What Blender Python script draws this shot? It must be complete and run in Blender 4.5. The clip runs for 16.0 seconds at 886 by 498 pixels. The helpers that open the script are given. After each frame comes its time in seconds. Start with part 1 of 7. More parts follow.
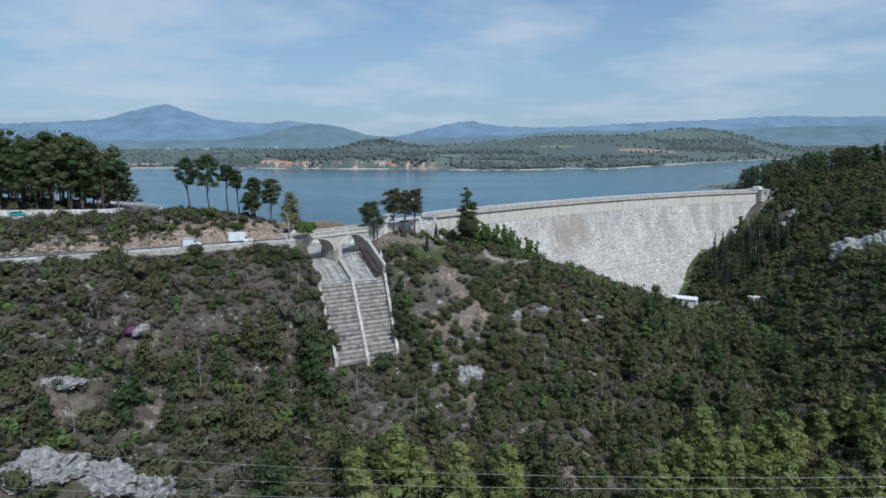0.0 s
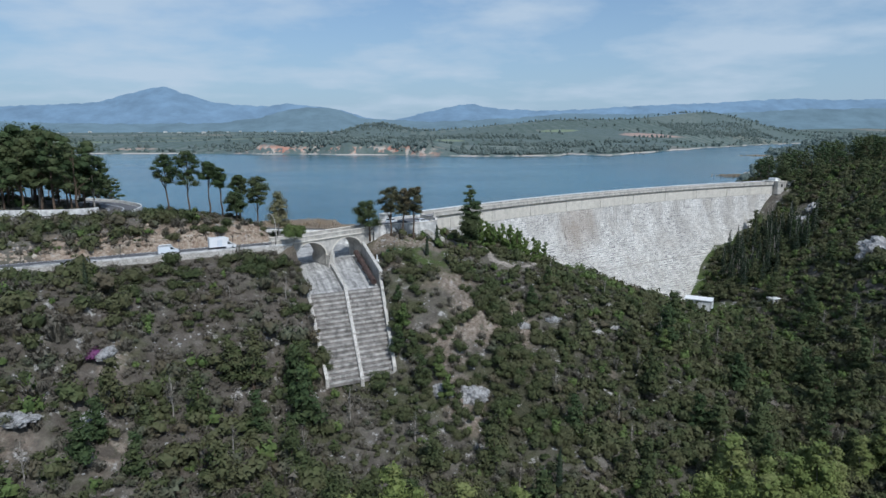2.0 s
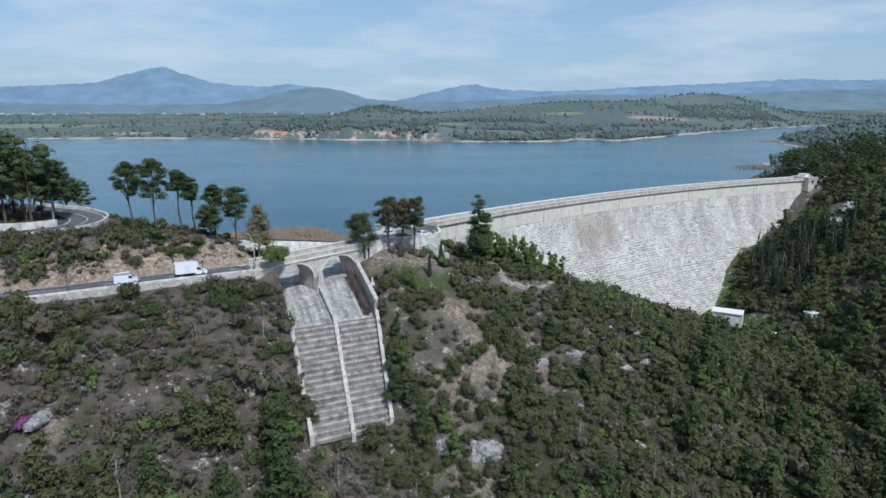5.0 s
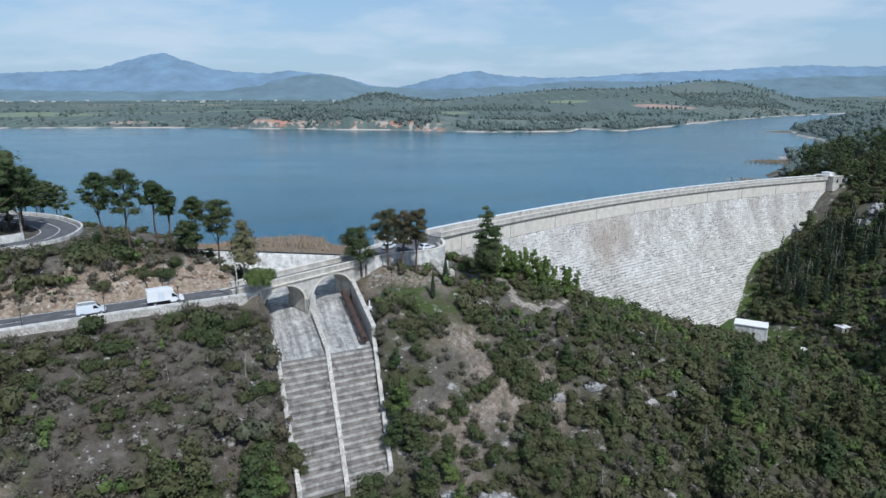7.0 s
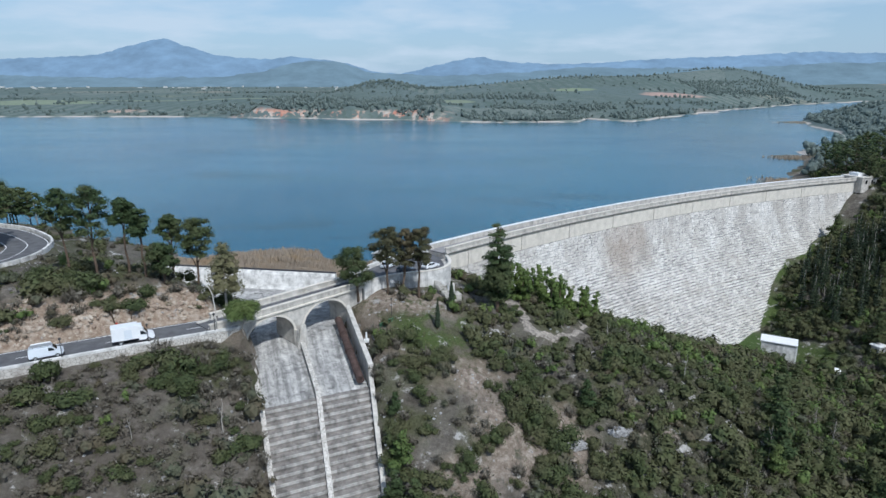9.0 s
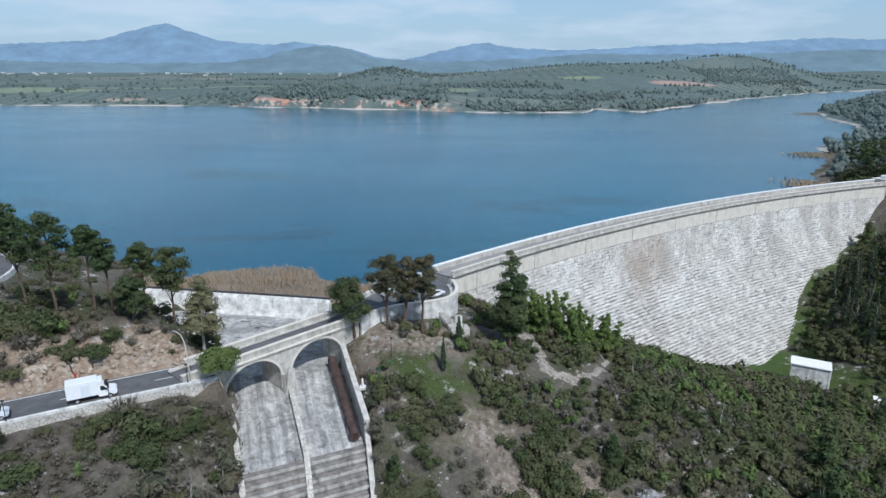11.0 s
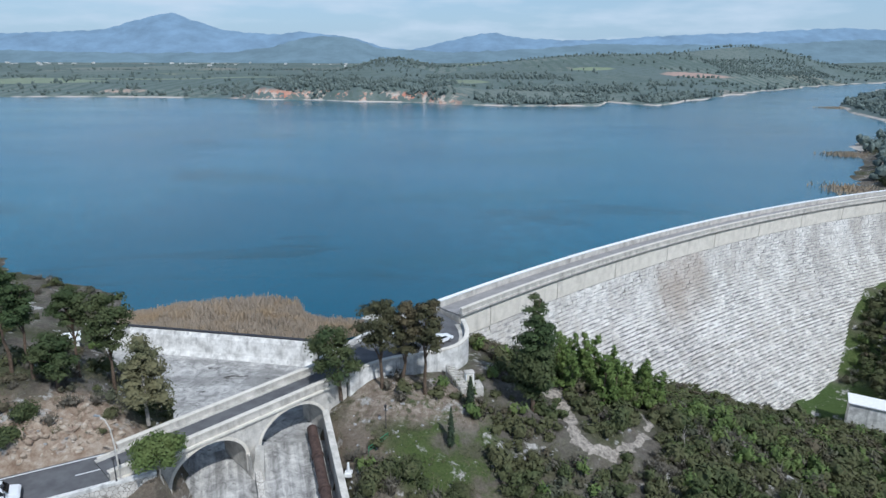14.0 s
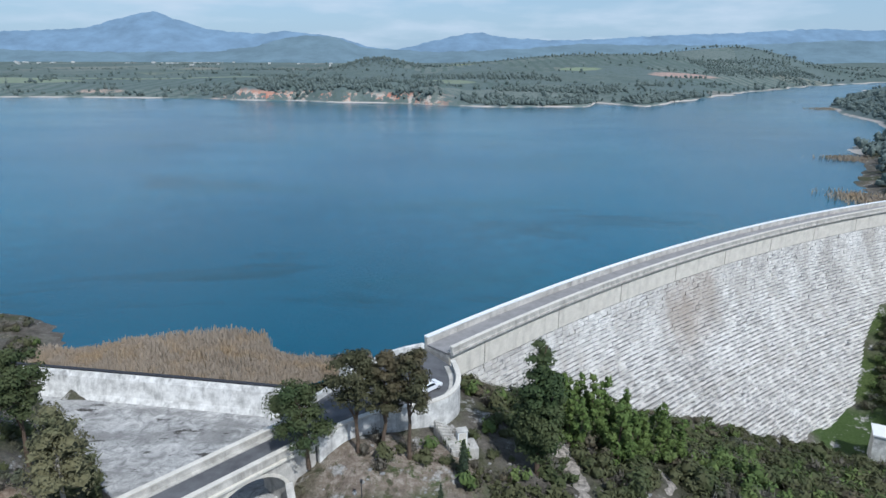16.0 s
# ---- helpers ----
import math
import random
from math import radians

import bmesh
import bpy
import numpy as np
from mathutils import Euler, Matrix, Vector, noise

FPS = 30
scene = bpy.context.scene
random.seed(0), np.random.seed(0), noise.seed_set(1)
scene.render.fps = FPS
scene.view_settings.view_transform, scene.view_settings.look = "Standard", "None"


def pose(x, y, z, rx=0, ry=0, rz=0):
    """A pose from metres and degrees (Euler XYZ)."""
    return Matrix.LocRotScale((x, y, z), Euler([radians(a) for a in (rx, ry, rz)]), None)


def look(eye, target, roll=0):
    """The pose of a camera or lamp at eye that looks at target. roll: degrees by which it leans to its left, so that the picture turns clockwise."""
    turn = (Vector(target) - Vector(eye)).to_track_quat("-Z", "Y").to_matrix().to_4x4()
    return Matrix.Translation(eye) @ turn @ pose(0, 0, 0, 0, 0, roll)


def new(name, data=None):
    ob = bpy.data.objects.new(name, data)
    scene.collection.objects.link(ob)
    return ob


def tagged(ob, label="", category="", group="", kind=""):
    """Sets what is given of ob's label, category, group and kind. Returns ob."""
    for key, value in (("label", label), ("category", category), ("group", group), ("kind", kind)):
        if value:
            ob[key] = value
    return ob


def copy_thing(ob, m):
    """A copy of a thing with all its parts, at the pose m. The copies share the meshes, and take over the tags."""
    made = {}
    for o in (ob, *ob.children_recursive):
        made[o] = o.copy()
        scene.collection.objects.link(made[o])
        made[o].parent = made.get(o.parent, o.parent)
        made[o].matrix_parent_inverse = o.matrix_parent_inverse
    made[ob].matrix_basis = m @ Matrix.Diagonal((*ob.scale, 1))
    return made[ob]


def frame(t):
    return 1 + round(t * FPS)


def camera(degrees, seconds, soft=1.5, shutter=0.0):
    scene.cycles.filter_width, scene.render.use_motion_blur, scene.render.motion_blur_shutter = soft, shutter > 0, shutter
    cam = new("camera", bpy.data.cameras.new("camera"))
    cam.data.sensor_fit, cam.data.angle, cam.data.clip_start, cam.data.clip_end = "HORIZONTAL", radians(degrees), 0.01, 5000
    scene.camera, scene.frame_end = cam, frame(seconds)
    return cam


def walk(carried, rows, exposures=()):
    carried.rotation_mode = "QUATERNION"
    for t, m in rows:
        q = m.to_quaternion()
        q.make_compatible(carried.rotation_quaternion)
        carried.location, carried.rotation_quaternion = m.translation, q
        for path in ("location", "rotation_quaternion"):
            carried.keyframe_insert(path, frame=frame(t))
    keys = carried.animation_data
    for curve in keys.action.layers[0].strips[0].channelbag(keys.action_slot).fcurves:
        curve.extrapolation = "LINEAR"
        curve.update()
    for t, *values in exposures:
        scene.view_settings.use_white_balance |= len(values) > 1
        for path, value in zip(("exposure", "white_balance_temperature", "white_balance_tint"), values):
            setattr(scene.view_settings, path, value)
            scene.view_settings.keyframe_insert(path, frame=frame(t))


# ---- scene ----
cam = camera(69.3, 16.0, soft=1.5)
METRES, EYE, TILT, LEAN, TURN = 130.0, 40.0, -9.0, 0.2, 0.0
ROWS = [
    (0.0, 0.0, 0.0, 0.0, 0.0, -0.0, -0.0),
    (0.5, -0.0008, 0.0288, 0.0112, -0.01, -0.4, -0.0),
    (1.0, -0.0016, 0.0576, 0.0222, -0.02, -0.78, -0.01),
    (1.5, -0.0023, 0.0853, 0.0327, -0.02, -1.15, -0.01),
    (2.0, -0.0031, 0.114, 0.0436, -0.0, -1.5, -0.02),
    (2.5, -0.0039, 0.1425, 0.0546, 0.01, -1.79, -0.01),
    (3.0, -0.0045, 0.1713, 0.0661, 0.04, -2.1, -0.02),
    (3.5, -0.0055, 0.2004, 0.0776, 0.07, -2.37, -0.03),
    (4.0, -0.0062, 0.2294, 0.089, 0.11, -2.64, -0.04),
    (6.5, -0.0118, 0.3754, 0.147, 0.34, -4.1, -0.08),
    (7.0, -0.0129, 0.4047, 0.1587, 0.4, -4.39, -0.09),
    (7.5, -0.0144, 0.4342, 0.1702, 0.46, -4.67, -0.11),
    (8.0, -0.0153, 0.4636, 0.1822, 0.55, -4.98, -0.15),
    (8.5, -0.0166, 0.4935, 0.1938, 0.63, -5.27, -0.17),
    (9.0, -0.0179, 0.5233, 0.2057, 0.7, -5.58, -0.21),
    (11.5, -0.0248, 0.6711, 0.2647, 1.15, -7.07, -0.43),
    (12.0, -0.0258, 0.7013, 0.2708, 1.24, -7.33, -0.48),
    (12.5, -0.0268, 0.7319, 0.276, 1.33, -7.55, -0.5),
    (13.0, -0.0276, 0.7624, 0.2813, 1.43, -7.59, -0.51),
    (13.5, -0.0285, 0.7927, 0.2869, 1.53, -7.62, -0.54),
    (14.0, -0.0296, 0.8232, 0.2925, 1.63, -7.62, -0.56),
    (14.5, -0.0306, 0.8535, 0.2981, 1.66, -7.65, -0.58),
    (15.0, -0.0315, 0.8838, 0.3032, 1.36, -7.65, -0.56),
    (15.5, -0.0325, 0.9146, 0.3079, 0.83, -7.64, -0.52),
    (16.0, -0.0335, 0.9448, 0.3126, 0.42, -7.63, -0.47),
]
walk(cam, [(t, pose(0, 0, EYE, TILT, LEAN, TURN) @ pose(METRES * x, METRES * y, METRES * z, 90 + pitch, roll, yaw)) for t, x, y, z, yaw, pitch, roll in ROWS], exposures=[(0.0, 0.04, 5740, 8), (4.0, 0.16, 5740, 8), (8.0, 0.26, 5740, 8), (16.0, 0.28, 5690, 8)])

# ---- world, sun, exposure ----
SUN_AZ, SUN_EL = radians(150), radians(50)      # clockwise from +y (the way ahead)


def build_world():
    w = bpy.data.worlds.new("world")
    scene.world = w
    w.use_nodes = True
    nt = w.node_tree
    n, l = nt.nodes, nt.links
    n.clear()
    out = n.new("ShaderNodeOutputWorld")
    bg = n.new("ShaderNodeBackground")
    sky = n.new("ShaderNodeTexSky")
    sky.sky_type = "NISHITA"
    sky.sun_disc = False
    sky.sun_elevation, sky.sun_rotation = SUN_EL, SUN_AZ
    sky.air_density, sky.dust_density, sky.ozone_density = 1.0, 0.7, 3.0
    # broken cloud, stretched flat towards the horizon
    tc = n.new("ShaderNodeTexCoord")
    sep = n.new("ShaderNodeSeparateXYZ")
    l.new(tc.outputs["Generated"], sep.inputs[0])
    up = n.new("ShaderNodeMath"); up.operation = "ADD"; up.inputs[1].default_value = 0.16
    l.new(sep.outputs["Z"], up.inputs[0])
    mx = n.new("ShaderNodeMath"); mx.operation = "MAXIMUM"; mx.inputs[1].default_value = 0.05
    l.new(up.outputs[0], mx.inputs[0])
    dx = n.new("ShaderNodeMath"); dx.operation = "DIVIDE"
    dy = n.new("ShaderNodeMath"); dy.operation = "DIVIDE"
    l.new(sep.outputs["X"], dx.inputs[0]); l.new(mx.outputs[0], dx.inputs[1])
    l.new(sep.outputs["Y"], dy.inputs[0]); l.new(mx.outputs[0], dy.inputs[1])
    com = n.new("ShaderNodeCombineXYZ")
    l.new(dx.outputs[0], com.inputs[0]); l.new(dy.outputs[0], com.inputs[1])
    no = n.new("ShaderNodeTexNoise")
    no.inputs["Scale"].default_value, no.inputs["Detail"].default_value = 0.95, 9
    no.inputs["Roughness"].default_value = 0.55
    l.new(com.outputs[0], no.inputs["Vector"])
    ra = n.new("ShaderNodeValToRGB")
    ra.color_ramp.elements[0].position, ra.color_ramp.elements[1].position = 0.45, 0.62
    ra.color_ramp.elements[0].color, ra.color_ramp.elements[1].color = (0.0, 0.0, 0.0, 1), (0.8, 0.8, 0.8, 1)
    l.new(no.outputs[0], ra.inputs[0])
    mix = n.new("ShaderNodeMix"); mix.data_type = "RGBA"
    mix.inputs[7].default_value = (3.6, 4.8, 5.9, 1)
    low = n.new("ShaderNodeMapRange")
    low.inputs[1].default_value, low.inputs[2].default_value, low.inputs[3].default_value, low.inputs[4].default_value = 0.0, 0.24, 0.85, 0.15
    l.new(sep.outputs["Z"], low.inputs[0])
    l.new(low.outputs[0], mix.inputs[0])
    l.new(sky.outputs[0], mix.inputs[6])
    cloud = n.new("ShaderNodeMix"); cloud.data_type = "RGBA"
    cloud.inputs[7].default_value = (5.5, 6.2, 6.8, 1)
    l.new(ra.outputs[0], cloud.inputs[0])
    l.new(mix.outputs[2], cloud.inputs[6])
    l.new(cloud.outputs[2], bg.inputs[0])
    bg.inputs[1].default_value = 0.092
    l.new(bg.outputs[0], out.inputs[0])


build_world()
sun = new("sun", bpy.data.lights.new("sun", "SUN"))
sun.data.energy, sun.data.angle, sun.data.color = 3.0, radians(1.2), (1.0, 0.95, 0.88)
sun_way = Vector((math.sin(SUN_AZ) * math.cos(SUN_EL), math.cos(SUN_AZ) * math.cos(SUN_EL), math.sin(SUN_EL)))
sun.matrix_world = look(sun_way * 300, (0, 0, 0))


# ---- materials ----
class Mat:
    """Node shorthand: a principled material whose textures follow world position, in metres."""

    def __init__(self, name, rough=0.8, metal=0.0, spec=0.3):
        self.m = bpy.data.materials.new(name)
        self.m.use_nodes = True
        self.nt = self.m.node_tree
        self.n, self.l = self.nt.nodes, self.nt.links
        self.p = self.n["Principled BSDF"]
        self.p.inputs["Roughness"].default_value = rough
        self.p.inputs["Metallic"].default_value = metal
        self.p.inputs["Specular IOR Level"].default_value = spec
        self.geo = self.n.new("ShaderNodeNewGeometry")
        self.pos = self.geo.outputs["Position"]

    def scaled(self, s):
        v = self.n.new("ShaderNodeVectorMath"); v.operation = "MULTIPLY"
        v.inputs[1].default_value = s
        self.l.new(self.pos, v.inputs[0])
        return v.outputs[0]

    def noise(self, scale, detail=5, rough=0.55, vec=None, dist=0.0):
        t = self.n.new("ShaderNodeTexNoise")
        t.inputs["Scale"].default_value, t.inputs["Detail"].default_value = scale, detail
        t.inputs["Roughness"].default_value, t.inputs["Distortion"].default_value = rough, dist
        self.l.new(vec or self.pos, t.inputs["Vector"])
        return t.outputs[0]

    def ramp(self, fac, *stops):
        r = self.n.new("ShaderNodeValToRGB")
        e = r.color_ramp.elements
        while len(e) < len(stops):
            e.new(0.5)
        for el, (p, c) in zip(e, stops):
            el.position = p
            el.color = c if len(c) == 4 else (*c, 1)
        self.l.new(fac, r.inputs[0])
        return r.outputs[0]

    def mask(self, fac, lo, hi):
        r = self.n.new("ShaderNodeMapRange")
        r.inputs[1].default_value, r.inputs[2].default_value = lo, hi
        r.interpolation_type = "SMOOTHSTEP"
        self.l.new(fac, r.inputs[0])
        return r.outputs[0]

    def math(self, op, a, b):
        m = self.n.new("ShaderNodeMath"); m.operation = op
        for k, v in enumerate((a, b)):
            if isinstance(v, (int, float)):
                m.inputs[k].default_value = v
            else:
                self.l.new(v, m.inputs[k])
        return m.outputs[0]

    def mix(self, fac, a, b, mode="MIX"):
        x = self.n.new("ShaderNodeMix"); x.data_type = "RGBA"; x.blend_type = mode
        for k, v in ((0, fac), (6, a), (7, b)):
            if isinstance(v, (int, float)):
                x.inputs[k].default_value = v
            elif isinstance(v, tuple):
                x.inputs[k].default_value = v if len(v) == 4 else (*v, 1)
            else:
                self.l.new(v, x.inputs[k])
        return x.outputs[2]

    def near(self, x, y, r0, r1):
        """1 within r0 metres of a spot on the plan, 0 past r1, with a ragged rim."""
        v = self.n.new("ShaderNodeVectorMath"); v.operation = "SUBTRACT"
        v.inputs[1].default_value = (x, y, 0)
        self.l.new(self.scaled((1, 1, 0)), v.inputs[0])
        d = self.n.new("ShaderNodeVectorMath"); d.operation = "LENGTH"
        self.l.new(v.outputs[0], d.inputs[0])
        wob = self.math("MULTIPLY", self.noise(0.15, 4), (r1 - r0) * 1.5)
        return self.mask(self.math("ADD", d.outputs["Value"], wob), r1 + (r1 - r0) * 0.7, r0 + (r1 - r0) * 0.7)

    def oval(self, x, y, rx, ry):
        """Distance from a spot on the plan, in units of the two radii, with a wavering rim."""
        v = self.n.new("ShaderNodeVectorMath"); v.operation = "SUBTRACT"
        v.inputs[1].default_value = (x / rx, y / ry, 0)
        self.l.new(self.scaled((1 / rx, 1 / ry, 0)), v.inputs[0])
        d = self.n.new("ShaderNodeVectorMath"); d.operation = "LENGTH"
        self.l.new(v.outputs[0], d.inputs[0])
        return self.math("ADD", d.outputs["Value"], self.math("MULTIPLY", self.math("SUBTRACT", self.noise(1.5 / min(rx, ry), 3), 0.5), 0.7))

    def colour(self, c):
        if isinstance(c, tuple):
            self.p.inputs["Base Color"].default_value = c if len(c) == 4 else (*c, 1)
        else:
            self.l.new(c, self.p.inputs["Base Color"])
        return self

    def bump(self, fac, strength=0.4, dist=0.1):
        b = self.n.new("ShaderNodeBump")
        b.inputs["Strength"].default_value, b.inputs["Distance"].default_value = strength, dist
        self.l.new(fac, b.inputs["Height"])
        self.l.new(b.outputs[0], self.p.inputs["Normal"])
        return self


def make_ground():
    g = Mat("earth", 0.95, spec=0.1)
    big, mid, fine = g.noise(0.035, 6), g.noise(0.22, 7, 0.65), g.noise(2.2, 6, 0.7)
    soil = g.ramp(mid, (0.3, (0.074, 0.066, 0.054)), (0.5, (0.135, 0.121, 0.103)), (0.68, (0.235, 0.215, 0.19)))
    soil = g.mix(0.55, soil, g.ramp(g.noise(1.1, 8, 0.8), (0.36, (0.25, 0.24, 0.22)), (0.5, (0.5, 0.5, 0.5)), (0.64, (0.85, 0.84, 0.82))), "OVERLAY")
    soil = g.mix(g.mask(big, 0.52, 0.68), soil, g.ramp(fine, (0.3, (0.13, 0.10, 0.075)), (0.7, (0.24, 0.20, 0.155))))
    grass = g.ramp(fine, (0.3, (0.045, 0.05, 0.025)), (0.7, (0.105, 0.105, 0.06)))
    c = g.mix(g.mask(g.noise(0.11, 6, 0.6), 0.42, 0.62), soil, grass)
    meadow = g.ramp(fine, (0.3, (0.04, 0.065, 0.018)), (0.7, (0.10, 0.125, 0.045)))
    c = g.mix(g.math("MULTIPLY", g.near(-4, 188, 6, 13), g.mask(g.noise(0.3, 5, 0.65), 0.40, 0.58)), c, meadow)
    c = g.mix(g.math("MULTIPLY", g.near(-9, 184, 3, 8), g.mask(g.noise(0.25, 5, 0.65), 0.36, 0.52)), c, meadow)
    c = g.mix(g.near(103, 252, 8, 17), c, meadow)
    lawn = g.ramp(fine, (0.3, (0.042, 0.070, 0.020)), (0.7, (0.082, 0.118, 0.042)))
    c = g.mix(g.near(98, 270, 9, 15), c, lawn)
    for x, y in ((112, 286), (124, 300), (136, 313), (149, 325)):
        c = g.mix(g.near(x, y, 5, 11), c, meadow)
    tan = g.ramp(g.noise(0.8, 7, 0.75), (0.34, (0.13, 0.10, 0.08)), (0.5, (0.24, 0.195, 0.155)), (0.66, (0.40, 0.35, 0.295)))
    for x, y, r0 in ((-16, 195, 3), (-10, 197, 3), (-4, 197, 2), (9, 169, 5), (17, 171, 5), (5, 148, 4), (1, 160, 2), (34, 177, 3), (24, 124, 3), (33, 130, 2), (2, 178, 2), (-61, 121, 1), (-56, 114, 1.5), (-68, 109, 1.5), (-62, 128, 1), (-52, 163, 1)):
        c = g.mix(g.math("MULTIPLY", g.near(x, y, r0, r0 + 5), g.mask(g.noise(0.5, 6, 0.7), 0.36, 0.50)), c, tan)
    litter = g.ramp(fine, (0.3, (0.035, 0.038, 0.022)), (0.7, (0.085, 0.082, 0.052)))
    for x, y, r0 in ((44, 164, 18), (54, 200, 22), (34, 218, 14), (80, 222, 16), (20, 150, 8)):
        c = g.mix(g.math("MULTIPLY", g.near(x, y, r0, r0 + 8), g.mask(g.noise(0.35, 6, 0.7), 0.62, 0.50)), c, litter)
    # rusty and ashen patches on the dry western slope
    dry = g.ramp(g.noise(0.5, 6, 0.7), (0.35, (0.072, 0.061, 0.049)), (0.55, (0.122, 0.106, 0.089)), (0.7, (0.185, 0.166, 0.144)))
    c = g.mix(g.math("MULTIPLY", g.near(-58, 136, 24, 40), g.mask(g.noise(0.16, 6, 0.65), 0.40, 0.56)), c, dry)
    # red-brown road cut
    cut = g.ramp(g.noise(0.9, 6, 0.7), (0.3, (0.18, 0.12, 0.085)), (0.5, (0.31, 0.24, 0.18)), (0.7, (0.47, 0.41, 0.34)))
    for x, y, r in ((-50, 178, 5), (-60, 173.5, 5), (-71, 168, 5), (-84, 160, 6)):
        c = g.mix(g.near(x, y, r, r + 4), c, cut)
    rock = g.ramp(g.noise(1.4, 7, 0.75), (0.35, (0.22, 0.21, 0.19)), (0.6, (0.50, 0.48, 0.45)))
    c = g.mix(g.mask(g.noise(0.3, 7, 0.7), 0.57, 0.66), c, rock)
    g.colour(c).bump(g.math("ADD", mid, fine), 0.8, 0.5)
    return g.m


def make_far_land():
    """Farmland of the far shore, paled and blued by painted haze: strips and patches of crop, olive and fallow, red
    earth bluffs at the water.
    """
    g = Mat("hazed_far_land", 0.95, spec=0.05)
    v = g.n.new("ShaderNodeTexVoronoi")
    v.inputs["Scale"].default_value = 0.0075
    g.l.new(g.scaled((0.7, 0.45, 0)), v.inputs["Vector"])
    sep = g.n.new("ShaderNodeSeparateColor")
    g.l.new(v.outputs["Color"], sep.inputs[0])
    # crop and scrub tones include the pale blue of distance haze
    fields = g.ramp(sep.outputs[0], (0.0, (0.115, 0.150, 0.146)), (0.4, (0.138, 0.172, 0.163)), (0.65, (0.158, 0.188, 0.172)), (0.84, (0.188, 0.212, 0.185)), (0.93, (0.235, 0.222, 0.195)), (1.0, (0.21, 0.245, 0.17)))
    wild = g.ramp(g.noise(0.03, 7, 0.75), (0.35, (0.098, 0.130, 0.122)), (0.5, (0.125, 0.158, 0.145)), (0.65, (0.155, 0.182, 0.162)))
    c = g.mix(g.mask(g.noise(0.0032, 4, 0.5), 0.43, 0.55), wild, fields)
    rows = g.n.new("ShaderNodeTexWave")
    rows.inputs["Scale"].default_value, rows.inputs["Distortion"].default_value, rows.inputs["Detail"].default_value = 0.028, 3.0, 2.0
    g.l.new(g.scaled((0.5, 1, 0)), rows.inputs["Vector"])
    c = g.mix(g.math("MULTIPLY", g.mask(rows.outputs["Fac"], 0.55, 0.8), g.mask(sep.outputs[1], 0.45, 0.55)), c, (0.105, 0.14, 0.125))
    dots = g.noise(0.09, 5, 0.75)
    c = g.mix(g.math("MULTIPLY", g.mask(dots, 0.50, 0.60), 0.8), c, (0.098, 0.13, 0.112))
    # single fields that stand out: flowering rape, ploughed red earth, young corn
    for x, y, rx, ry, col in ((-60, 2250, 60, 170, (0.31, 0.34, 0.17)), (28, 2240, 60, 130, (0.34, 0.37, 0.16)), (415, 1312, 62, 34, (0.40, 0.29, 0.245)), (-671, 1150, 95, 70, (0.225, 0.265, 0.19)),
                              (-500, 1262, 200, 22, (0.22, 0.255, 0.19)), (-5, 1128, 42, 32, (0.215, 0.25, 0.18)), (241, 1375, 40, 26, (0.23, 0.275, 0.18))):
        c = g.mix(g.mask(g.oval(x, y, rx, ry), 1.1, 0.85), c, g.mix(g.mask(dots, 0.4, 0.7), col, tuple(k * 0.8 for k in col)))
    pos = g.n.new("ShaderNodeSeparateXYZ")
    g.l.new(g.pos, pos.inputs[0])
    bluff = g.ramp(g.noise(0.07, 5, 0.7), (0.34, (0.42, 0.17, 0.12)), (0.46, (0.47, 0.27, 0.20)), (0.56, (0.46, 0.41, 0.35)), (0.66, (0.52, 0.46, 0.39)))
    low = g.mask(g.math("ADD", pos.outputs["Z"], g.math("MULTIPLY", g.noise(0.035, 4), 9.0)), 30.0, 23.5)
    along = g.math("MULTIPLY", g.mask(pos.outputs["X"], -300, -285), g.mask(pos.outputs["X"], 10, -30))
    c = g.mix(g.math("MULTIPLY", g.math("MULTIPLY", low, along), g.mask(g.noise(0.055, 6, 0.75), 0.50, 0.55)), c, bluff)
    c = g.mix(g.math("MULTIPLY", g.mask(g.oval(-470, 1005, 34, 24), 1.1, 0.7), g.mask(dots, 0.42, 0.5)), c, (0.40, 0.31, 0.25))
    strand = g.math("MULTIPLY", g.mask(pos.outputs["Z"], 12.7, 12.1), g.mask(g.noise(0.02, 4), 0.38, 0.52))
    c = g.mix(strand, c, (0.48, 0.43, 0.38))
    g.colour(c).bump(dots, 0.5, 4)
    return g.m


def plain(name, col, rough=0.6, metal=0.0, var=0.12, scale=1.5, spec=0.4):
    g = Mat(name, rough, metal, spec)
    a = tuple(c * (1 - var * 1.6) for c in col)
    b = tuple(min(1, c * (1 + var)) for c in col)
    g.colour(g.ramp(g.noise(scale, 6, 0.65), (0.3, a), (0.7, b)))
    return g.m


def make_foliage(name, dark, light, warm):
    g = Mat(name, 0.75, spec=0.15)
    isl = g.geo.outputs["Random Per Island"]
    info = g.n.new("ShaderNodeObjectInfo")
    c = g.ramp(isl, (0.0, dark), (1.0, light))
    zone = g.math("ADD", g.math("MULTIPLY", g.noise(0.16, 3), 0.8), g.math("MULTIPLY", info.outputs["Random"], 0.2))
    c = g.mix(g.mask(zone, 0.42, 0.62), c, warm)
    g.colour(c)
    g.p.inputs["Subsurface Weight"].default_value = 0.0
    return g.m


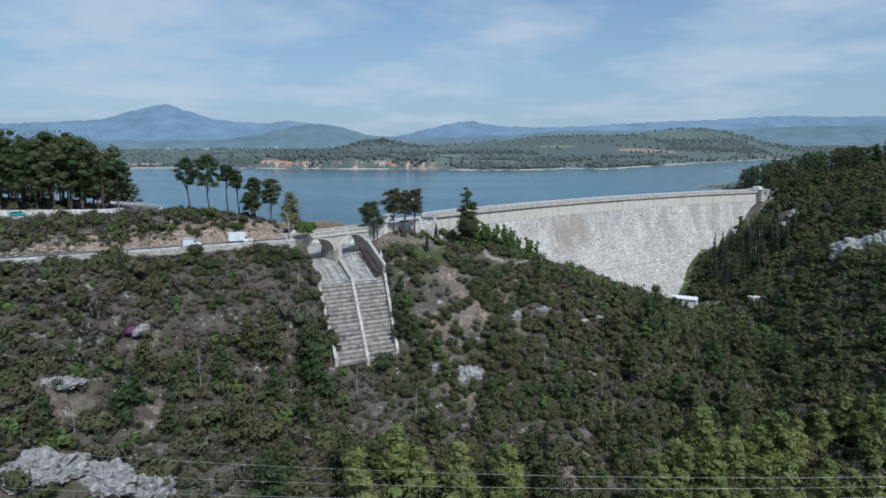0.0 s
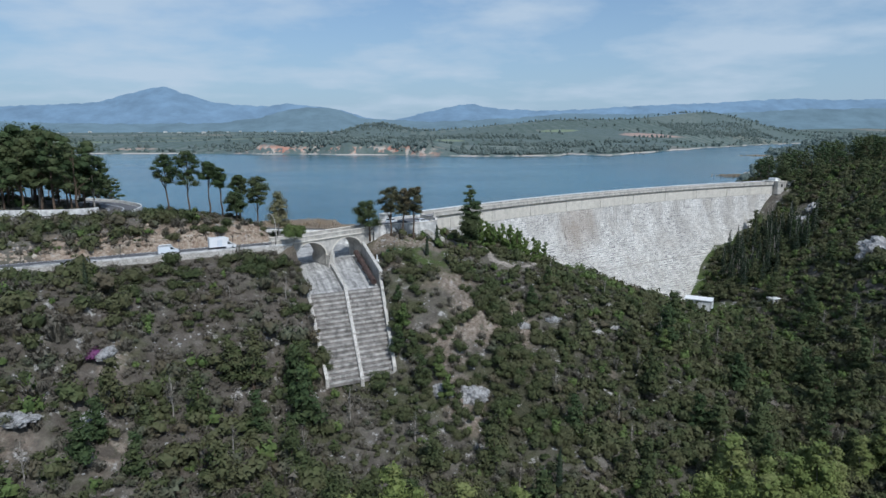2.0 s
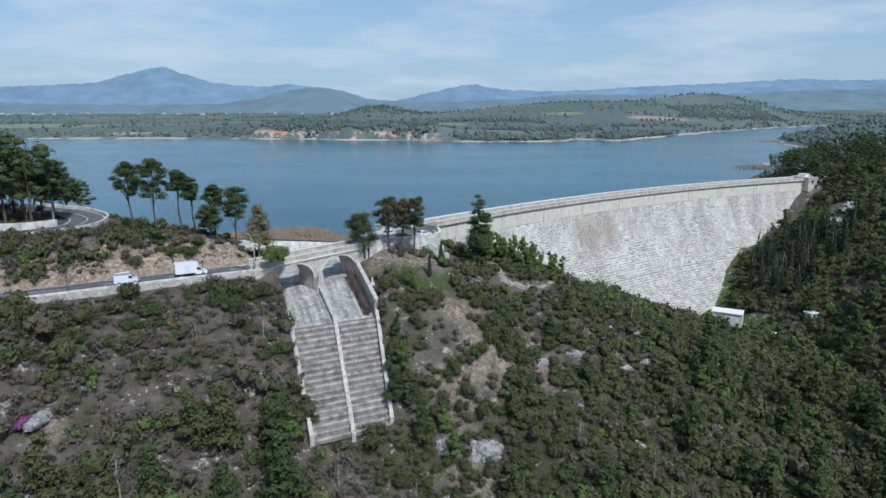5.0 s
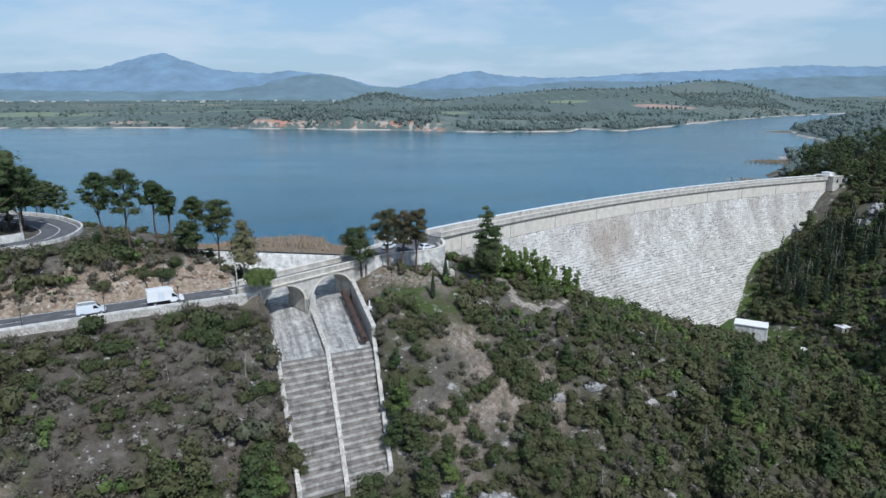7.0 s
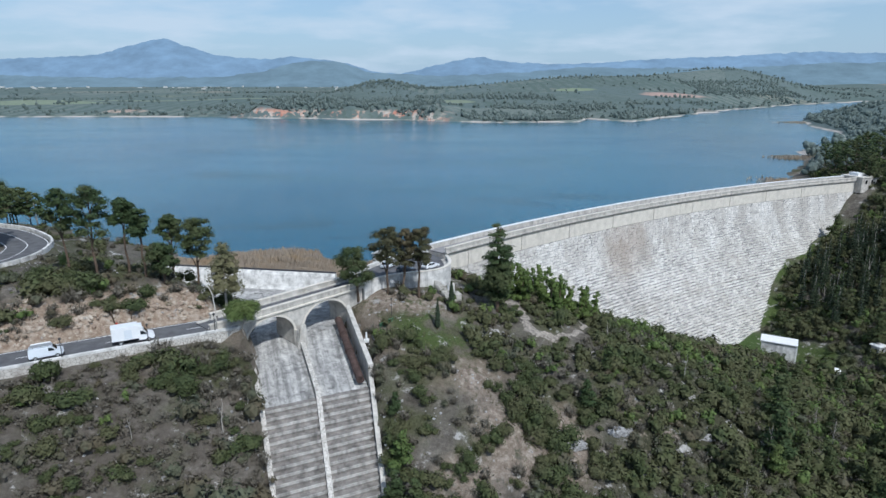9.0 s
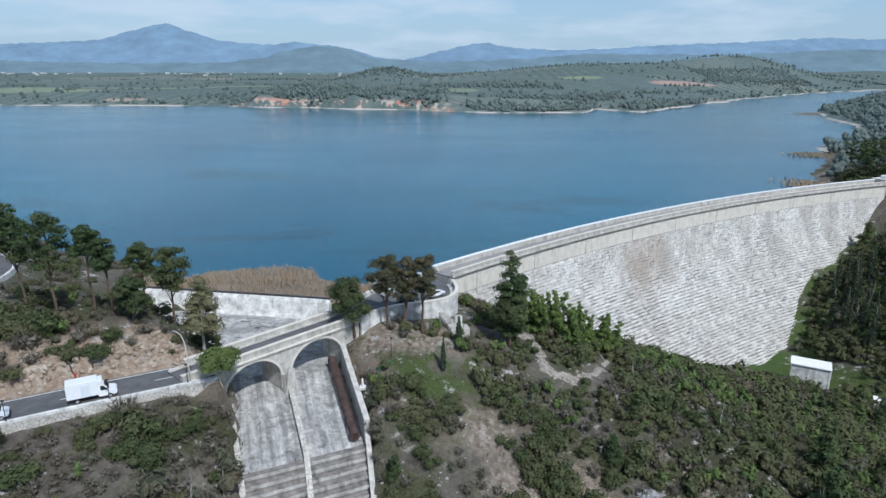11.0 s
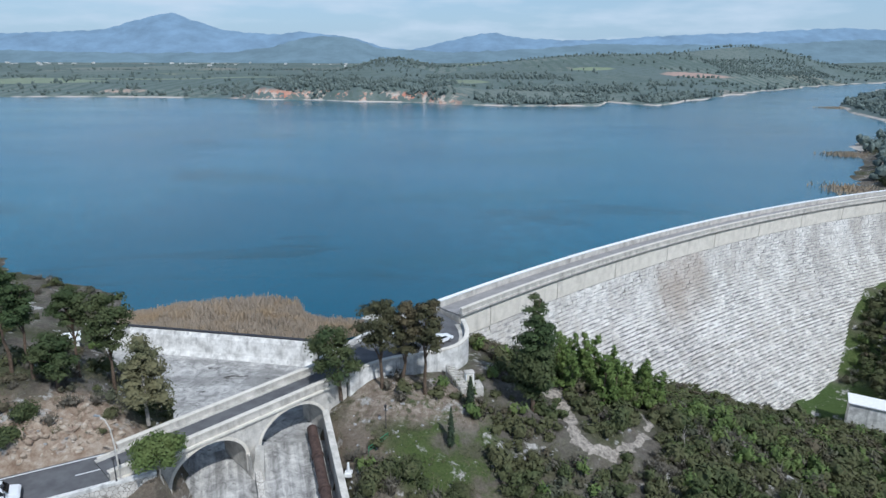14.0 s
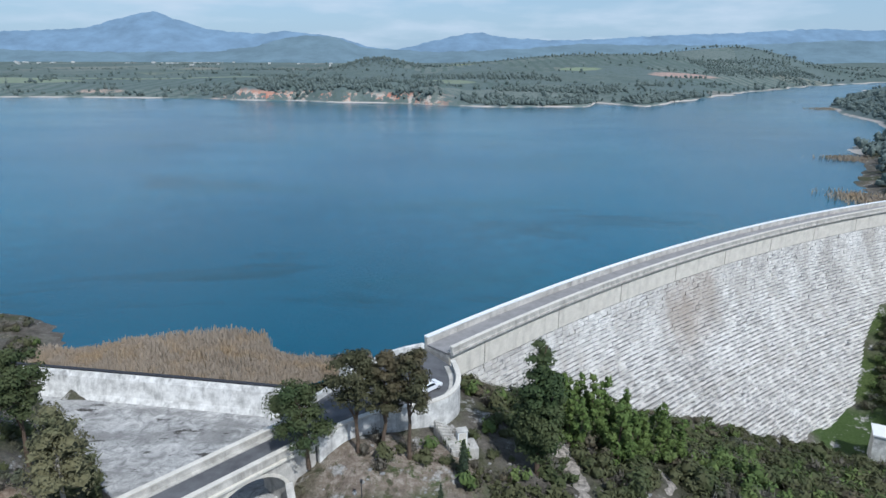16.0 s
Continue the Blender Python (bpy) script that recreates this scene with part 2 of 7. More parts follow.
def make_masonry():
    """White marble ashlar, weathered in flecks along the courses, tan runs from the crest, ledge tops darkened in
    patches.
    """
    g = Mat("marble_ashlar", 0.8, spec=0.25)
    isl = g.geo.outputs["Random Per Island"]
    stone = g.ramp(isl, (0.0, (0.60, 0.575, 0.535)), (0.25, (0.70, 0.675, 0.63)), (0.7, (0.79, 0.76, 0.71)), (1.0, (0.85, 0.825, 0.775)))
    pos = g.n.new("ShaderNodeSeparateXYZ")
    g.l.new(g.pos, pos.inputs[0])
    high = g.mask(pos.outputs["Z"], -14, 8)
    # tan weathering on the upper courses, thinning out downwards
    wash = g.mask(g.noise(0.09, 6, 0.65, g.scaled((1, 1, 0.4))), 0.40, 0.62)
    c = g.mix(g.math("MULTIPLY", wash, g.math("ADD", g.math("MULTIPLY", high, 0.40), 0.20)), stone, (0.40, 0.365, 0.325))
    streak = g.mask(g.noise(0.20, 5, 0.65, g.scaled((1, 1, 0.06))), 0.52, 0.66)
    c = g.mix(g.math("MULTIPLY", streak, 0.38), c, (0.46, 0.41, 0.35))
    pale = g.mask(g.noise(0.16, 4, 0.6, g.scaled((1, 1, 0.05))), 0.54, 0.64)
    c = g.mix(g.math("MULTIPLY", pale, 0.45), c, (0.84, 0.82, 0.78))
    # grey-black lichen in short dashes along the courses, denser in patches
    zone = g.mask(g.noise(0.06, 6, 0.7), 0.38, 0.60)
    dash = g.mask(g.noise(1.0, 6, 0.8, g.scaled((0.42, 0.42, 2.4))), 0.52, 0.58)
    c = g.mix(g.math("MULTIPLY", dash, g.math("ADD", g.math("MULTIPLY", zone, 0.62), 0.26)), c, (0.19, 0.188, 0.19))
    for x, y, lo, hi, k in ((52, 266, 3, 8, 0.55), (58, 274, 3, 7, 0.4), (112, 316, 2, 6, 0.3)):
        c = g.mix(g.math("MULTIPLY", g.math("MULTIPLY", g.near(x, y, lo, hi), g.mask(pos.outputs["Z"], -10, 6)), k), c, (0.33, 0.25, 0.185))
    nz = g.n.new("ShaderNodeSeparateXYZ")
    g.l.new(g.geo.outputs["True Normal"], nz.inputs[0])
    c = g.mix(g.math("MULTIPLY", g.mask(nz.outputs["Z"], 0.55, 0.8), g.mask(g.noise(0.55, 6, 0.75, g.scaled((1, 1, 0.6))), 0.38, 0.56)), c, (0.17, 0.162, 0.152))
    g.colour(c).bump(g.noise(2.5, 6, 0.7), 0.6, 0.15)
    return g.m


def make_concrete(name, light, dark, streaks=0.5):
    g = Mat(name, 0.85, spec=0.2)
    c = g.ramp(g.noise(0.6, 7, 0.65), (0.3, dark), (0.62, light))
    s = g.mask(g.noise(0.7, 5, 0.6, g.scaled((1, 1, 0.12))), 0.5, 0.7)
    c = g.mix(g.math("MULTIPLY", s, streaks), c, tuple(x * 0.4 for x in dark))
    f = g.noise(6, 5, 0.7)
    c = g.mix(0.25, c, g.ramp(f, (0.3, (0.2, 0.2, 0.2)), (0.7, (0.8, 0.8, 0.8))), "OVERLAY")
    g.colour(c).bump(f, 0.4, 0.05)
    return g.m


def make_water():
    g = Mat("lake_water", 0.12, spec=0.5)
    g.p.inputs["IOR"].default_value = 1.33
    c = g.ramp(g.noise(0.006, 4, 0.5, g.scaled((1, 0.4, 1))), (0.36, (0.008, 0.080, 0.132)), (0.5, (0.012, 0.104, 0.167)), (0.64, (0.018, 0.122, 0.180)))
    drift = g.mask(g.noise(0.012, 5, 0.6, g.scaled((0.7, 1.5, 1))), 0.52, 0.66)
    c = g.mix(g.math("MULTIPLY", drift, 0.5), c, (0.010, 0.088, 0.112))
    # water off the weir and the dam darkened: weaker sky reflection put into its colour
    c = g.mix(g.math("MULTIPLY", g.near(-60, 275, 40, 120), 0.5), c, (0.005, 0.068, 0.105))
    # dark cat's-paws where the wind drops
    paw = g.mask(g.noise(0.02, 5, 0.55, g.scaled((0.55, 1.25, 1)), 0.6), 0.57, 0.70)
    c = g.mix(g.math("MULTIPLY", paw, 0.75), c, (0.006, 0.052, 0.068))
    g.colour(c)
    calm = g.math("MULTIPLY", g.noise(0.010, 5, 0.6, g.scaled((0.5, 1.4, 1))), 0.26)
    g.l.new(g.math("ADD", calm, 0.02), g.p.inputs["Roughness"])
    rip = g.math("ADD", g.noise(0.9, 5, 0.65, g.scaled((1, 1.6, 1))), g.noise(0.05, 3, 0.5))
    g.bump(rip, 0.2, 0.5)
    return g.m


def make_asphalt():
    g = Mat("asphalt", 0.9, spec=0.2)
    c = g.ramp(g.noise(0.5, 6), (0.3, (0.085, 0.085, 0.09)), (0.7, (0.15, 0.15, 0.155)))
    g.colour(c).bump(g.noise(12, 3), 0.3, 0.02)
    return g.m


def make_rubble():
    g = Mat("rubble_wall", 0.9, spec=0.15)
    v = g.n.new("ShaderNodeTexVoronoi"); v.feature = "DISTANCE_TO_EDGE"
    v.inputs["Scale"].default_value = 1.8
    g.l.new(g.pos, v.inputs["Vector"])
    st = g.ramp(g.noise(0.9, 5), (0.3, (0.40, 0.37, 0.33)), (0.7, (0.66, 0.63, 0.58)))
    c = g.mix(g.mask(v.outputs["Distance"], 0.02, 0.07), (0.26, 0.24, 0.21), st)
    g.colour(c).bump(v.outputs["Distance"], 0.5, 0.1)
    return g.m


def make_rock():
    g = Mat("limestone_rock", 0.9, spec=0.15)
    c = g.ramp(g.noise(1.1, 8, 0.75), (0.34, (0.17, 0.165, 0.16)), (0.5, (0.38, 0.37, 0.36)), (0.66, (0.60, 0.59, 0.575)))
    g.colour(c).bump(g.noise(2.5, 8, 0.8), 1.0, 0.4)
    return g.m


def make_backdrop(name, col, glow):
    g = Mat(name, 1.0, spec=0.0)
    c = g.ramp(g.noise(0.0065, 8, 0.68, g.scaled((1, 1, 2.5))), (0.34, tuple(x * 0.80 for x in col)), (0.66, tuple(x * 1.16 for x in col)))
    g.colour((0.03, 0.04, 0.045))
    # the emission holds the blue haze; these hills glow without any lamp
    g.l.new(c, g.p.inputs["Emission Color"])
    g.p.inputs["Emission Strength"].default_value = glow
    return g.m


def make_slab(name="spillway_slab", runs=0.75, moss=0.0):
    """Worn spillway concrete: scoured patches, dark damp runs down the slope and pale lime."""
    g = Mat(name, 0.85, spec=0.2)
    c = g.ramp(g.noise(0.45, 9, 0.75, None, 1.2), (0.33, (0.15, 0.145, 0.14)), (0.45, (0.37, 0.36, 0.345)), (0.54, (0.50, 0.485, 0.46)), (0.66, (0.68, 0.66, 0.63)))
    run = g.n.new("ShaderNodeVectorRotate")
    run.inputs["Axis"].default_value, run.inputs["Angle"].default_value = (0, 0, 1), radians(-19.6)
    g.l.new(g.pos, run.inputs["Vector"])
    st = g.n.new("ShaderNodeVectorMath"); st.operation = "MULTIPLY"
    st.inputs[1].default_value = (1.3, 0.10, 0.10)
    g.l.new(run.outputs[0], st.inputs[0])
    band = g.ramp(g.noise(0.8, 5, 0.6, st.outputs[0]), (0.38, (0.45, 0.45, 0.45)), (0.5, (0.85, 0.85, 0.85)), (0.62, (1.15, 1.15, 1.13)))
    c = g.mix(runs, c, g.mix(1.0, c, band, "MULTIPLY"))
    f = g.noise(1.6, 8, 0.8)
    c = g.mix(g.math("MULTIPLY", g.mask(f, 0.57, 0.64), 0.75), c, (0.15, 0.145, 0.135))
    if moss:
        rot = g.noise(0.13, 7, 0.7, g.scaled((0.7, 1.6, 1)))
        c = g.mix(g.math("MULTIPLY", g.mask(rot, 0.44, 0.62), moss), c, (0.20, 0.195, 0.185))
        c = g.mix(g.mask(g.noise(0.24, 8, 0.7, g.scaled((0.6, 1.5, 1))), 0.60, 0.635), c, (0.075, 0.07, 0.062))
    g.colour(c).bump(g.math("ADD", f, g.noise(0.6, 6, 0.7)), 0.9, 0.25)
    return g.m


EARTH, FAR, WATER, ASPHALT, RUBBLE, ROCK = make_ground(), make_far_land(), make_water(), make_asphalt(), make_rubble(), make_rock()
MARBLE = make_masonry()
CONC = make_concrete("pale_concrete", (0.58, 0.55, 0.50), (0.34, 0.32, 0.285), 0.4)
BAND = make_concrete("rendered_band", (0.70, 0.655, 0.575), (0.58, 0.54, 0.47), 0.22)
SLAB, BASIN = make_slab(), make_slab("basin_floor", 0.0, 0.72)
STEPM = make_concrete("weathered_step", (0.29, 0.265, 0.24), (0.11, 0.10, 0.09), 0.6)
WEIRM = make_concrete("whitewashed_weir", (0.76, 0.745, 0.71), (0.36, 0.35, 0.33), 0.6)
NOSING = make_concrete("worn_nosing", (0.54, 0.515, 0.475), (0.19, 0.18, 0.165), 0.6)
CRESTROAD = plain("worn_pale_asphalt", (0.27, 0.26, 0.255), 0.9, var=0.15, scale=0.6)
WHITE = plain("white_paint", (0.80, 0.80, 0.79), 0.5, var=0.05)
GLASS = plain("dark_glass", (0.02, 0.025, 0.03), 0.08, var=0.1, spec=0.6)
RUBBER = plain("black_rubber", (0.02, 0.02, 0.02), 0.8)
STEEL = plain("galvanised_steel", (0.45, 0.46, 0.47), 0.45, 0.6)
RUST = plain("rusty_pipe_steel", (0.085, 0.055, 0.047), 0.8, 0.1, 0.4, 1.2)
DARK = plain("dark_metal", (0.04, 0.04, 0.045), 0.6)
BARK = plain("pine_bark", (0.13, 0.095, 0.07), 0.95, var=0.3, scale=3, spec=0.1)
PALEBARK = plain("pale_bark", (0.36, 0.33, 0.29), 0.95, var=0.25, scale=2, spec=0.1)
STRAW = make_foliage("dry_reed", (0.28, 0.20, 0.125), (0.48, 0.37, 0.24), (0.36, 0.30, 0.235))
PINE = make_foliage("pine_needles", (0.030, 0.048, 0.020), (0.062, 0.090, 0.036), (0.070, 0.084, 0.036))
BROWNPINE = make_foliage("brownish_pine_needles", (0.048, 0.050, 0.026), (0.090, 0.088, 0.046), (0.095, 0.078, 0.045))
SCRUB = make_foliage("scrub_leaves", (0.040, 0.053, 0.023), (0.080, 0.097, 0.039), (0.088, 0.090, 0.044))
LIGHTGREEN = make_foliage("young_leaves", (0.092, 0.122, 0.034), (0.175, 0.21, 0.066), (0.18, 0.195, 0.072))
BRIGHT = make_foliage("bright_needles", (0.058, 0.088, 0.028), (0.115, 0.16, 0.050), (0.11, 0.14, 0.046))
DRY = make_foliage("dry_twigs", (0.085, 0.077, 0.060), (0.165, 0.152, 0.122), (0.13, 0.115, 0.090))
CYPR = make_foliage("cypress_leaves", (0.022, 0.032, 0.022), (0.05, 0.07, 0.038), (0.045, 0.058, 0.032))
OLIVE = make_foliage("eucalyptus_leaves", (0.055, 0.07, 0.035), (0.14, 0.15, 0.08), (0.15, 0.14, 0.075))
GREYGREEN = make_foliage("grey_green_leaves", (0.055, 0.062, 0.040), (0.105, 0.112, 0.072), (0.10, 0.085, 0.055))
PURPLE = make_foliage("judas_blossom", (0.12, 0.03, 0.10), (0.30, 0.10, 0.26), (0.16, 0.07, 0.13))


# ---- mesh helpers ----
def raw(name, verts, faces, material, parent=None, label="", smooth=False):
    """One mesh object from arrays (faces all of one size)."""
    verts, faces = np.asarray(verts, np.float32), np.asarray(faces, np.int32)
    me = bpy.data.meshes.new(name)
    me.vertices.add(len(verts))
    me.vertices.foreach_set("co", verts.ravel())
    k = faces.shape[1]
    me.loops.add(faces.size)
    me.loops.foreach_set("vertex_index", faces.ravel())
    me.polygons.add(len(faces))
    me.polygons.foreach_set("loop_start", np.arange(0, faces.size, k, dtype=np.int32))
    me.polygons.foreach_set("use_smooth", np.full(len(faces), smooth))
    me.update(calc_edges=True)
    me.materials.append(material)
    ob = new(name, me)
    if parent:
        ob.parent = parent
    if label:
        ob["label"] = label
    return ob


def part(name, bm, material, parent=None, label="", smooth=False):
    me = bpy.data.meshes.new(name)
    bmesh.ops.recalc_face_normals(bm, faces=bm.faces[:])
    bm.to_mesh(me)
    bm.free()
    me.materials.append(material)
    if smooth:
        me.polygons.foreach_set("use_smooth", [True] * len(me.polygons))
    ob = new(name, me)
    if parent:
        ob.parent = parent
    if label:
        ob["label"] = label
    return ob


def thing(name, label, category, at=(0, 0, 0), turn=0, group="", kind=""):
    ob = new(name)
    ob.matrix_world = pose(*at, 0, 0, turn)
    return tagged(ob, label, category, group, kind)


def box(bm, x0, x1, y0, y1, z0, z1, bevel=0.0):
    m = Matrix.LocRotScale(((x0 + x1) / 2, (y0 + y1) / 2, (z0 + z1) / 2), None, (x1 - x0, y1 - y0, z1 - z0))
    r = bmesh.ops.create_cube(bm, size=1, matrix=m)
    if bevel:
        es = list({e for v in r["verts"] for e in v.link_edges})
        bmesh.ops.bevel(bm, geom=es, offset=bevel, segments=2, affect="EDGES", profile=0.6)
    return bm


def rod(bm, a, b, r0, r1=None, seg=8):
    a, b = Vector(a), Vector(b)
    r1 = r0 if r1 is None else r1
    q = (b - a).to_track_quat("Z", "Y").to_matrix().to_4x4()
    bmesh.ops.create_cone(bm, cap_ends=True, segments=seg, radius1=r0, radius2=r1, depth=(b - a).length,
                          matrix=Matrix.Translation((a + b) / 2) @ q)
    return bm


def smooth_line(pts, step=2.0):
    """A curved polyline through a few plan points (x, y, z), every step metres."""
    p = np.array(pts, float)
    d = np.r_[0, np.cumsum(np.hypot(*np.diff(p[:, :2], axis=0).T))]
    n = max(2, int(d[-1] / step) + 1)
    s = np.linspace(0, d[-1], n)
    lin = np.stack([np.interp(s, d, p[:, k]) for k in range(3)], 1)
    for _ in range(6):
        lin[1:-1] = (lin[:-2] + 2 * lin[1:-1] + lin[2:]) / 4
    return lin


def sweep(line, profile, closed=True):
    """Verts and quads of a profile (offset to the left, height) swept along a line, capped at both ends."""
    line = np.asarray(line, float)
    t = np.gradient(line[:, :2], axis=0)
    t /= np.linalg.norm(t, axis=1)[:, None]
    nrm = np.stack([-t[:, 1], t[:, 0]], 1)
    k = len(profile)
    v = []
    for p, n in zip(line, nrm):
        for o, h in profile:
            v.append((p[0] + n[0] * o, p[1] + n[1] * o, p[2] + h))
    f = []
    for i in range(len(line) - 1):
        for j in range(k if closed else k - 1):
            a, b = i * k + j, i * k + (j + 1) % k
            f.append((a, b, b + k, a + k))
    if closed and k == 4:
        e = (len(line) - 1) * k
        f += [(3, 2, 1, 0), (e, e + 1, e + 2, e + 3)]
    return v, f


def strip(name, line, o0, o1, h, material, parent=None, label=""):
    v, f = sweep(line, [(o1, h), (o0, h)], closed=False)
    return raw(name, v, f, material, parent, label)


def wall(name, line, o0, o1, h0, h1, material, parent=None, label=""):
    v, f = sweep(line, [(o0, h0), (o0, h1), (o1, h1), (o1, h0)])
    return raw(name, v, f, material, parent, label)


# ---- the lie of the land ----
WATER_Z, CREST_Z = 11.2, 16.0
DAM_C, DAM_R = np.array((353.5, -113.4)), 488.8


def on_dam(theta, r):
    a = np.radians(theta)
    return DAM_C[0] + r * np.cos(a), DAM_C[1] + r * np.sin(a)


def face_offset(z):
    """How far the downstream face stands out from the crest line at height z."""
    d = CREST_Z - z
    return 0.0 if d < 4.5 else 0.10 * (d - 4.5) + 0.016 * (d - 4.5) ** 2 if d < 20 else 1.55 + 3.84 + 0.70 * (d - 20)


ROAD = smooth_line([(-135, 122, 16.5), (-112, 133, 16.0), (-90, 147, 15.5), (-70, 159.5, 15.3), (-58, 167, 15.2), (-46, 173.8, 15.1), (-40.5, 177.2, 15.0)])
UPPER = smooth_line([(-190, 170, 22), (-150, 177, 21), (-120, 183, 20.6), (-101, 189, 20.2), (-94.5, 199, 20), (-98, 212, 20), (-110, 222, 20.3), (-140, 231, 21), (-185, 238, 22)])

BREAKS = {
    "road": [(p[0], p[1], p[2] - 0.25) for p in ROAD[::4]],
    "upper_road": [(p[0], p[1], p[2] - 0.25) for p in UPPER[::4]],
    "cut_top": [(-100, 166, 20), (-84, 169, 20), (-72, 174, 20.5), (-60, 179, 20.5), (-50, 183, 19.5)],
    "hill": [(-76, 192, 20.5), (-60, 195, 18.5), (-80, 212, 15.5), (-68, 207, 13.5), (-145, 205, 25), (-180, 205, 27)],
    "verge": [(-110, 127, 15.3), (-75, 150, 14.4), (-53, 164, 13.9), (-41, 168, 13.2)],
    "west_slope": [(-75, 132, 13), (-53, 152.6, 10.3), (-55, 139, 5), (-62, 127, 1), (-58, 116, -7), (-48, 133, -4.8), (-39, 154, 7), (-35, 140, -9), (-90, 110, 2)],
    "west_foot": [(-60, 92, -14), (-35, 105, -22), (-24, 138, -17), (-100, 80, -10), (-34, 120, -15)],
    "chute": [(-28, 176, 5.5), (-24.5, 167, 3), (-21, 158, -3.5), (-18.5, 149, -12), (-16, 141, -17)],
    "basin": [(-36, 185, 7.6), (-45, 200, 7.4), (-60, 212, 7.2), (-36, 210, 7.2)],
    "terrace": [(-19, 198, 13.6), (-12, 196, 13), (-4, 199, 12.4), (-12, 180, 10), (-4, 188, 8.5), (2, 200, 10)],
    "spur": [(8, 187, 5.2), (0, 167, 0.5), (5, 151, -14.5), (15, 196, 7.3), (24, 197, 4), (21.6, 174.6, -5), (18.5, 164, -8), (31, 183, 0), (44.5, 180.6, -7),
             (57, 180, -12), (53, 195, -5), (40, 212, -0.5), (62, 222, -10), (80, 234, -17.5), (86, 240, -19.5)],
    "south_foot": [(-5, 132, -22), (12, 138, -22), (35, 150, -21), (60, 158, -24), (85, 190, -24), (20, 112, -29)],
    "stream": [(104, 252, -27), (112, 228, -28), (104, 200, -29), (82, 160, -31), (52, 128, -33), (20, 98, -34), (-20, 80, -34), (-60, 55, -32)],
    "right_bank": [(128, 240, -19), (145, 225, 0), (118, 268, -19), (133, 290, -13), (164, 308, 2), (150, 285, -6), (125, 190, -18), (165, 200, 4), (190, 240, 18), (150, 150, -10), (200, 150, 15)],
    "right_hill": [(178, 345, 16.5), (205, 320, 24), (240, 290, 36), (300, 340, 44), (230, 400, 24), (280, 480, 24), (330, 560, 22), (260, 200, 34)],
    "near_side": [(0, 30, -30), (90, 50, -28), (160, 60, -15), (-120, 30, -14), (0, -60, -10), (220, 60, 10)],
    "lake_bed": [(-100, 262, 8), (-62, 228, 9.5), (-40, 229, 9.5), (-20, 232, 8), (20, 300, 4), (90, 360, 4), (140, 375, 7), (180, 440, 7), (200, 500, 6), (40, 450, 2), (-120, 330, 4), (-200, 275, 8), (240, 560, 4), (100, 520, 2)],
    "dam_foot": [(*on_dam(th, DAM_R - face_offset(z)), z) for th, z in ((136.5, 10), (134, 0), (132, -8), (130.7, -12), (129, -17.5), (127.3, -24), (125.8, -29), (124, -29.3), (122.3, -29), (121.2, -22), (120.5, -17.8), (119.5, -13.3), (117.1, -8.8), (115.2, -3.9), (114, 1.5), (113.4, 7), (112.3, 14))],
    "dam_back": [(*on_dam(th, DAM_R + 8), 3.0) for th in (135, 130, 125, 120, 115)],
}
KNOTS = np.array([p for line in BREAKS.values() for p in line])


def bend(r):
    return r


_d = np.hypot(KNOTS[:, None, 0] - KNOTS[None, :, 0], KNOTS[:, None, 1] - KNOTS[None, :, 1])
_n = len(KNOTS)
_a = np.zeros((_n + 3, _n + 3))
_a[:_n, :_n] = bend(_d) - np.eye(_n) * 0.3
_a[:_n, _n:] = np.c_[np.ones(_n), KNOTS[:, :2]]
_a[_n:, :_n] = _a[:_n, _n:].T
WEIGHT = np.linalg.solve(_a, np.r_[KNOTS[:, 2], 0, 0, 0])


def smoothstep(x, a, b):
    t = np.clip((x - a) / (b - a), 0, 1)
    return t * t * (3 - 2 * t)


def waves(x, y, size, seed):
    """Cheap rolling noise from a few turned sines."""
    rng = np.random.RandomState(seed)
    z = 0
    for k in range(5):
        a, ph = rng.uniform(0, 6.28), rng.uniform(0, 6.28)
        f = 6.28 / (size * rng.uniform(0.6, 1.6))
        z = z + np.sin((x * np.cos(a) + y * np.sin(a)) * f + ph + 1.3 * np.sin((x * np.sin(a) - y * np.cos(a)) * f * 0.6))
    return z / 5


SHORE = np.array([(-2500, 1000), (-610, 943), (-455, 948), (-298, 930), (-70, 866), (50, 806), (140, 820), (167, 880), (207, 827), (262, 898), (417, 1086), (630, 1320), (925, 1600), (1500, 2000), (2600, 2300)])
EAST = np.array([(150, 340), (158, 372), (202, 450), (206, 470), (222, 500), (300, 575), (345, 660), (352, 700), (400, 830), (620, 1150), (950, 1480), (1700, 1900), (2600, 2200)])


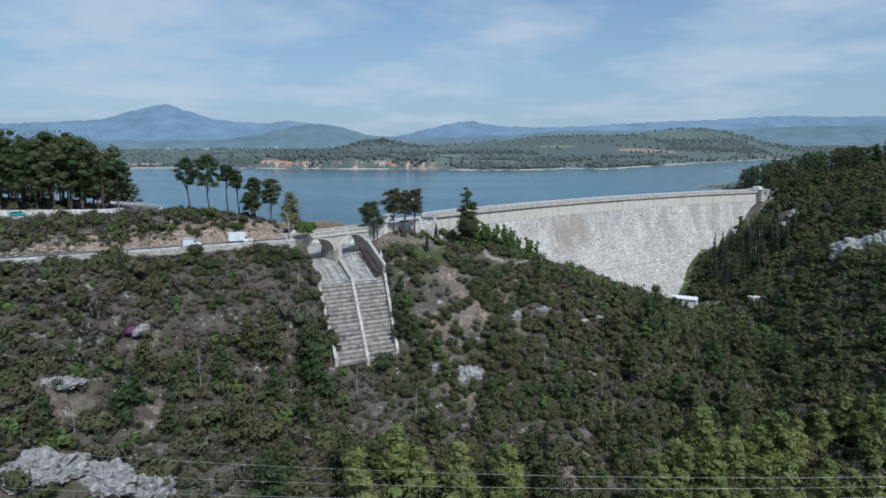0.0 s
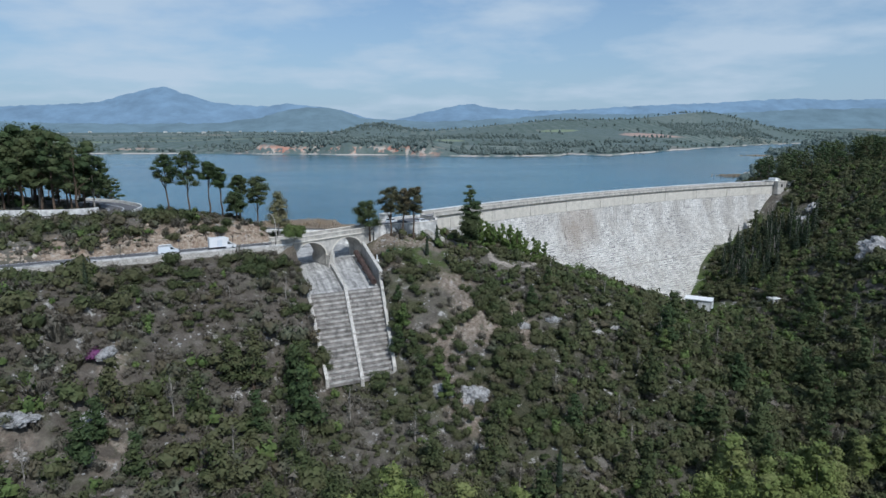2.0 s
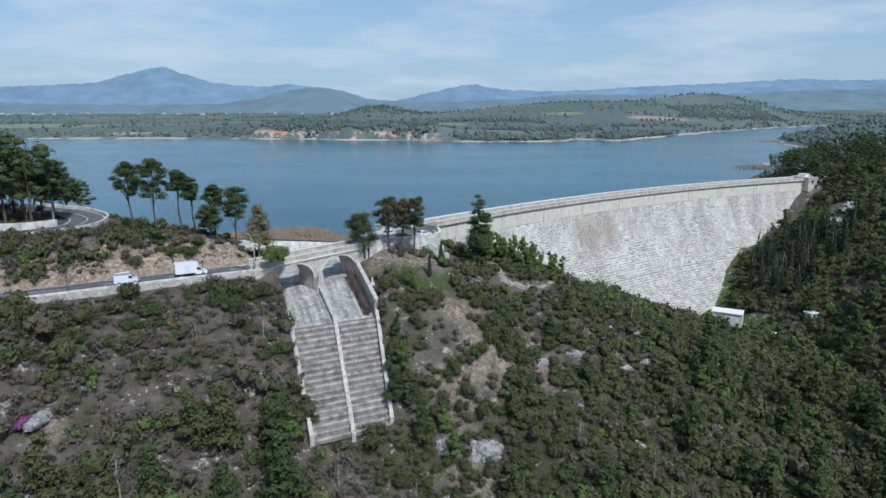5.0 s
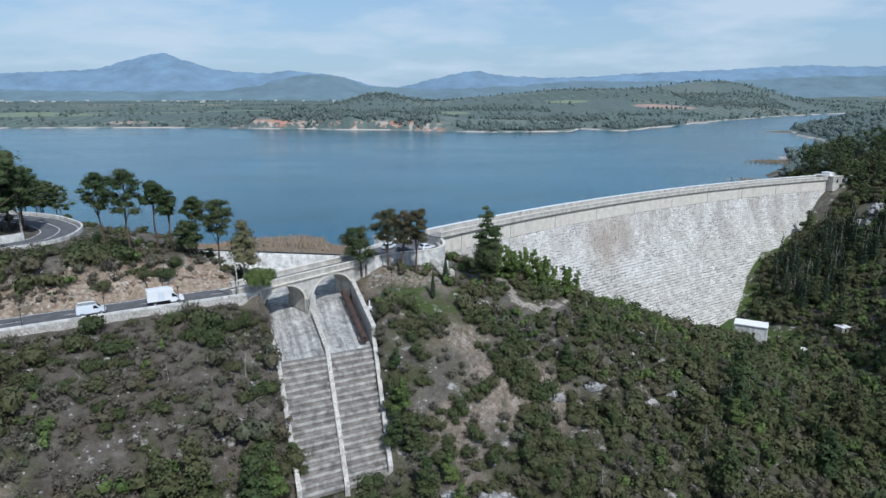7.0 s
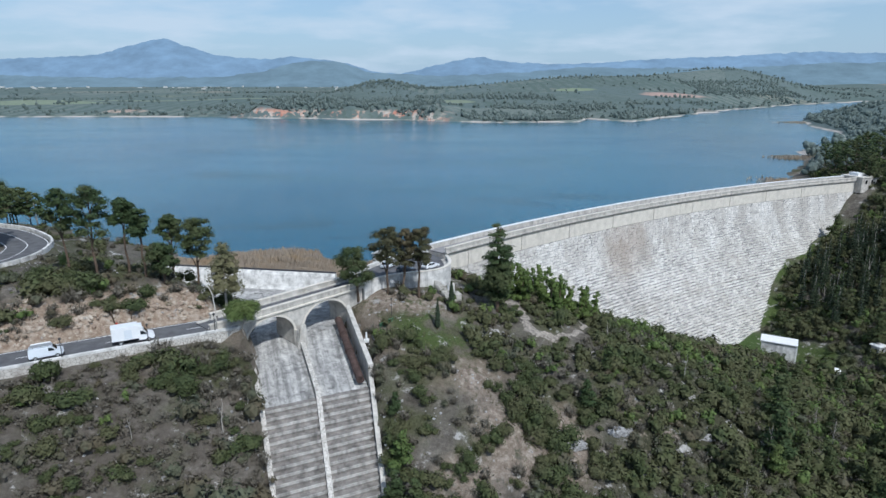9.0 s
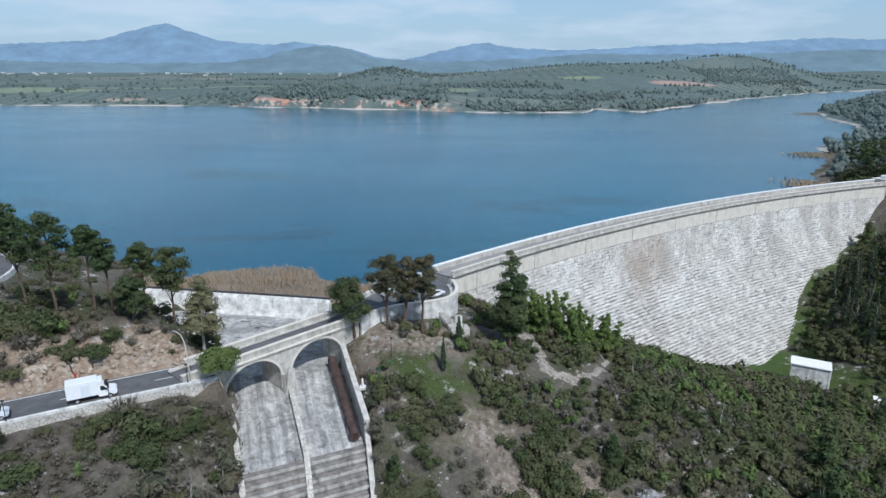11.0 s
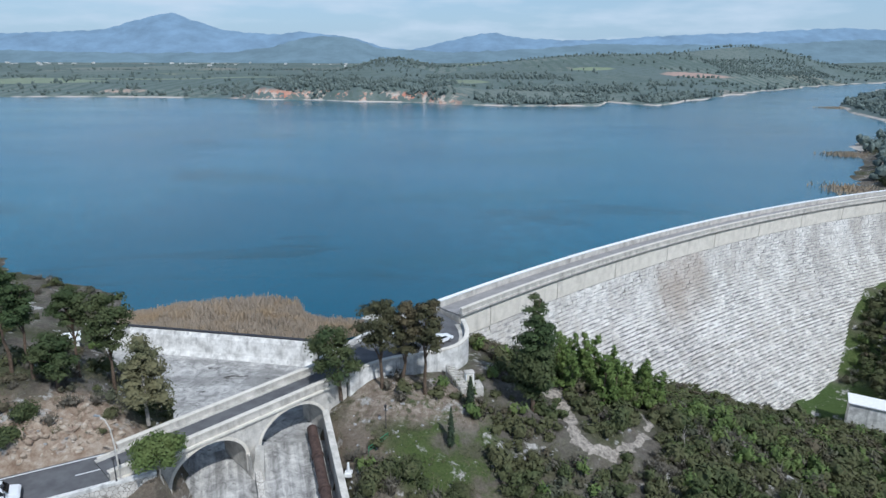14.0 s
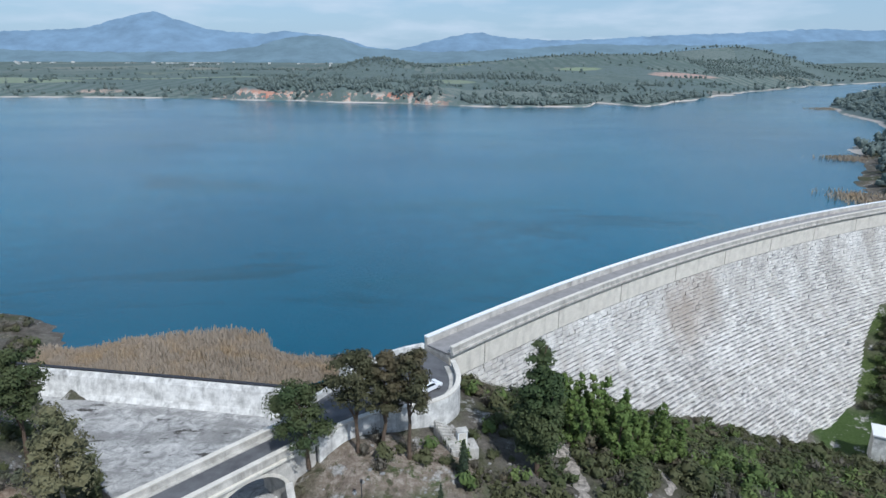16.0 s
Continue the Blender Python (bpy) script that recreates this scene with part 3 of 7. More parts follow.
def far_height(x, y):
    """Lake basin, far shore and the farmland behind it."""
    sh = np.interp(x, SHORE[:, 0], SHORE[:, 1])
    d = y - sh + 10 * waves(x, y, 120, 3)
    land = WATER_Z - 3 + 5 * smoothstep(d, -8, 10) + 0.010 * np.clip(d, 0, 1300) + 9 * smoothstep(d, 0, 160) * (1 + 0.7 * waves(x, y, 420, 5))
    land = land + 26 * smoothstep(d, 150, 1300) * smoothstep(x, -100, 350) * np.maximum(0, 0.3 + waves(x, y, 900, 11))
    land = land + 29 * np.exp(-((x + 165) / 85) ** 2 - ((y - 1600) / 120) ** 2) + 30 * np.exp(-((x - 620) / 420) ** 2 - ((y - 2000) / 320) ** 2)
    land = land + smoothstep(d, 60, 400) * (34 * np.exp(-((x - 330) / 300) ** 2 - ((y - 1620) / 260) ** 2) + 44 * np.exp(-((x - 760) / 190) ** 2 - ((y - 1780) / 170) ** 2))
    land = land + 12 * smoothstep(d, 0, 16) * smoothstep(x, -290, -250) * (1 - smoothstep(x, -30, 30)) * (1 + 0.5 * waves(x, y, 45, 6)) * (1 - smoothstep(d, 60, 300))
    ex = np.interp(y, EAST[:, 1], EAST[:, 0])
    e = (x - ex) + 6 * waves(x, y, 80, 9)
    east = WATER_Z - 3 + 5 * smoothstep(e, -6, 8) + 0.10 * np.clip(e, 0, 500) + 6 * smoothstep(e, 10, 90) * (1 + waves(x, y, 200, 8))
    bed = np.full_like(x, WATER_Z - 6)
    z = np.maximum(bed, np.where(d > -10, land, bed))
    east = np.where((e > -8) & (y < 1700), east, bed)
    return np.maximum(z, east)


def near_height(x, y):
    out = np.zeros(x.shape)
    flat = np.c_[x.ravel(), y.ravel()]
    o = out.ravel()
    for k in range(0, len(flat), 20000):
        q = flat[k:k + 20000]
        r = np.hypot(q[:, None, 0] - KNOTS[None, :, 0], q[:, None, 1] - KNOTS[None, :, 1])
        o[k:k + 20000] = bend(r) @ WEIGHT[:_n] + WEIGHT[_n] + q @ WEIGHT[_n + 1:]
    return o.reshape(x.shape)


def line_gap(x, y, line):
    """Distance to a line on the plan, and the line's height at the foot."""
    best, hz = np.full(x.shape, 1e9), np.zeros(x.shape)
    for a, b in zip(line[:-1], line[1:]):
        d = b[:2] - a[:2]
        t = np.clip(((x - a[0]) * d[0] + (y - a[1]) * d[1]) / (d @ d), 0, 1)
        g = np.hypot(x - a[0] - t * d[0], y - a[1] - t * d[1])
        z = a[2] + t * (b[2] - a[2])
        hz = np.where(g < best, z, hz)
        best = np.minimum(best, g)
    return best, hz


def height(x, y):
    x, y = np.atleast_1d(np.asarray(x, float)), np.atleast_1d(np.asarray(y, float))
    inside = smoothstep(x, -330, -230) * (1 - smoothstep(x, 300, 400)) * (1 - smoothstep(y, 460, 560)) * smoothstep(y, -150, -60)
    far = np.where(y < 250, np.where(np.abs(x) > 150, 10 + 20 * waves(x, y, 300, 4) + 0.05 * np.abs(x), -25.0), far_height(x, y))
    near = np.clip(near_height(x, y), -60, 80)
    rough = 0.9 * waves(x, y, 16, 21) + 0.5 * waves(x, y, 6, 22)
    g1, z1 = line_gap(x, y, ROAD[::3])
    g2, z2 = line_gap(x, y, UPPER[::3])
    quiet = smoothstep(np.minimum(g1, g2), 4, 9)
    near = near + rough * quiet
    # the valley side of the road drops off at its retaining wall
    south = (y < np.interp(x, ROAD[:, 0], ROAD[:, 1])) & (x > -118) & (x < -40)
    near = near + (z1 - 0.12 - near) * np.where(south, 1 - smoothstep(g1, 2.6, 3.9), 1 - smoothstep(g1, 4.2, 6.0))
    near = np.where(south & (g1 > 2.6) & (g1 < 9), np.minimum(near, z1 - smoothstep(g1, 2.6, 3.9) * (1.05 + 0.3 * waves(x, y, 12, 23))), near)
    near = near + (z2 - 0.12 - near) * (1 - smoothstep(g2, 5.0, 7.5))
    # the spillway's bed and the bridge's opening stay clear of earth
    c = spill_depth(x, y)
    near = np.where(c > -90, np.minimum(near, c), near)
    return near * inside + far * (1 - inside)


# spillway plan: left, middle and right wall, from the weir's basin down to the foot of the steps
BREAK_L, BREAK_R = np.array((-33.2, 165.6)), np.array((-16.2, 174.0))
FOOT_L, FOOT_R = np.array((-25.4, 145.8)), np.array((-11.4, 152.9))
TOP_L, TOP_R = np.array((-42.4, 187.5)), np.array((-22.6, 191.5))
BREAK_Z, FOOT_Z, TOP_Z = 4.8, -10.4, 8.8


def spill_point(u, v):
    """u across (0 left, 1 right); v down: 0 under the bridge, 1 at the break, 2 at the foot."""
    if v <= 1:
        a, b, z = TOP_L + (BREAK_L - TOP_L) * v, TOP_R + (BREAK_R - TOP_R) * v, TOP_Z + (BREAK_Z - TOP_Z) * v
    else:
        w = v - 1
        a, b, z = BREAK_L + (FOOT_L - BREAK_L) * w, BREAK_R + (FOOT_R - BREAK_R) * w, BREAK_Z + (FOOT_Z - BREAK_Z) * w
    p = a + (b - a) * u
    return np.array((p[0], p[1], z))


def spill_depth(x, y):
    """Highest the earth may stand inside the spillway, -99 outside it."""
    res = np.full(x.shape, -99.0)
    for a0, b0, a1, b1, z0, z1 in ((TOP_L, TOP_R, BREAK_L, BREAK_R, TOP_Z, BREAK_Z), (BREAK_L, BREAK_R, FOOT_L, FOOT_R, BREAK_Z, FOOT_Z)):
        quad = [a0, b0, b1, a1]
        ins = np.ones(x.shape, bool)
        for p, q in zip(quad, quad[1:] + quad[:1]):
            ins &= (q[0] - p[0]) * (y - p[1]) - (q[1] - p[1]) * (x - p[0]) <= 0.6 * np.hypot(*(q - p))
        m0, m1 = (a0 + b0) / 2, (a1 + b1) / 2
        d = m1 - m0
        t = np.clip(((x - m0[0]) * d[0] + (y - m0[1]) * d[1]) / (d @ d), 0, 1)
        res = np.where(ins, np.maximum(res, z0 + (z1 - z0) * t - 1.6), res)
    # the stilling basin between the weir and the bridge
    bas = [np.array(p) for p in ((-76, 221), (-30, 215.5), (-24, 199), (-22.6, 191.5), (-42.4, 187.5), (-54, 200))]
    ins = np.ones(x.shape, bool)
    for p, q in zip(bas, bas[1:] + bas[:1]):
        ins &= (q[0] - p[0]) * (y - p[1]) - (q[1] - p[1]) * (x - p[0]) <= 0
    return np.where(ins, TOP_Z - 1.2, res)


def ground_z(x, y):
    return float(height(x, y)[0])


def build_ground():
    def axis(lo, a, b, hi, step):
        mid = np.arange(a, b + step, step)
        out, s, p = [], step, a
        while p > lo:
            s *= 1.13
            p -= s
            out.append(max(p, lo))
        up, s, p = [], step, mid[-1]
        while p < hi:
            s *= 1.09
            p += s
            up.append(min(p, hi))
        return np.r_[out[::-1], mid, up]
    xs, ys = axis(-4600, -150, 240, 4600, 1.7), axis(-500, 60, 380, 3600, 1.7)
    extra = np.arange(790, 960, 9.0)
    ys = np.unique(np.r_[ys, extra])
    gx, gy = np.meshgrid(xs, ys)
    gz = height(gx, gy)
    nx = len(xs)
    i = np.arange(len(ys) - 1)[:, None] * nx + np.arange(nx - 1)[None, :]
    f = np.stack([i, i + 1, i + nx + 1, i + nx], -1).reshape(-1, 4)
    v = np.stack([gx, gy, gz], -1).reshape(-1, 3)
    ob = raw("ground", v, f, EARTH, smooth=True)
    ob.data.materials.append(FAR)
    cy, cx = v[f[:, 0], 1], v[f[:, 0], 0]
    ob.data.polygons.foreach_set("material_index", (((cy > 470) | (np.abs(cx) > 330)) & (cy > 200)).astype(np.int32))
    tagged(ob, "dry stony hillside soil with patches of grass and far farmland", "ground", kind="structure")


build_ground()


def build_water():
    th = np.linspace(137.2, 112, 40)
    dam = [(*on_dam(t, DAM_R + 5.0),) for t in th]
    edge = [(-2500, 238), (-135, 238), (-98, 228), (-85, 226), (-72, 224), (-50, 220.6), (-30, 217.4), (-18, 222), (-9, 223)] + dam + [(190, 330), (2600, 330)]
    bm = bmesh.new()
    low = [bm.verts.new((x, y, WATER_Z)) for x, y in edge]
    far = [bm.verts.new((x, 2400, WATER_Z)) for x in (2600, -2500)]
    f = bm.faces.new(low + far)
    bmesh.ops.triangulate(bm, faces=[f])
    water = part("water", bm, WATER)
    bm = bmesh.new()
    bm.from_mesh(water.data)
    bmesh.ops.reverse_faces(bm, faces=[f for f in bm.faces if f.normal.z < 0])
    bm.to_mesh(water.data)
    bm.free()
    tagged(water, "calm blue reservoir water with faint ripples", "lake", kind="structure")


build_water()


def build_backdrop():
    """Ranges of distant hills round the far side, their haze put into a glowing colour."""
    def ridge(name, dist, tops, col, glow, label, rough, seed):
        az = np.linspace(-52, 52, 620)
        tx = np.tan(np.radians(az))
        px = np.array(tops, float)
        h = np.interp(tx * 1134 + 784, px[:, 0], 261 - px[:, 1])
        for _ in range(1):
            h[1:-1] = (h[:-2] + h[1:-1] * 2 + h[2:]) / 4
        h = h + rough * waves(tx * 900, tx * 0, 26, seed) + rough * 0.5 * waves(tx * 900, tx * 0, 9, seed + 1)
        v, f = [], []
        rows = 14
        for r in range(rows):
            k = r / (rows - 1)
            for a, e in zip(tx, h):
                top = 40 + e * dist / 1134
                wob = 60 * math.sin(a * 30 + r) * k * (1 - k)
                v.append((a * (dist - 500 * (1 - k)), dist - 500 * (1 - k) + wob, -20 + (top + 20) * (k ** 1.3)))
        n = len(az)
        for r in range(rows - 1):
            for j in range(n - 1):
                f.append((r * n + j, r * n + j + 1, (r + 1) * n + j + 1, (r + 1) * n + j))
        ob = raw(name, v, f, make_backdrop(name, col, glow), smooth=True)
        tagged(ob, label, "hills", kind="structure")
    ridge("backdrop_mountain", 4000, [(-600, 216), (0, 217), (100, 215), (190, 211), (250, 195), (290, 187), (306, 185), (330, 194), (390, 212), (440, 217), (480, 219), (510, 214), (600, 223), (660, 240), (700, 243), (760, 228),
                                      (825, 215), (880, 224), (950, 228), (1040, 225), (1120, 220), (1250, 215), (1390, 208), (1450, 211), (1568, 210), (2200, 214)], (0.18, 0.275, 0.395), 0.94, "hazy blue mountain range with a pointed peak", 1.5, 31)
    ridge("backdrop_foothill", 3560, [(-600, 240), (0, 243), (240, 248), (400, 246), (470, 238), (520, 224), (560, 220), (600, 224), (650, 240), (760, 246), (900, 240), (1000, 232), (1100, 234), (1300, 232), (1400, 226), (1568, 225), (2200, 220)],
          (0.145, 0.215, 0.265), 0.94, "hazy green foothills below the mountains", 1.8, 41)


build_backdrop()


# ---- the dam ----
TH0, TH1 = 137.0, 112.0


def arc(r, th0=TH0, th1=TH1, z=0.0, n=110):
    return np.array([(*on_dam(t, r), z) for t in np.linspace(th0, th1, n)])


def ring(name, profile, material, parent, th0=TH0, th1=TH1, label="", n=110):
    """A profile of (radius, height) swept along the arc, closed round."""
    k = len(profile)
    v = [(*on_dam(t, r), z) for t in np.linspace(th0, th1, n) for r, z in profile]
    f = []
    for i in range(n - 1):
        for j in range(k):
            a, b = i * k + j, i * k + (j + 1) % k
            f.append((a, b, b + k, a + k))
    ob = raw(name, v, f, material, parent, label)
    bm = bmesh.new()
    bm.from_mesh(ob.data)
    bm.verts.ensure_lookup_table()
    for s in (0, (n - 1) * k):
        bm.faces.new([bm.verts[s + j] for j in range(k)])
    bmesh.ops.recalc_face_normals(bm, faces=bm.faces[:])
    bm.to_mesh(ob.data)
    bm.free()
    return ob


COURSE = 0.82


def build_dam():
    dam = thing("dam", "curved gravity dam of weathered white marble blocks with a parapet road", "dam", kind="structure")
    heights = np.arange(CREST_Z - 4.6, -31, -COURSE)
    # solid body, a little behind the stone courses
    prof = [(DAM_R + 5.0, CREST_Z - 0.3), (DAM_R + 0.02, CREST_Z - 0.3), (DAM_R + 0.02, CREST_Z - 4.6)]
    prof += [(DAM_R - face_offset(z) + 0.5, z - 0.3) for z in np.arange(CREST_Z - 6, -31, -2.0)]
    prof += [(DAM_R - 30, -34), (DAM_R + 6.5, -34)]
    ring("core", prof, CONC, dam)
    # smooth band below the parapet, in bays between the expansion joints
    bay = 20.9 / DAM_R * 180 / math.pi
    joints = [128.65 + bay * k for k in range(-5, 5)]
    stops = [TH1] + [j for j in sorted(joints) if TH1 + 0.3 < j < TH0 - 0.3] + [TH0]
    for a, b in zip(stops[:-1], stops[1:]):
        ring("band_panel", [(DAM_R - 0.25, CREST_Z - 0.2), (DAM_R - 0.25, CREST_Z - 4.5), (DAM_R + 0.3, CREST_Z - 4.5), (DAM_R + 0.3, CREST_Z - 0.2)],
             BAND, dam, b - 0.012, a + 0.012, n=14)
    for j in stops[1:-1]:
        ring("joint_stain", [(DAM_R - 0.10, CREST_Z - 0.4), (DAM_R - 0.10, CREST_Z - 4.5), (DAM_R + 0.1, CREST_Z - 4.5), (DAM_R + 0.1, CREST_Z - 0.4)], RUST, dam, j + 0.02, j - 0.02, n=3)
    # crest: cornice, parapets with coping, roadway
    ring("cornice", [(DAM_R - 0.95, CREST_Z + 0.45), (DAM_R - 0.95, CREST_Z + 0.05), (DAM_R - 0.55, CREST_Z - 0.2), (DAM_R + 0.2, CREST_Z - 0.2), (DAM_R + 0.2, CREST_Z + 0.45)], CONC, dam)
    ring("parapet", [(DAM_R - 0.75, CREST_Z + 0.45), (DAM_R - 0.75, CREST_Z + 1.3), (DAM_R - 0.3, CREST_Z + 1.3), (DAM_R - 0.3, CREST_Z + 0.45)], CONC, dam)
    ring("coping", [(DAM_R - 0.87, CREST_Z + 1.3), (DAM_R - 0.87, CREST_Z + 1.5), (DAM_R - 0.18, CREST_Z + 1.5), (DAM_R - 0.18, CREST_Z + 1.3)], BAND, dam)
    ring("roadway", [(DAM_R - 0.3, CREST_Z + 0.1), (DAM_R + 4.8, CREST_Z + 0.1), (DAM_R + 4.8, CREST_Z - 0.2), (DAM_R - 0.3, CREST_Z - 0.2)], CRESTROAD, dam)
    ring("kerb", [(DAM_R - 0.3, CREST_Z + 0.25), (DAM_R + 0.35, CREST_Z + 0.25), (DAM_R + 0.35, CREST_Z + 0.1), (DAM_R - 0.3, CREST_Z + 0.1)], CONC, dam)
    ring("lake_parapet", [(DAM_R + 4.8, CREST_Z - 6), (DAM_R + 4.8, CREST_Z + 1.3), (DAM_R + 5.4, CREST_Z + 1.3), (DAM_R + 5.4, CREST_Z - 6)], CONC, dam)
    ring("lake_coping", [(DAM_R + 4.68, CREST_Z + 1.3), (DAM_R + 4.68, CREST_Z + 1.5), (DAM_R + 5.55, CREST_Z + 1.5), (DAM_R + 5.55, CREST_Z + 1.3)], WHITE, dam)
    # stepped courses of single blocks; every course stands a little further out than the one above
    rng = np.random.RandomState(7)
    v, f, singles = [], [], []
    for c, z in enumerate(heights):
        r0 = DAM_R - face_offset(z - COURSE) - 0.22
        th = TH0 - rng.uniform(0, 0.15)
        while th > TH1 + 0.1:
            wdt = rng.uniform(1.1, 2.3)
            dt = wdt / r0 * 180 / math.pi
            gap = 0.05 / r0 * 180 / math.pi
            pr = r0 + rng.uniform(-0.05, 0.05) + (0.2 if rng.rand() < 0.05 else 0)
            t0, t1 = th - gap, th - dt + gap
            zz = (z - 0.03 + rng.uniform(-0.03, 0.02), z - COURSE + 0.03)
            b = len(v)
            ch = 0.10
            fr = [(pr, t0, zz[1]), (pr, t1, zz[1]), (pr + ch, t1, zz[0]), (pr + ch, t0, zz[0])]
            bk = [(r0 + 0.9, t, q) for _, t, q in fr]
            blk = [(*on_dam(t, r), q) for r, t, q in fr + bk]
            near_stretch = 4 <= c < 14 and 127.0 < th < 131.2
            if near_stretch and len(singles) < 300:
                singles.append(blk)
            else:
                v += blk
                f += [(b, b + 1, b + 2, b + 3), (b + 3, b + 2, b + 6, b + 7), (b, b + 3, b + 7, b + 4), (b + 1, b + 5, b + 6, b + 2), (b, b + 4, b + 5, b + 1)]
            th -= dt
    tagged(raw("block_courses", v, f, MARBLE, dam), kind="stuff")
    quad = [(0, 1, 2, 3), (3, 2, 6, 7), (0, 3, 7, 4), (1, 5, 6, 2), (0, 4, 5, 1)]
    for blk in singles:
        raw("block", blk, quad, MARBLE, dam)
    # ledge two thirds down the face
    zl = -12.0
    r = DAM_R - face_offset(zl)
    ring("ledge", [(r - 0.6, zl), (r - 0.6, zl - 0.3), (r + 0.5, zl - 0.3), (r + 0.5, zl)], CONC, dam)
    # gatehouse block at the far end of the crest
    gx, gy = on_dam(112.0, DAM_R + 2)
    hut = thing("gatehouse", "small pale concrete gatehouse at the end of the dam crest", "building", (gx, gy, CREST_Z - 1.2), 22)
    bm = bmesh.new(); box(bm, -6, 5, -5.2, 4, -3.5, 2.7, 0.06); part("wall", bm, CONC, hut)
    bm = bmesh.new(); box(bm, -6.3, 5.3, -5.5, 4.3, 2.7, 3.05, 0.05); part("roof", bm, BAND, hut)
    bm = bmesh.new(); box(bm, -4.5, -1.5, -2, 2, 3.05, 4.3, 0.05); part("roof_kiosk", bm, WHITE, hut)
    for x in (-3.4, 0.0, 3.2):
        bm = bmesh.new(); box(bm, x - 0.5, x + 0.5, -5.32, -5.18, 0.2, 1.7, 0.03); part("window", bm, GLASS, hut)


build_dam()


# ---- bridge, spillway, weir ----
BR_A, BR_B = np.array((-41.5, 173.6)), np.array((-20.6, 196.8))
BR_DIR = (BR_B - BR_A) / np.linalg.norm(BR_B - BR_A)
BR_N = np.array((-BR_DIR[1], BR_DIR[0]))
BR_LEN = float(np.linalg.norm(BR_B - BR_A))
DECK = 15.2


def build_bridge():
    br = thing("road_bridge", "two-arched pale stone road bridge over the spillway", "bridge", (BR_A[0], BR_A[1], 0), math.degrees(math.atan2(BR_DIR[1], BR_DIR[0])), kind="structure")
    # local: x along, y across (0 near face, W far face)
    W = 5.6
    arches = [(4.4, 14.4), (16.6, 27.0)]

    def soffit(s):
        for a, b in arches:
            if a < s < b:
                m, h = (a + b) / 2, (b - a) / 2
                return 10.4 + 4.0 * math.sqrt(max(0, 1 - ((s - m) / h) ** 2))
        return 8.0
    cols = sorted(set([0, BR_LEN] + [a + 1e-3 for a, b in arches] + [b - 1e-3 for a, b in arches] + [a - 1e-3 for a, b in arches] + [b + 1e-3 for a, b in arches] +
                      [a + (b - a) * (0.5 - 0.5 * math.cos(math.pi * k / 28)) for a, b in arches for k in range(1, 28)]))
    bm = bmesh.new()
    rows = []
    for s in cols:
        zb = soffit(s)
        rows.append([bm.verts.new((s, y, z)) for y, z in ((0, zb), (0, DECK), (W, DECK), (W, zb))])
    for a, b in zip(rows[:-1], rows[1:]):
        for j in range(4):
            bm.faces.new((a[j], a[(j + 1) % 4], b[(j + 1) % 4], b[j]))
    bm.faces.new(rows[0]); bm.faces.new(rows[-1])
    part("arch_body", bm, CONC, br)
    # arch rings stand proud of the spandrels
    for a, b in arches:
        bm = bmesh.new()
        m, h = (a + b) / 2, (b - a) / 2
        prev = None
        for k in range(25):
            t = math.pi * k / 24
            p = [(m - h * math.cos(t), 10.4 + 4.0 * math.sin(t)), (m - (h + 0.45) * math.cos(t), 10.4 + 4.38 * math.sin(t))]
            q = [bm.verts.new((p[0][0], -0.08, p[0][1])), bm.verts.new((p[1][0], -0.08, p[1][1])), bm.verts.new((p[1][0], 0.05, p[1][1])), bm.verts.new((p[0][0], 0.05, p[0][1]))]
            if prev:
                for j in range(4):
                    bm.faces.new((prev[j], prev[(j + 1) % 4], q[(j + 1) % 4], q[j]))
            prev = q
        part("arch_ring", bm, BAND, br)
    bm = bmesh.new(); box(bm, 14.5, 16.5, -0.9, 6.3, 3.5, 10.6, 0.12)
    part("pier", bm, CONC, br)
    bm = bmesh.new()
    p = [bm.verts.new(c) for c in ((14.5, -0.9, 7.0), (16.5, -0.9, 7.0), (15.5, -2.2, 7.0), (14.5, -0.9, 11.2), (16.5, -0.9, 11.2), (15.5, -0.9, 12.0))]
    for idx in ((0, 2, 5, 3), (2, 1, 4, 5), (0, 1, 2), (3, 5, 4), (0, 3, 4, 1)):
        bm.faces.new([p[i] for i in idx])
    part("cutwater", bm, CONC, br)
    bm = bmesh.new(); box(bm, -1.5, BR_LEN + 0.8, -0.35, W + 0.35, DECK - 0.35, DECK - 0.02, 0.04); part("string_course", bm, BAND, br)
    bm = bmesh.new(); box(bm, -2.0, BR_LEN + 1.0, 0.5, W - 0.5, DECK - 0.3, DECK + 0.08); part("carriageway", bm, ASPHALT, br)
    for y0, x0, x1 in ((0.0, -2.0, BR_LEN + 0.9), (W - 0.5, 0.8, BR_LEN + 3.2)):
        bm = bmesh.new(); box(bm, x0, x1, y0, y0 + 0.5, DECK - 0.2, DECK + 0.95, 0.03); part("parapet", bm, CONC, br)
        bm = bmesh.new(); box(bm, x0 - 0.08, x1 + 0.08, y0 - 0.1, y0 + 0.6, DECK + 0.95, DECK + 1.12, 0.03); part("coping", bm, BAND, br)
    for y0 in (0.5, W - 1.1):
        bm = bmesh.new(); box(bm, -2.0, BR_LEN + 0.9, y0, y0 + 0.6, DECK, DECK + 0.2, 0.02); part("kerb", bm, CONC, br)


build_bridge()


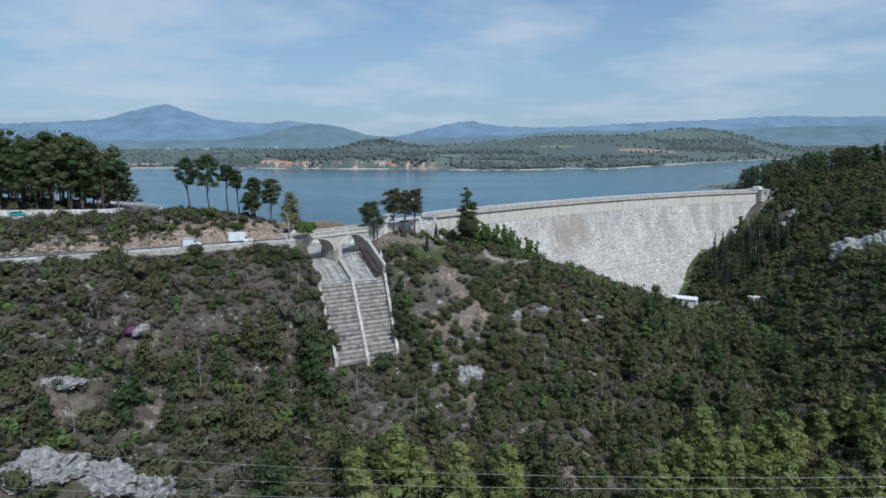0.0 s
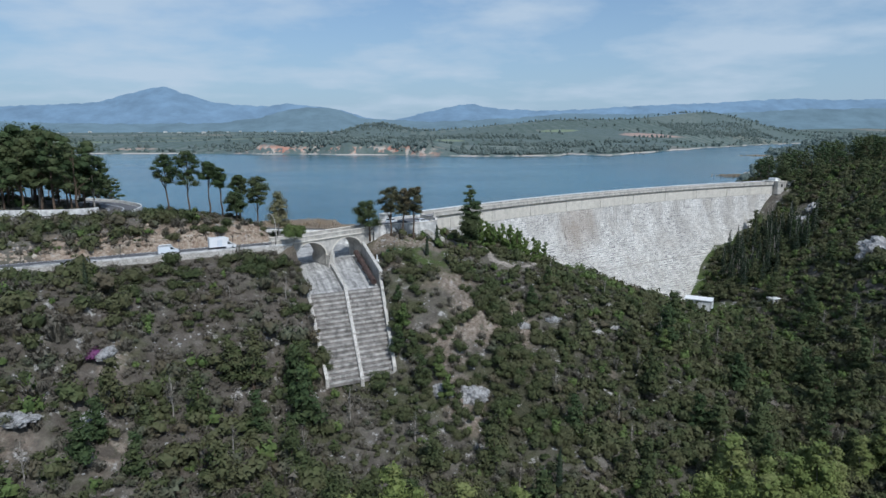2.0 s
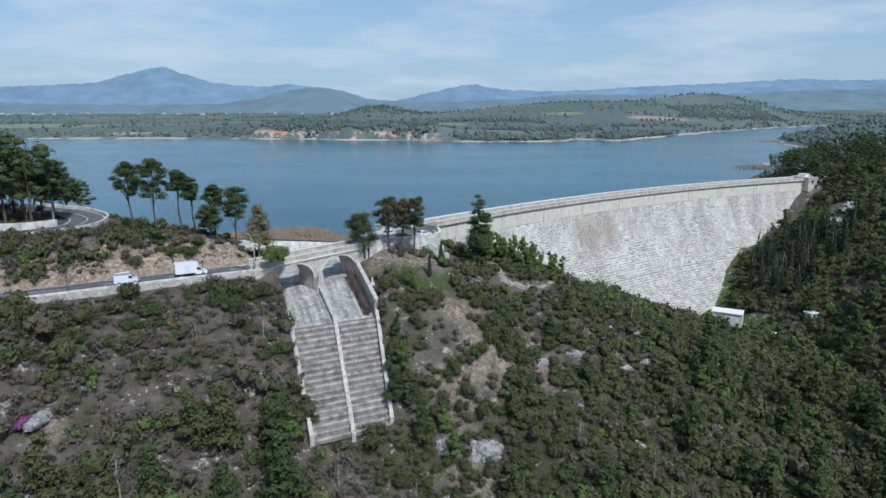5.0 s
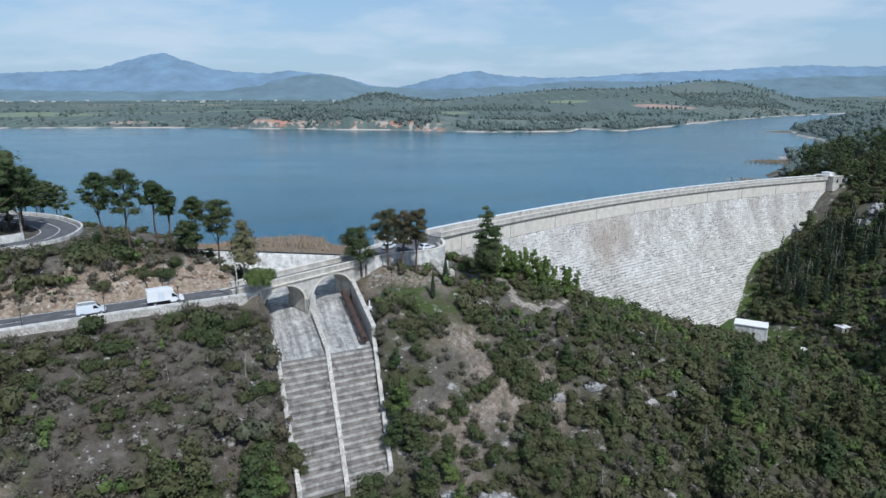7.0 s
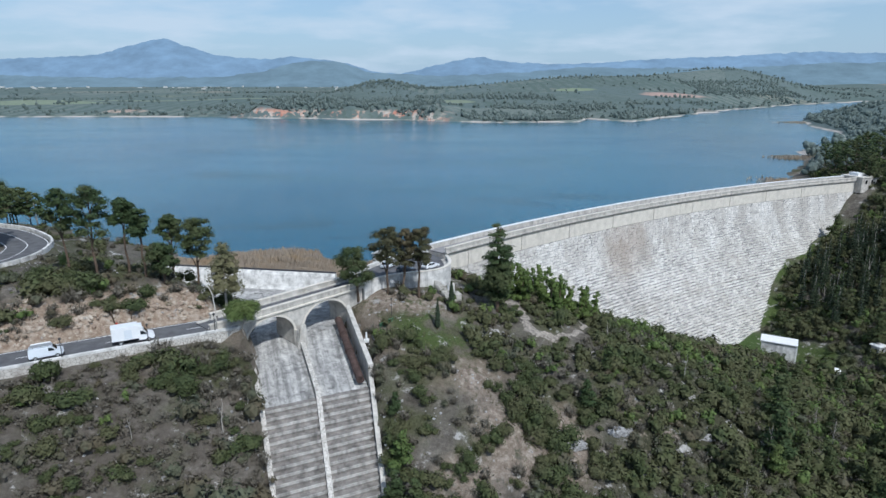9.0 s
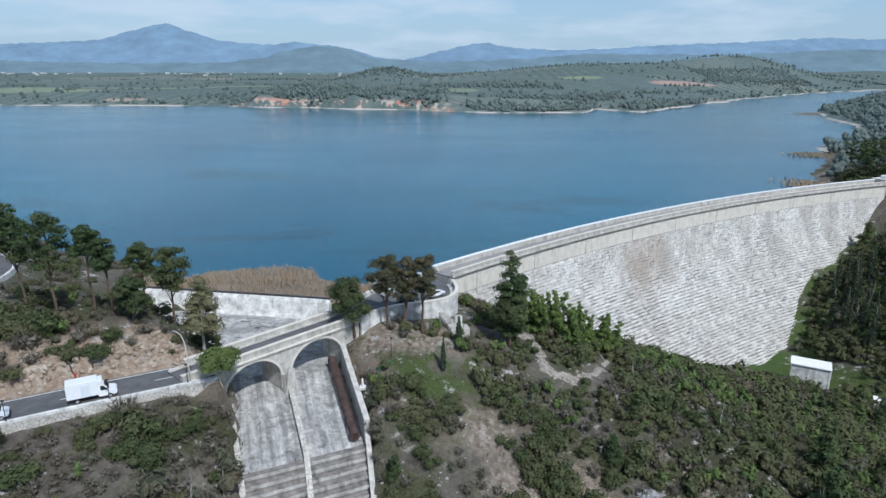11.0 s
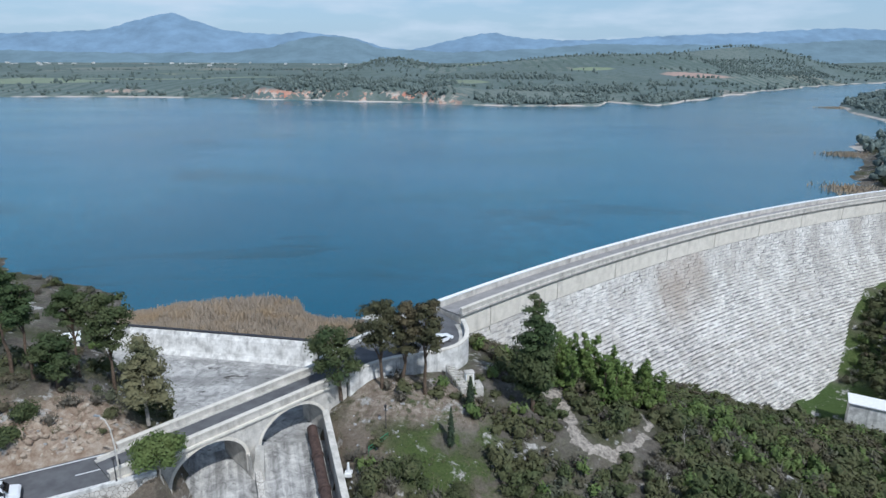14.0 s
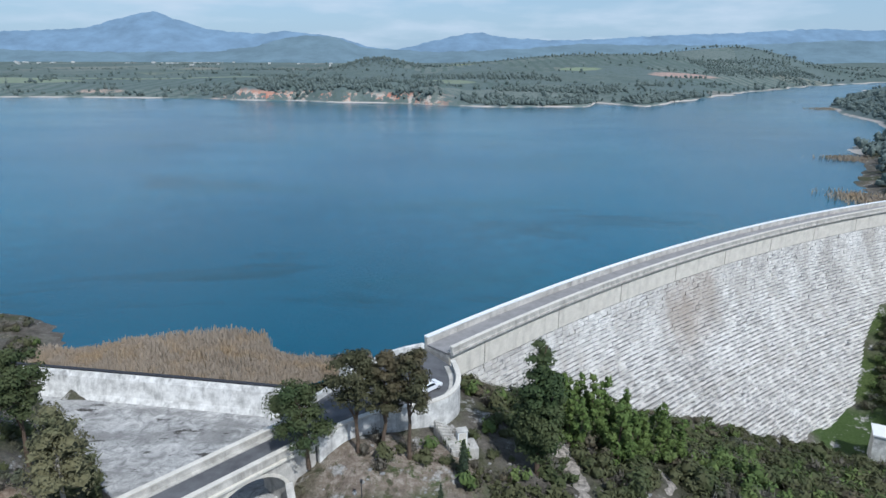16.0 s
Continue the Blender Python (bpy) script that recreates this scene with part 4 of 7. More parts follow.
def spill_wall(name, u, v0, v1, half, up, material, parent, n=40, down=2.5):
    v, f = [], []
    across = (BREAK_R - BREAK_L) / np.linalg.norm(BREAK_R - BREAK_L)
    for k in range(n):
        p = spill_point(u, v0 + (v1 - v0) * k / (n - 1))
        for o, h in ((-half, -down), (-half, up), (half, up), (half, -down)):
            v.append((p[0] + across[0] * o, p[1] + across[1] * o, p[2] + h))
    for k in range(n - 1):
        for j in range(4):
            a, b = k * 4 + j, k * 4 + (j + 1) % 4
            f.append((a, b, b + 4, a + 4))
    e = (n - 1) * 4
    f += [(3, 2, 1, 0), (e, e + 1, e + 2, e + 3)]
    return raw(name, v, f, material, parent)


def build_spillway():
    sp = thing("spillway", "weathered concrete spillway with a smooth ramp and a stepped chute", "spillway", kind="structure")
    # smooth ramp slab in two bays
    for u0, u1 in ((0.02, 0.485), (0.515, 0.98)):
        v, f = [], []
        nu, nv = 12, 22
        for i in range(nv):
            for j in range(nu):
                p = spill_point(u0 + (u1 - u0) * j / (nu - 1), i / (nv - 1) * 1.0)
                v.append((p[0], p[1], p[2] - 0.6 + 0.10 * math.sin(j * 2.1 + i * 0.3)))
        for i in range(nv - 1):
            for j in range(nu - 1):
                a = i * nu + j
                f.append((a, a + 1, a + nu + 1, a + nu))
        ob = raw("ramp_slab", v, f, SLAB, sp, smooth=True)
    # steps: each bay has its own treads
    N = 19
    for u0, u1 in ((0.02, 0.485), (0.515, 0.98)):
        for k in range(N):
            a0, a1 = spill_point(u0, 1 + k / N), spill_point(u1, 1 + k / N)
            b0, b1 = spill_point(u0, 1 + (k + 1) / N), spill_point(u1, 1 + (k + 1) / N)
            zt = a0[2] - 0.55 - 0.12
            drop = (BREAK_Z - FOOT_Z) / N
            sl = 0.10 + 0.06 * math.sin(k * 2.3)
            vs = [(*a0[:2], zt + sl), (*a1[:2], zt + sl), (*b1[:2], zt), (*b0[:2], zt),
                  (*a0[:2], zt - drop - 0.5), (*a1[:2], zt - drop - 0.5), (*b1[:2], zt - drop - 0.3), (*b0[:2], zt - drop - 0.3)]
            raw("step", vs, [(0, 3, 2, 1), (3, 7, 6, 2), (0, 1, 5, 4), (0, 4, 7, 3), (1, 2, 6, 5)], STEPM, sp)
            # worn pale nosing
            d = (b0 - a0) / np.linalg.norm(b0 - a0)
            n0, n1 = b0 - d * 0.17, b1 - d * 0.17
            vs = [(*n0[:2], zt + 0.035), (*n1[:2], zt + 0.035), (b1[0], b1[1], zt + 0.03), (b0[0], b0[1], zt + 0.03), (b0[0] + d[0] * 0.03, b0[1] + d[1] * 0.03, zt - 0.40), (b1[0] + d[0] * 0.03, b1[1] + d[1] * 0.03, zt - 0.40)]
            raw("nosing", vs, [(0, 3, 2, 1), (3, 4, 5, 2)], NOSING, sp)
    rng = np.random.RandomState(77)
    spots = [spill_point(rng.choice((rng.uniform(0.04, 0.46), rng.uniform(0.54, 0.96))), 1 + (rng.randint(N) + rng.uniform(0.15, 0.6)) / N) for _ in range(46)]
    wx, wy, wz = np.array(spots).T
    stuff_of("step_weeds", "small dry weeds rooted in the joints of the steps", "weeds", [twig_shape(820 + j, 22) for j in range(4)], wx, wy, wz - 0.75, rng.uniform(0.25, 0.7, len(wx)), rng, TUFT)
    spill_wall("divider_wall", 0.5, 0.10, 2.03, 0.42, 0.55, RUBBLE, sp)
    spill_wall("side_wall", 0.0, 0.25, 2.0, 0.40, 1.1, RUBBLE, sp)
    spill_wall("side_wall", 1.0, -0.05, 1.0, 0.45, 3.6, CONC, sp)
    spill_wall("side_wall", 1.0, 1.0, 2.0, 0.40, 1.2, CONC, sp)
    # old pipe along the right wall
    pipe = thing("rusty_pipe", "thick rusty brown steel pipe on concrete saddles beside the spillway wall", "pipe")
    stops = [-0.05, 0.22, 0.24, 0.52, 0.54, 0.98]
    pts = [spill_point(0.90, s) + np.array((0, 0, 0.75)) for s in stops]
    for a, b in zip(pts[:-1], pts[1:]):
        bm = bmesh.new(); rod(bm, a, b, 0.72 if np.linalg.norm(b - a) > 1.5 else 0.86, seg=18); part("pipe_length", bm, RUST, pipe, smooth=False)
    for s in (0.1, 0.3, 0.45, 0.65, 0.85):
        p = spill_point(0.90, s)
        bm = bmesh.new(); box(bm, p[0] - 0.8, p[0] + 0.8, p[1] - 0.3, p[1] + 0.3, p[2] - 1.2, p[2] + 0.25, 0.04); part("saddle", bm, CONC, pipe)
    # stilling basin floor
    bas = [(-77, 222.5), (-52, 219), (-29.5, 215.8), (-23.6, 199), (-22.4, 191.2), (-42.6, 187.2), (-52, 199)]
    bm = bmesh.new()
    vs = [bm.verts.new((x, y, TOP_Z - 0.62)) for x, y in bas]
    fc = bm.faces.new(vs)
    bmesh.ops.triangulate(bm, faces=[fc])
    part("basin_floor", bm, BASIN, sp)



def build_weir():
    we = thing("weir", "long whitewashed overflow weir with a dark top edge", "weir", kind="structure")
    line = smooth_line([(-96, 225.6, 0), (-84, 223.8, 0), (-72, 222, 0), (-57.6, 219.8, 0), (-43, 217.6, 0), (-29.5, 215.4, 0)], 3)
    v, f = sweep(line, [(-2.2, 7.6), (-1.2, 9.0), (-0.5, 11.5), (0.0, 12.25), (0.9, 12.25), (0.9, 7.6)])
    k = 6
    e = len(v) - k
    f = [tuple(q) for q in f] + [(0, 1, 2, 3), (0, 3, 4, 5), (e + 3, e + 2, e + 1, e), (e + 5, e + 4, e + 3, e)]
    raw("weir_body", v, f, WEIRM, we)
    wall("top_rail", line, 0.15, 0.75, 12.25, 12.5, DARK, we, "dark weathered top edge")


build_weir()


def build_platform():
    pl = thing("parking_terrace", "paved terrace with a curved white stone retaining wall", "terrace", kind="structure")
    near = smooth_line([(-20.4, 197.0, 0), (-17.6, 199.6, 0), (-14.6, 201.9, 0), (-11, 203.4, 0), (-7.2, 204.6, 0), (-4.4, 206.4, 0), (-2.9, 209.2, 0), (-2.7, 213, 0), (-3.6, 217.2, 0)], 0.8)
    farl = smooth_line([(-25.5, 201.2, 0), (-22.5, 206, 0), (-19, 212, 0), (-15.5, 218, 0), (-12, 221.5, 0), (-8.0, 223.4, 0)], 1.0)
    bm = bmesh.new()
    ring_pts = [(p[0], p[1]) for p in near] + [(p[0], p[1]) for p in farl[::-1]]
    top = [bm.verts.new((x, y, DECK + 0.1)) for x, y in ring_pts]
    bot = [bm.verts.new((x, y, 8.0)) for x, y in ring_pts]
    n = len(top)
    ft = bm.faces.new(top)
    for i in range(n):
        bm.faces.new((top[i], bot[i], bot[(i + 1) % n], top[(i + 1) % n]))
    bmesh.ops.triangulate(bm, faces=[ft])
    part("pavement_slab", bm, ASPHALT, pl)
    line = near.copy(); line[:, 2] = DECK
    wall("retaining_wall", line, -0.5, 0.05, -7, 1.05, WEIRM, pl, "white stone retaining wall with grey streaks")
    wall("coping", line, -0.6, 0.15, 1.05, 1.22, BAND, pl)
    line2 = farl.copy(); line2[:, 2] = DECK
    wall("lake_wall", line2, -0.05, 0.5, -7, 1.0, WEIRM, pl)
    wall("pavement", line, 0.1, 1.1, 0.1, 0.25, CONC, pl)
    for k in range(9):
        bm = bmesh.new()
        a = k * 8
        box(bm, -0.8, 0.8, -0.2, 0.2, -2.2, 0)
        ob = part("stair_step", bm, CONC, pl)
        ob.matrix_basis = pose(-5.2 + 0.28 * k, 203.0 - 0.42 * k, 14.4 - 0.2 * k, 0, 0, -25 + 6 * k)
    bx = thing("utility_box", "white metal utility cabinet on a concrete slab", "cabinet", (-2.3, 201.0, 12.3), 15)
    bm = bmesh.new(); box(bm, -0.65, 0.65, -0.5, 0.5, 0.15, 2.1, 0.04); part("body", bm, WHITE, bx)
    bm = bmesh.new(); box(bm, -0.75, 0.75, -0.6, 0.6, 2.1, 2.22, 0.03); part("lid", bm, CONC, bx)
    bm = bmesh.new(); box(bm, -0.5, 0.5, -0.53, -0.49, 0.3, 1.95, 0.01); part("door", bm, BAND, bx)
    bm = bmesh.new(); box(bm, -1.6, 1.9, -1.6, 0.9, -1.5, 0.15, 0.04); part("slab", bm, CONC, bx)


build_platform()


def build_roads():
    for name, line, half, lab in (("road", ROAD, 3.4, "grey asphalt road with white edge lines"), ("upper_road", UPPER, 4.4, "grey asphalt hairpin road with white lines")):
        rd = thing(name, lab, "road", kind="structure")
        v, f = sweep(line, [(-half, -0.6), (-half, 0.0), (half, 0.0), (half, -0.6)])
        raw("carriageway", v, f, ASPHALT, rd)
        for o in (-half + 0.35, half - 0.35):
            strip("edge_line", line, o - 0.09, o + 0.09, 0.015, WHITE, rd)
        if name == "road":
            for k in range(2, len(line) - 3, 6):
                strip("lane_dash", line[k:k + 4], -0.08, 0.08, 0.015, WHITE, rd)
        else:
            strip("centre_line", line, -0.09, 0.09, 0.015, WHITE, rd)
    rw = thing("roadside_wall", "low rubble retaining wall with a pale concrete kerb along the road", "wall", kind="structure")
    k = len(ROAD)
    low = ROAD[int(k * 0.16):]
    wall("rubble_face", low, -4.2, -3.5, -3.2, 0.12, RUBBLE, rw)
    wall("kerb", low, -4.25, -3.75, 0.12, 0.5, WEIRM, rw)
    bw = thing("bend_wall", "low white wall along the outside of the road bend", "wall", kind="structure")
    sel = UPPER[int(len(UPPER) * 0.33):int(len(UPPER) * 0.72)]
    wall("wall_body", sel, -5.2, -4.7, -0.8, 0.8, WEIRM, bw)
    fw = thing("forest_wall", "long whitewashed retaining wall below the pine wood", "wall", kind="structure")
    sel = UPPER[int(len(UPPER) * 0.26):int(len(UPPER) * 0.50)]
    wall("wall_body", sel, 4.6, 5.1, -0.5, 1.7, WEIRM, fw)


build_roads()


# ---- plants ----
ICO = bmesh.new()
bmesh.ops.create_icosphere(ICO, subdivisions=1, radius=1)
ICO_V = np.array([v.co[:] for v in ICO.verts])
ICO_F = np.array([[v.index for v in f.verts] for f in ICO.faces])
ICO.free()


def leaf_sprays(rng, blobs, n, size, flat=0.0, shell=(0.72, 1.06)):
    """n leaf sprays on the skins of ellipsoid blobs (x, y, z, rx, ry, rz)."""
    b = np.array(blobs, float)
    w = (b[:, 3] * b[:, 4] * b[:, 5]) ** (2 / 3)
    pick = rng.choice(len(b), n, p=w / w.sum())
    d = rng.normal(size=(n, 3))
    d /= np.linalg.norm(d, axis=1)[:, None]
    d[:, 2] = np.where(d[:, 2] < -0.5, -d[:, 2], d[:, 2])
    r = rng.uniform(*shell, size=(n, 1))
    c = b[pick, :3] + d * b[pick, 3:] * r
    nrm = d * np.array((1, 1, 1.1)) + rng.normal(size=(n, 3)) * 0.36
    nrm[:, 2] += flat
    nrm /= np.linalg.norm(nrm, axis=1)[:, None]
    u = np.cross(nrm, rng.normal(size=(n, 3)))
    u /= np.linalg.norm(u, axis=1)[:, None]
    v = np.cross(nrm, u)
    s = size * rng.uniform(0.5, 1.4, size=(n, 1))
    a = s * rng.uniform(0.28, 0.62, size=(n, 1))
    q = np.stack([c + u * s, c + v * a - u * s * 0.6, c - v * a - u * s * 0.6], 1).reshape(-1, 3)
    return q, np.arange(n * 3).reshape(n, 3)


def cores(rng, blobs, k=0.78):
    v, f = [], []
    for x, y, z, rx, ry, rz in blobs:
        f.append(ICO_F + sum(len(a) for a in v))
        v.append(ICO_V * (1 + rng.uniform(-0.22, 0.15, size=(len(ICO_V), 1))) * np.array((rx, ry, rz)) * k + np.array((x, y, z)))
    return np.concatenate(v), np.concatenate(f)


def join_tris(*sets):
    """Merge vertex/face sets into triangles."""
    vs, fs, o = [], [], 0
    for v, f in sets:
        f = np.asarray(f)
        if f.shape[1] == 4:
            f = np.concatenate([f[:, [0, 1, 2]], f[:, [0, 2, 3]]])
        vs.append(v)
        fs.append(f + o)
        o += len(v)
    return np.concatenate(vs), np.concatenate(fs)


def bush_shape(seed, leaves=80, size=0.30, tall=1.0):
    rng = np.random.RandomState(seed)
    blobs = []
    for k in range(rng.randint(2, 5)):
        a, r = rng.uniform(0, 6.28), rng.uniform(0.2, 0.95)
        s = rng.uniform(0.40, 0.85)
        blobs.append((r * math.cos(a), r * math.sin(a), (0.35 + rng.uniform(0, 0.45)) * tall, s, s * rng.uniform(0.8, 1.2), s * 0.8 * tall))
    return join_tris(leaf_sprays(rng, blobs, leaves, size, 0.0, (0.7, 1.2)), cores(rng, blobs, 0.74))


def twig_shape(seed, n=60):
    """Leafless brush: thin upright slivers."""
    rng = np.random.RandomState(seed)
    a = rng.uniform(0, 6.28, n)
    r0, r1 = rng.uniform(0, 0.4, n), rng.uniform(0.3, 1.25, n)
    h = rng.uniform(0.5, 1.5, n)
    p0 = np.stack([r0 * np.cos(a), r0 * np.sin(a), np.zeros(n)], 1)
    p1 = np.stack([r1 * np.cos(a), r1 * np.sin(a), h], 1)
    side = np.stack([-np.sin(a), np.cos(a), np.zeros(n)], 1) * rng.uniform(0.03, 0.09, (n, 1))
    v = np.stack([p0 - side, p0 + side, p1], 1).reshape(-1, 3)
    f1 = np.arange(n * 3).reshape(n, 3)
    blobs = [(0, 0, 0.55, 0.75, 0.75, 0.55)]
    q, f2 = leaf_sprays(rng, blobs, 3 if n < 30 else 40, 0.20, shell=(0.5, 1.2))
    return join_tris((v, f1), (q, f2))


def tree_shape(seed, h=9.0, w=2.6, base=0.25, leaves=320, size=0.42, lumps=9, flat=0.2, droop=1.0):
    """Crown of an ordinary tree: uneven lumps from base * h up to the top."""
    rng = np.random.RandomState(seed)
    blobs = []
    for k in range(lumps):
        t = (k + rng.uniform(0, 0.8)) / lumps
        z = h * (base + (0.93 - base) * t)
        reach = w * (1 - t ** 1.7) * 0.62 + 0.2
        a = rng.uniform(0, 6.28)
        r = reach * rng.uniform(0.25, 1.0)
        s = w * rng.uniform(0.38, 0.58) * (1.12 - 0.5 * t)
        blobs.append((r * math.cos(a), r * math.sin(a), z, s, s, s * rng.uniform(0.55, 0.8) * droop))
    return join_tris(leaf_sprays(rng, blobs, leaves, size, flat), cores(rng, blobs, 0.58)), blobs


def trunk_bm(h, r, blobs=(), seed=0, lean=0.0, forks=5):
    rng = random.Random(seed)
    bm = bmesh.new()
    pts = [Vector((lean * h * (k / 5) ** 1.5 + rng.uniform(-0.02, 0.02) * h * (k > 0), rng.uniform(-0.02, 0.02) * h * (k > 0), h * k / 5 - (0.6 if k == 0 else 0))) for k in range(6)]
    for k in range(5):
        rod(bm, pts[k], pts[k + 1], r * (1 - 0.16 * k), r * (1 - 0.16 * (k + 1)), 7)
    bl = list(blobs)
    rng.shuffle(bl)
    for b in bl[:forks]:
        z0 = max(0.25 * h, b[2] - 0.25 * h)
        k = min(4, int(5 * z0 / h))
        p = pts[k].lerp(pts[k + 1], (5 * z0 / h) - k)
        rod(bm, p, Vector(b[:3]), r * 0.42, r * 0.12, 5)
    return bm


def plant(name, label, category, trunk, tmat, crown, cmat, group=""):
    ob = part(name, trunk, tmat)
    tagged(ob, label, category, group)
    raw("crown", crown[0], crown[1], cmat, ob)
    return ob


def put(model, spots, scale=(0.9, 1.1), seed=1, sink=0.15):
    """Stand copies of a model on the ground at (x, y) or (x, y, z) or (x, y, z, size)."""
    rng = random.Random(seed)
    for i, s in enumerate(spots):
        z = s[2] if len(s) > 2 and s[2] is not None else ground_z(s[0], s[1])
        k = s[3] if len(s) > 3 else rng.uniform(*scale)
        m = pose(s[0], s[1], z - sink, 0, 0, rng.uniform(0, 360)) @ Matrix.Diagonal((k, k, k * rng.uniform(0.93, 1.07), 1))
        if i == 0:
            model.matrix_basis = m
        else:
            model.scale = (1, 1, 1)
            copy_thing(model, m)


def umbrella(seed, h, w, thick, bare, lean=0.0, leaves=900, lumps=18):
    """Pine with a bare stem and a deep, broken crown of separate cushions."""
    rng = np.random.RandomState(seed)
    blobs = []
    for k in range(lumps):
        t = (k + rng.uniform(0, 1)) / lumps
        a = k * 2.4 + rng.uniform(-0.7, 0.7)
        z = h - thick * (1 - t) - 0.35
        reach = w * math.sqrt(max(0.05, 1 - (1.25 * t - 0.42) ** 2)) * 0.78
        r = reach * rng.uniform(0.35, 1.0)
        s = w * rng.uniform(0.24, 0.40)
        blobs.append((lean * h * 0.8 + r * math.cos(a), r * math.sin(a), z, s, s, s * rng.uniform(0.5, 0.72)))
    return join_tris(leaf_sprays(rng, blobs, leaves, 0.24, 0.15, (0.5, 1.3)), cores(rng, blobs, 0.6)), blobs


def conifer(seed, h, w, tiers, leaves):
    """Conical tree with layered boughs of uneven length."""
    rng = np.random.RandomState(seed)
    blobs = []
    for k in range(tiers):
        t = k / (tiers - 1)
        z = h * (0.2 + 0.78 * t)
        for j in range(max(2, int(7 * (1.1 - t)))):
            a = rng.uniform(0, 6.28)
            prof = 0.72 + 0.28 * min(1, t * 4) - 0.62 * t ** 3
            r = w * prof * rng.uniform(0.3, 0.72)
            s = w * prof * rng.uniform(0.28, 0.44) + 0.25
            blobs.append((r * math.cos(a), r * math.sin(a), z + rng.uniform(-0.4, 0.4) - 0.15 * r, s * 1.15, s * 1.15, s * 0.5))
    return join_tris(leaf_sprays(rng, blobs, leaves, 0.30, 0.25, (0.6, 1.25)), cores(rng, blobs, 0.72)), blobs


# clearance: no plant on roads, masonry, paths or water
def blocked(x, y, pad=0.0):
    g1, _ = line_gap(x, y, ROAD[::3])
    g2, _ = line_gap(x, y, UPPER[::3])
    b = (g1 < 5.0 + pad) | (g2 < 6.0 + pad) | (spill_depth(x, y) > -90)
    r = np.hypot(x - DAM_C[0], y - DAM_C[1])
    th = np.degrees(np.arctan2(y - DAM_C[1], x - DAM_C[0]))
    z = height(x, y)
    off = np.array([face_offset(min(q, CREST_Z)) for q in z.ravel()]).reshape(z.shape)
    b |= (r > DAM_R - off - np.where(th < 124, 3.6, 1.2)) & (r < 520) & (th < 137.5) & (th > 112.3)
    b |= (np.hypot(x - 103, y - 255) < 11) | (np.hypot(x - 97, y - 270) < 12)
    b |= np.hypot(x - 7.6, y - 199.0) < 2.2
    b |= (np.hypot((x + 60.5) / 2.6, (y - 120) / 8) < 1) | (np.hypot((x + 55.5) / 2.5, (y - 113) / 3) < 1) | (np.hypot((x + 68) / 5, (y - 109.5) / 2.2) < 1) | (np.hypot((x + 57) / 11, (y - 96.5) / 3.6) < 1)
    b |= (np.hypot((x - 156) / 7, (y - 236) / 8) < 1.1) | (np.hypot(x - 169, y - 313) < 5)
    b |= (z < WATER_Z + 0.8) & (y > 222) & (r > 480)
    # bridge, terrace
    lx = (x - BR_A[0]) * BR_DIR[0] + (y - BR_A[1]) * BR_DIR[1]
    ly = (x - BR_A[0]) * BR_N[0] + (y - BR_A[1]) * BR_N[1]
    b |= (lx > -3) & (lx < BR_LEN + 4) & (ly > -1.5) & (ly < 8)
    b |= (x < -26) & (x > -80) & (y > 213.5 - (x + 30) * 0.15 - 4.5) & (y < 226)
    b |= (np.hypot(x + 10, y - 211) < 11.5) | (np.hypot(x + 19, y - 205) < 8)
    b |= (np.hypot(x - 98, y - 258) < 9 + pad) | (np.hypot(x - 108, y - 243) < 5)
    gp, _ = line_gap(x, y, PATH)
    b |= gp < 1.6 + pad
    return b


PATH = smooth_line([(11.6, 206.5, 0), (13, 202, 0), (13.2, 197, 0), (14.3, 193.3, 0), (17.5, 193.0, 0), (20.8, 195.2, 0), (24.5, 199.3, 0), (27.5, 204.5, 0), (27, 209, 0)], 0.6)
PATH[:, 2] = height(PATH[:, 0], PATH[:, 1]) + 0.05


def build_path():
    p = thing("footpath", "pale gravel footpath looping over the knoll", "path", kind="structure")
    k = len(PATH)
    v, f = [], []
    t = np.gradient(PATH[:, :2], axis=0)
    t /= np.linalg.norm(t, axis=1)[:, None]
    for i in range(k):
        wide = (1.5 - 1.0 * i / k) * (1 + 0.3 * math.sin(i * 0.7) + 0.2 * math.sin(i * 1.9 + 1))
        for o in (wide, wide * 0.4, -wide * 0.4, -wide * (1 + 0.3 * math.sin(i * 1.1))):
            x, y = PATH[i, 0] - t[i, 1] * o, PATH[i, 1] + t[i, 0] * o
            v.append((x, y, ground_z(x, y) + (0.10 if abs(o) < wide * 0.5 else -0.04)))
    for i in range(k - 1):
        for j in range(3):
            a = i * 4 + j
            f.append((a, a + 1, a + 5, a + 4))
    raw("gravel", v, f, GRAVEL, p, smooth=True)


GRAVEL = plain("pale_gravel", (0.31, 0.275, 0.235), 0.95, var=0.45, scale=1.6, spec=0.1)
build_path()


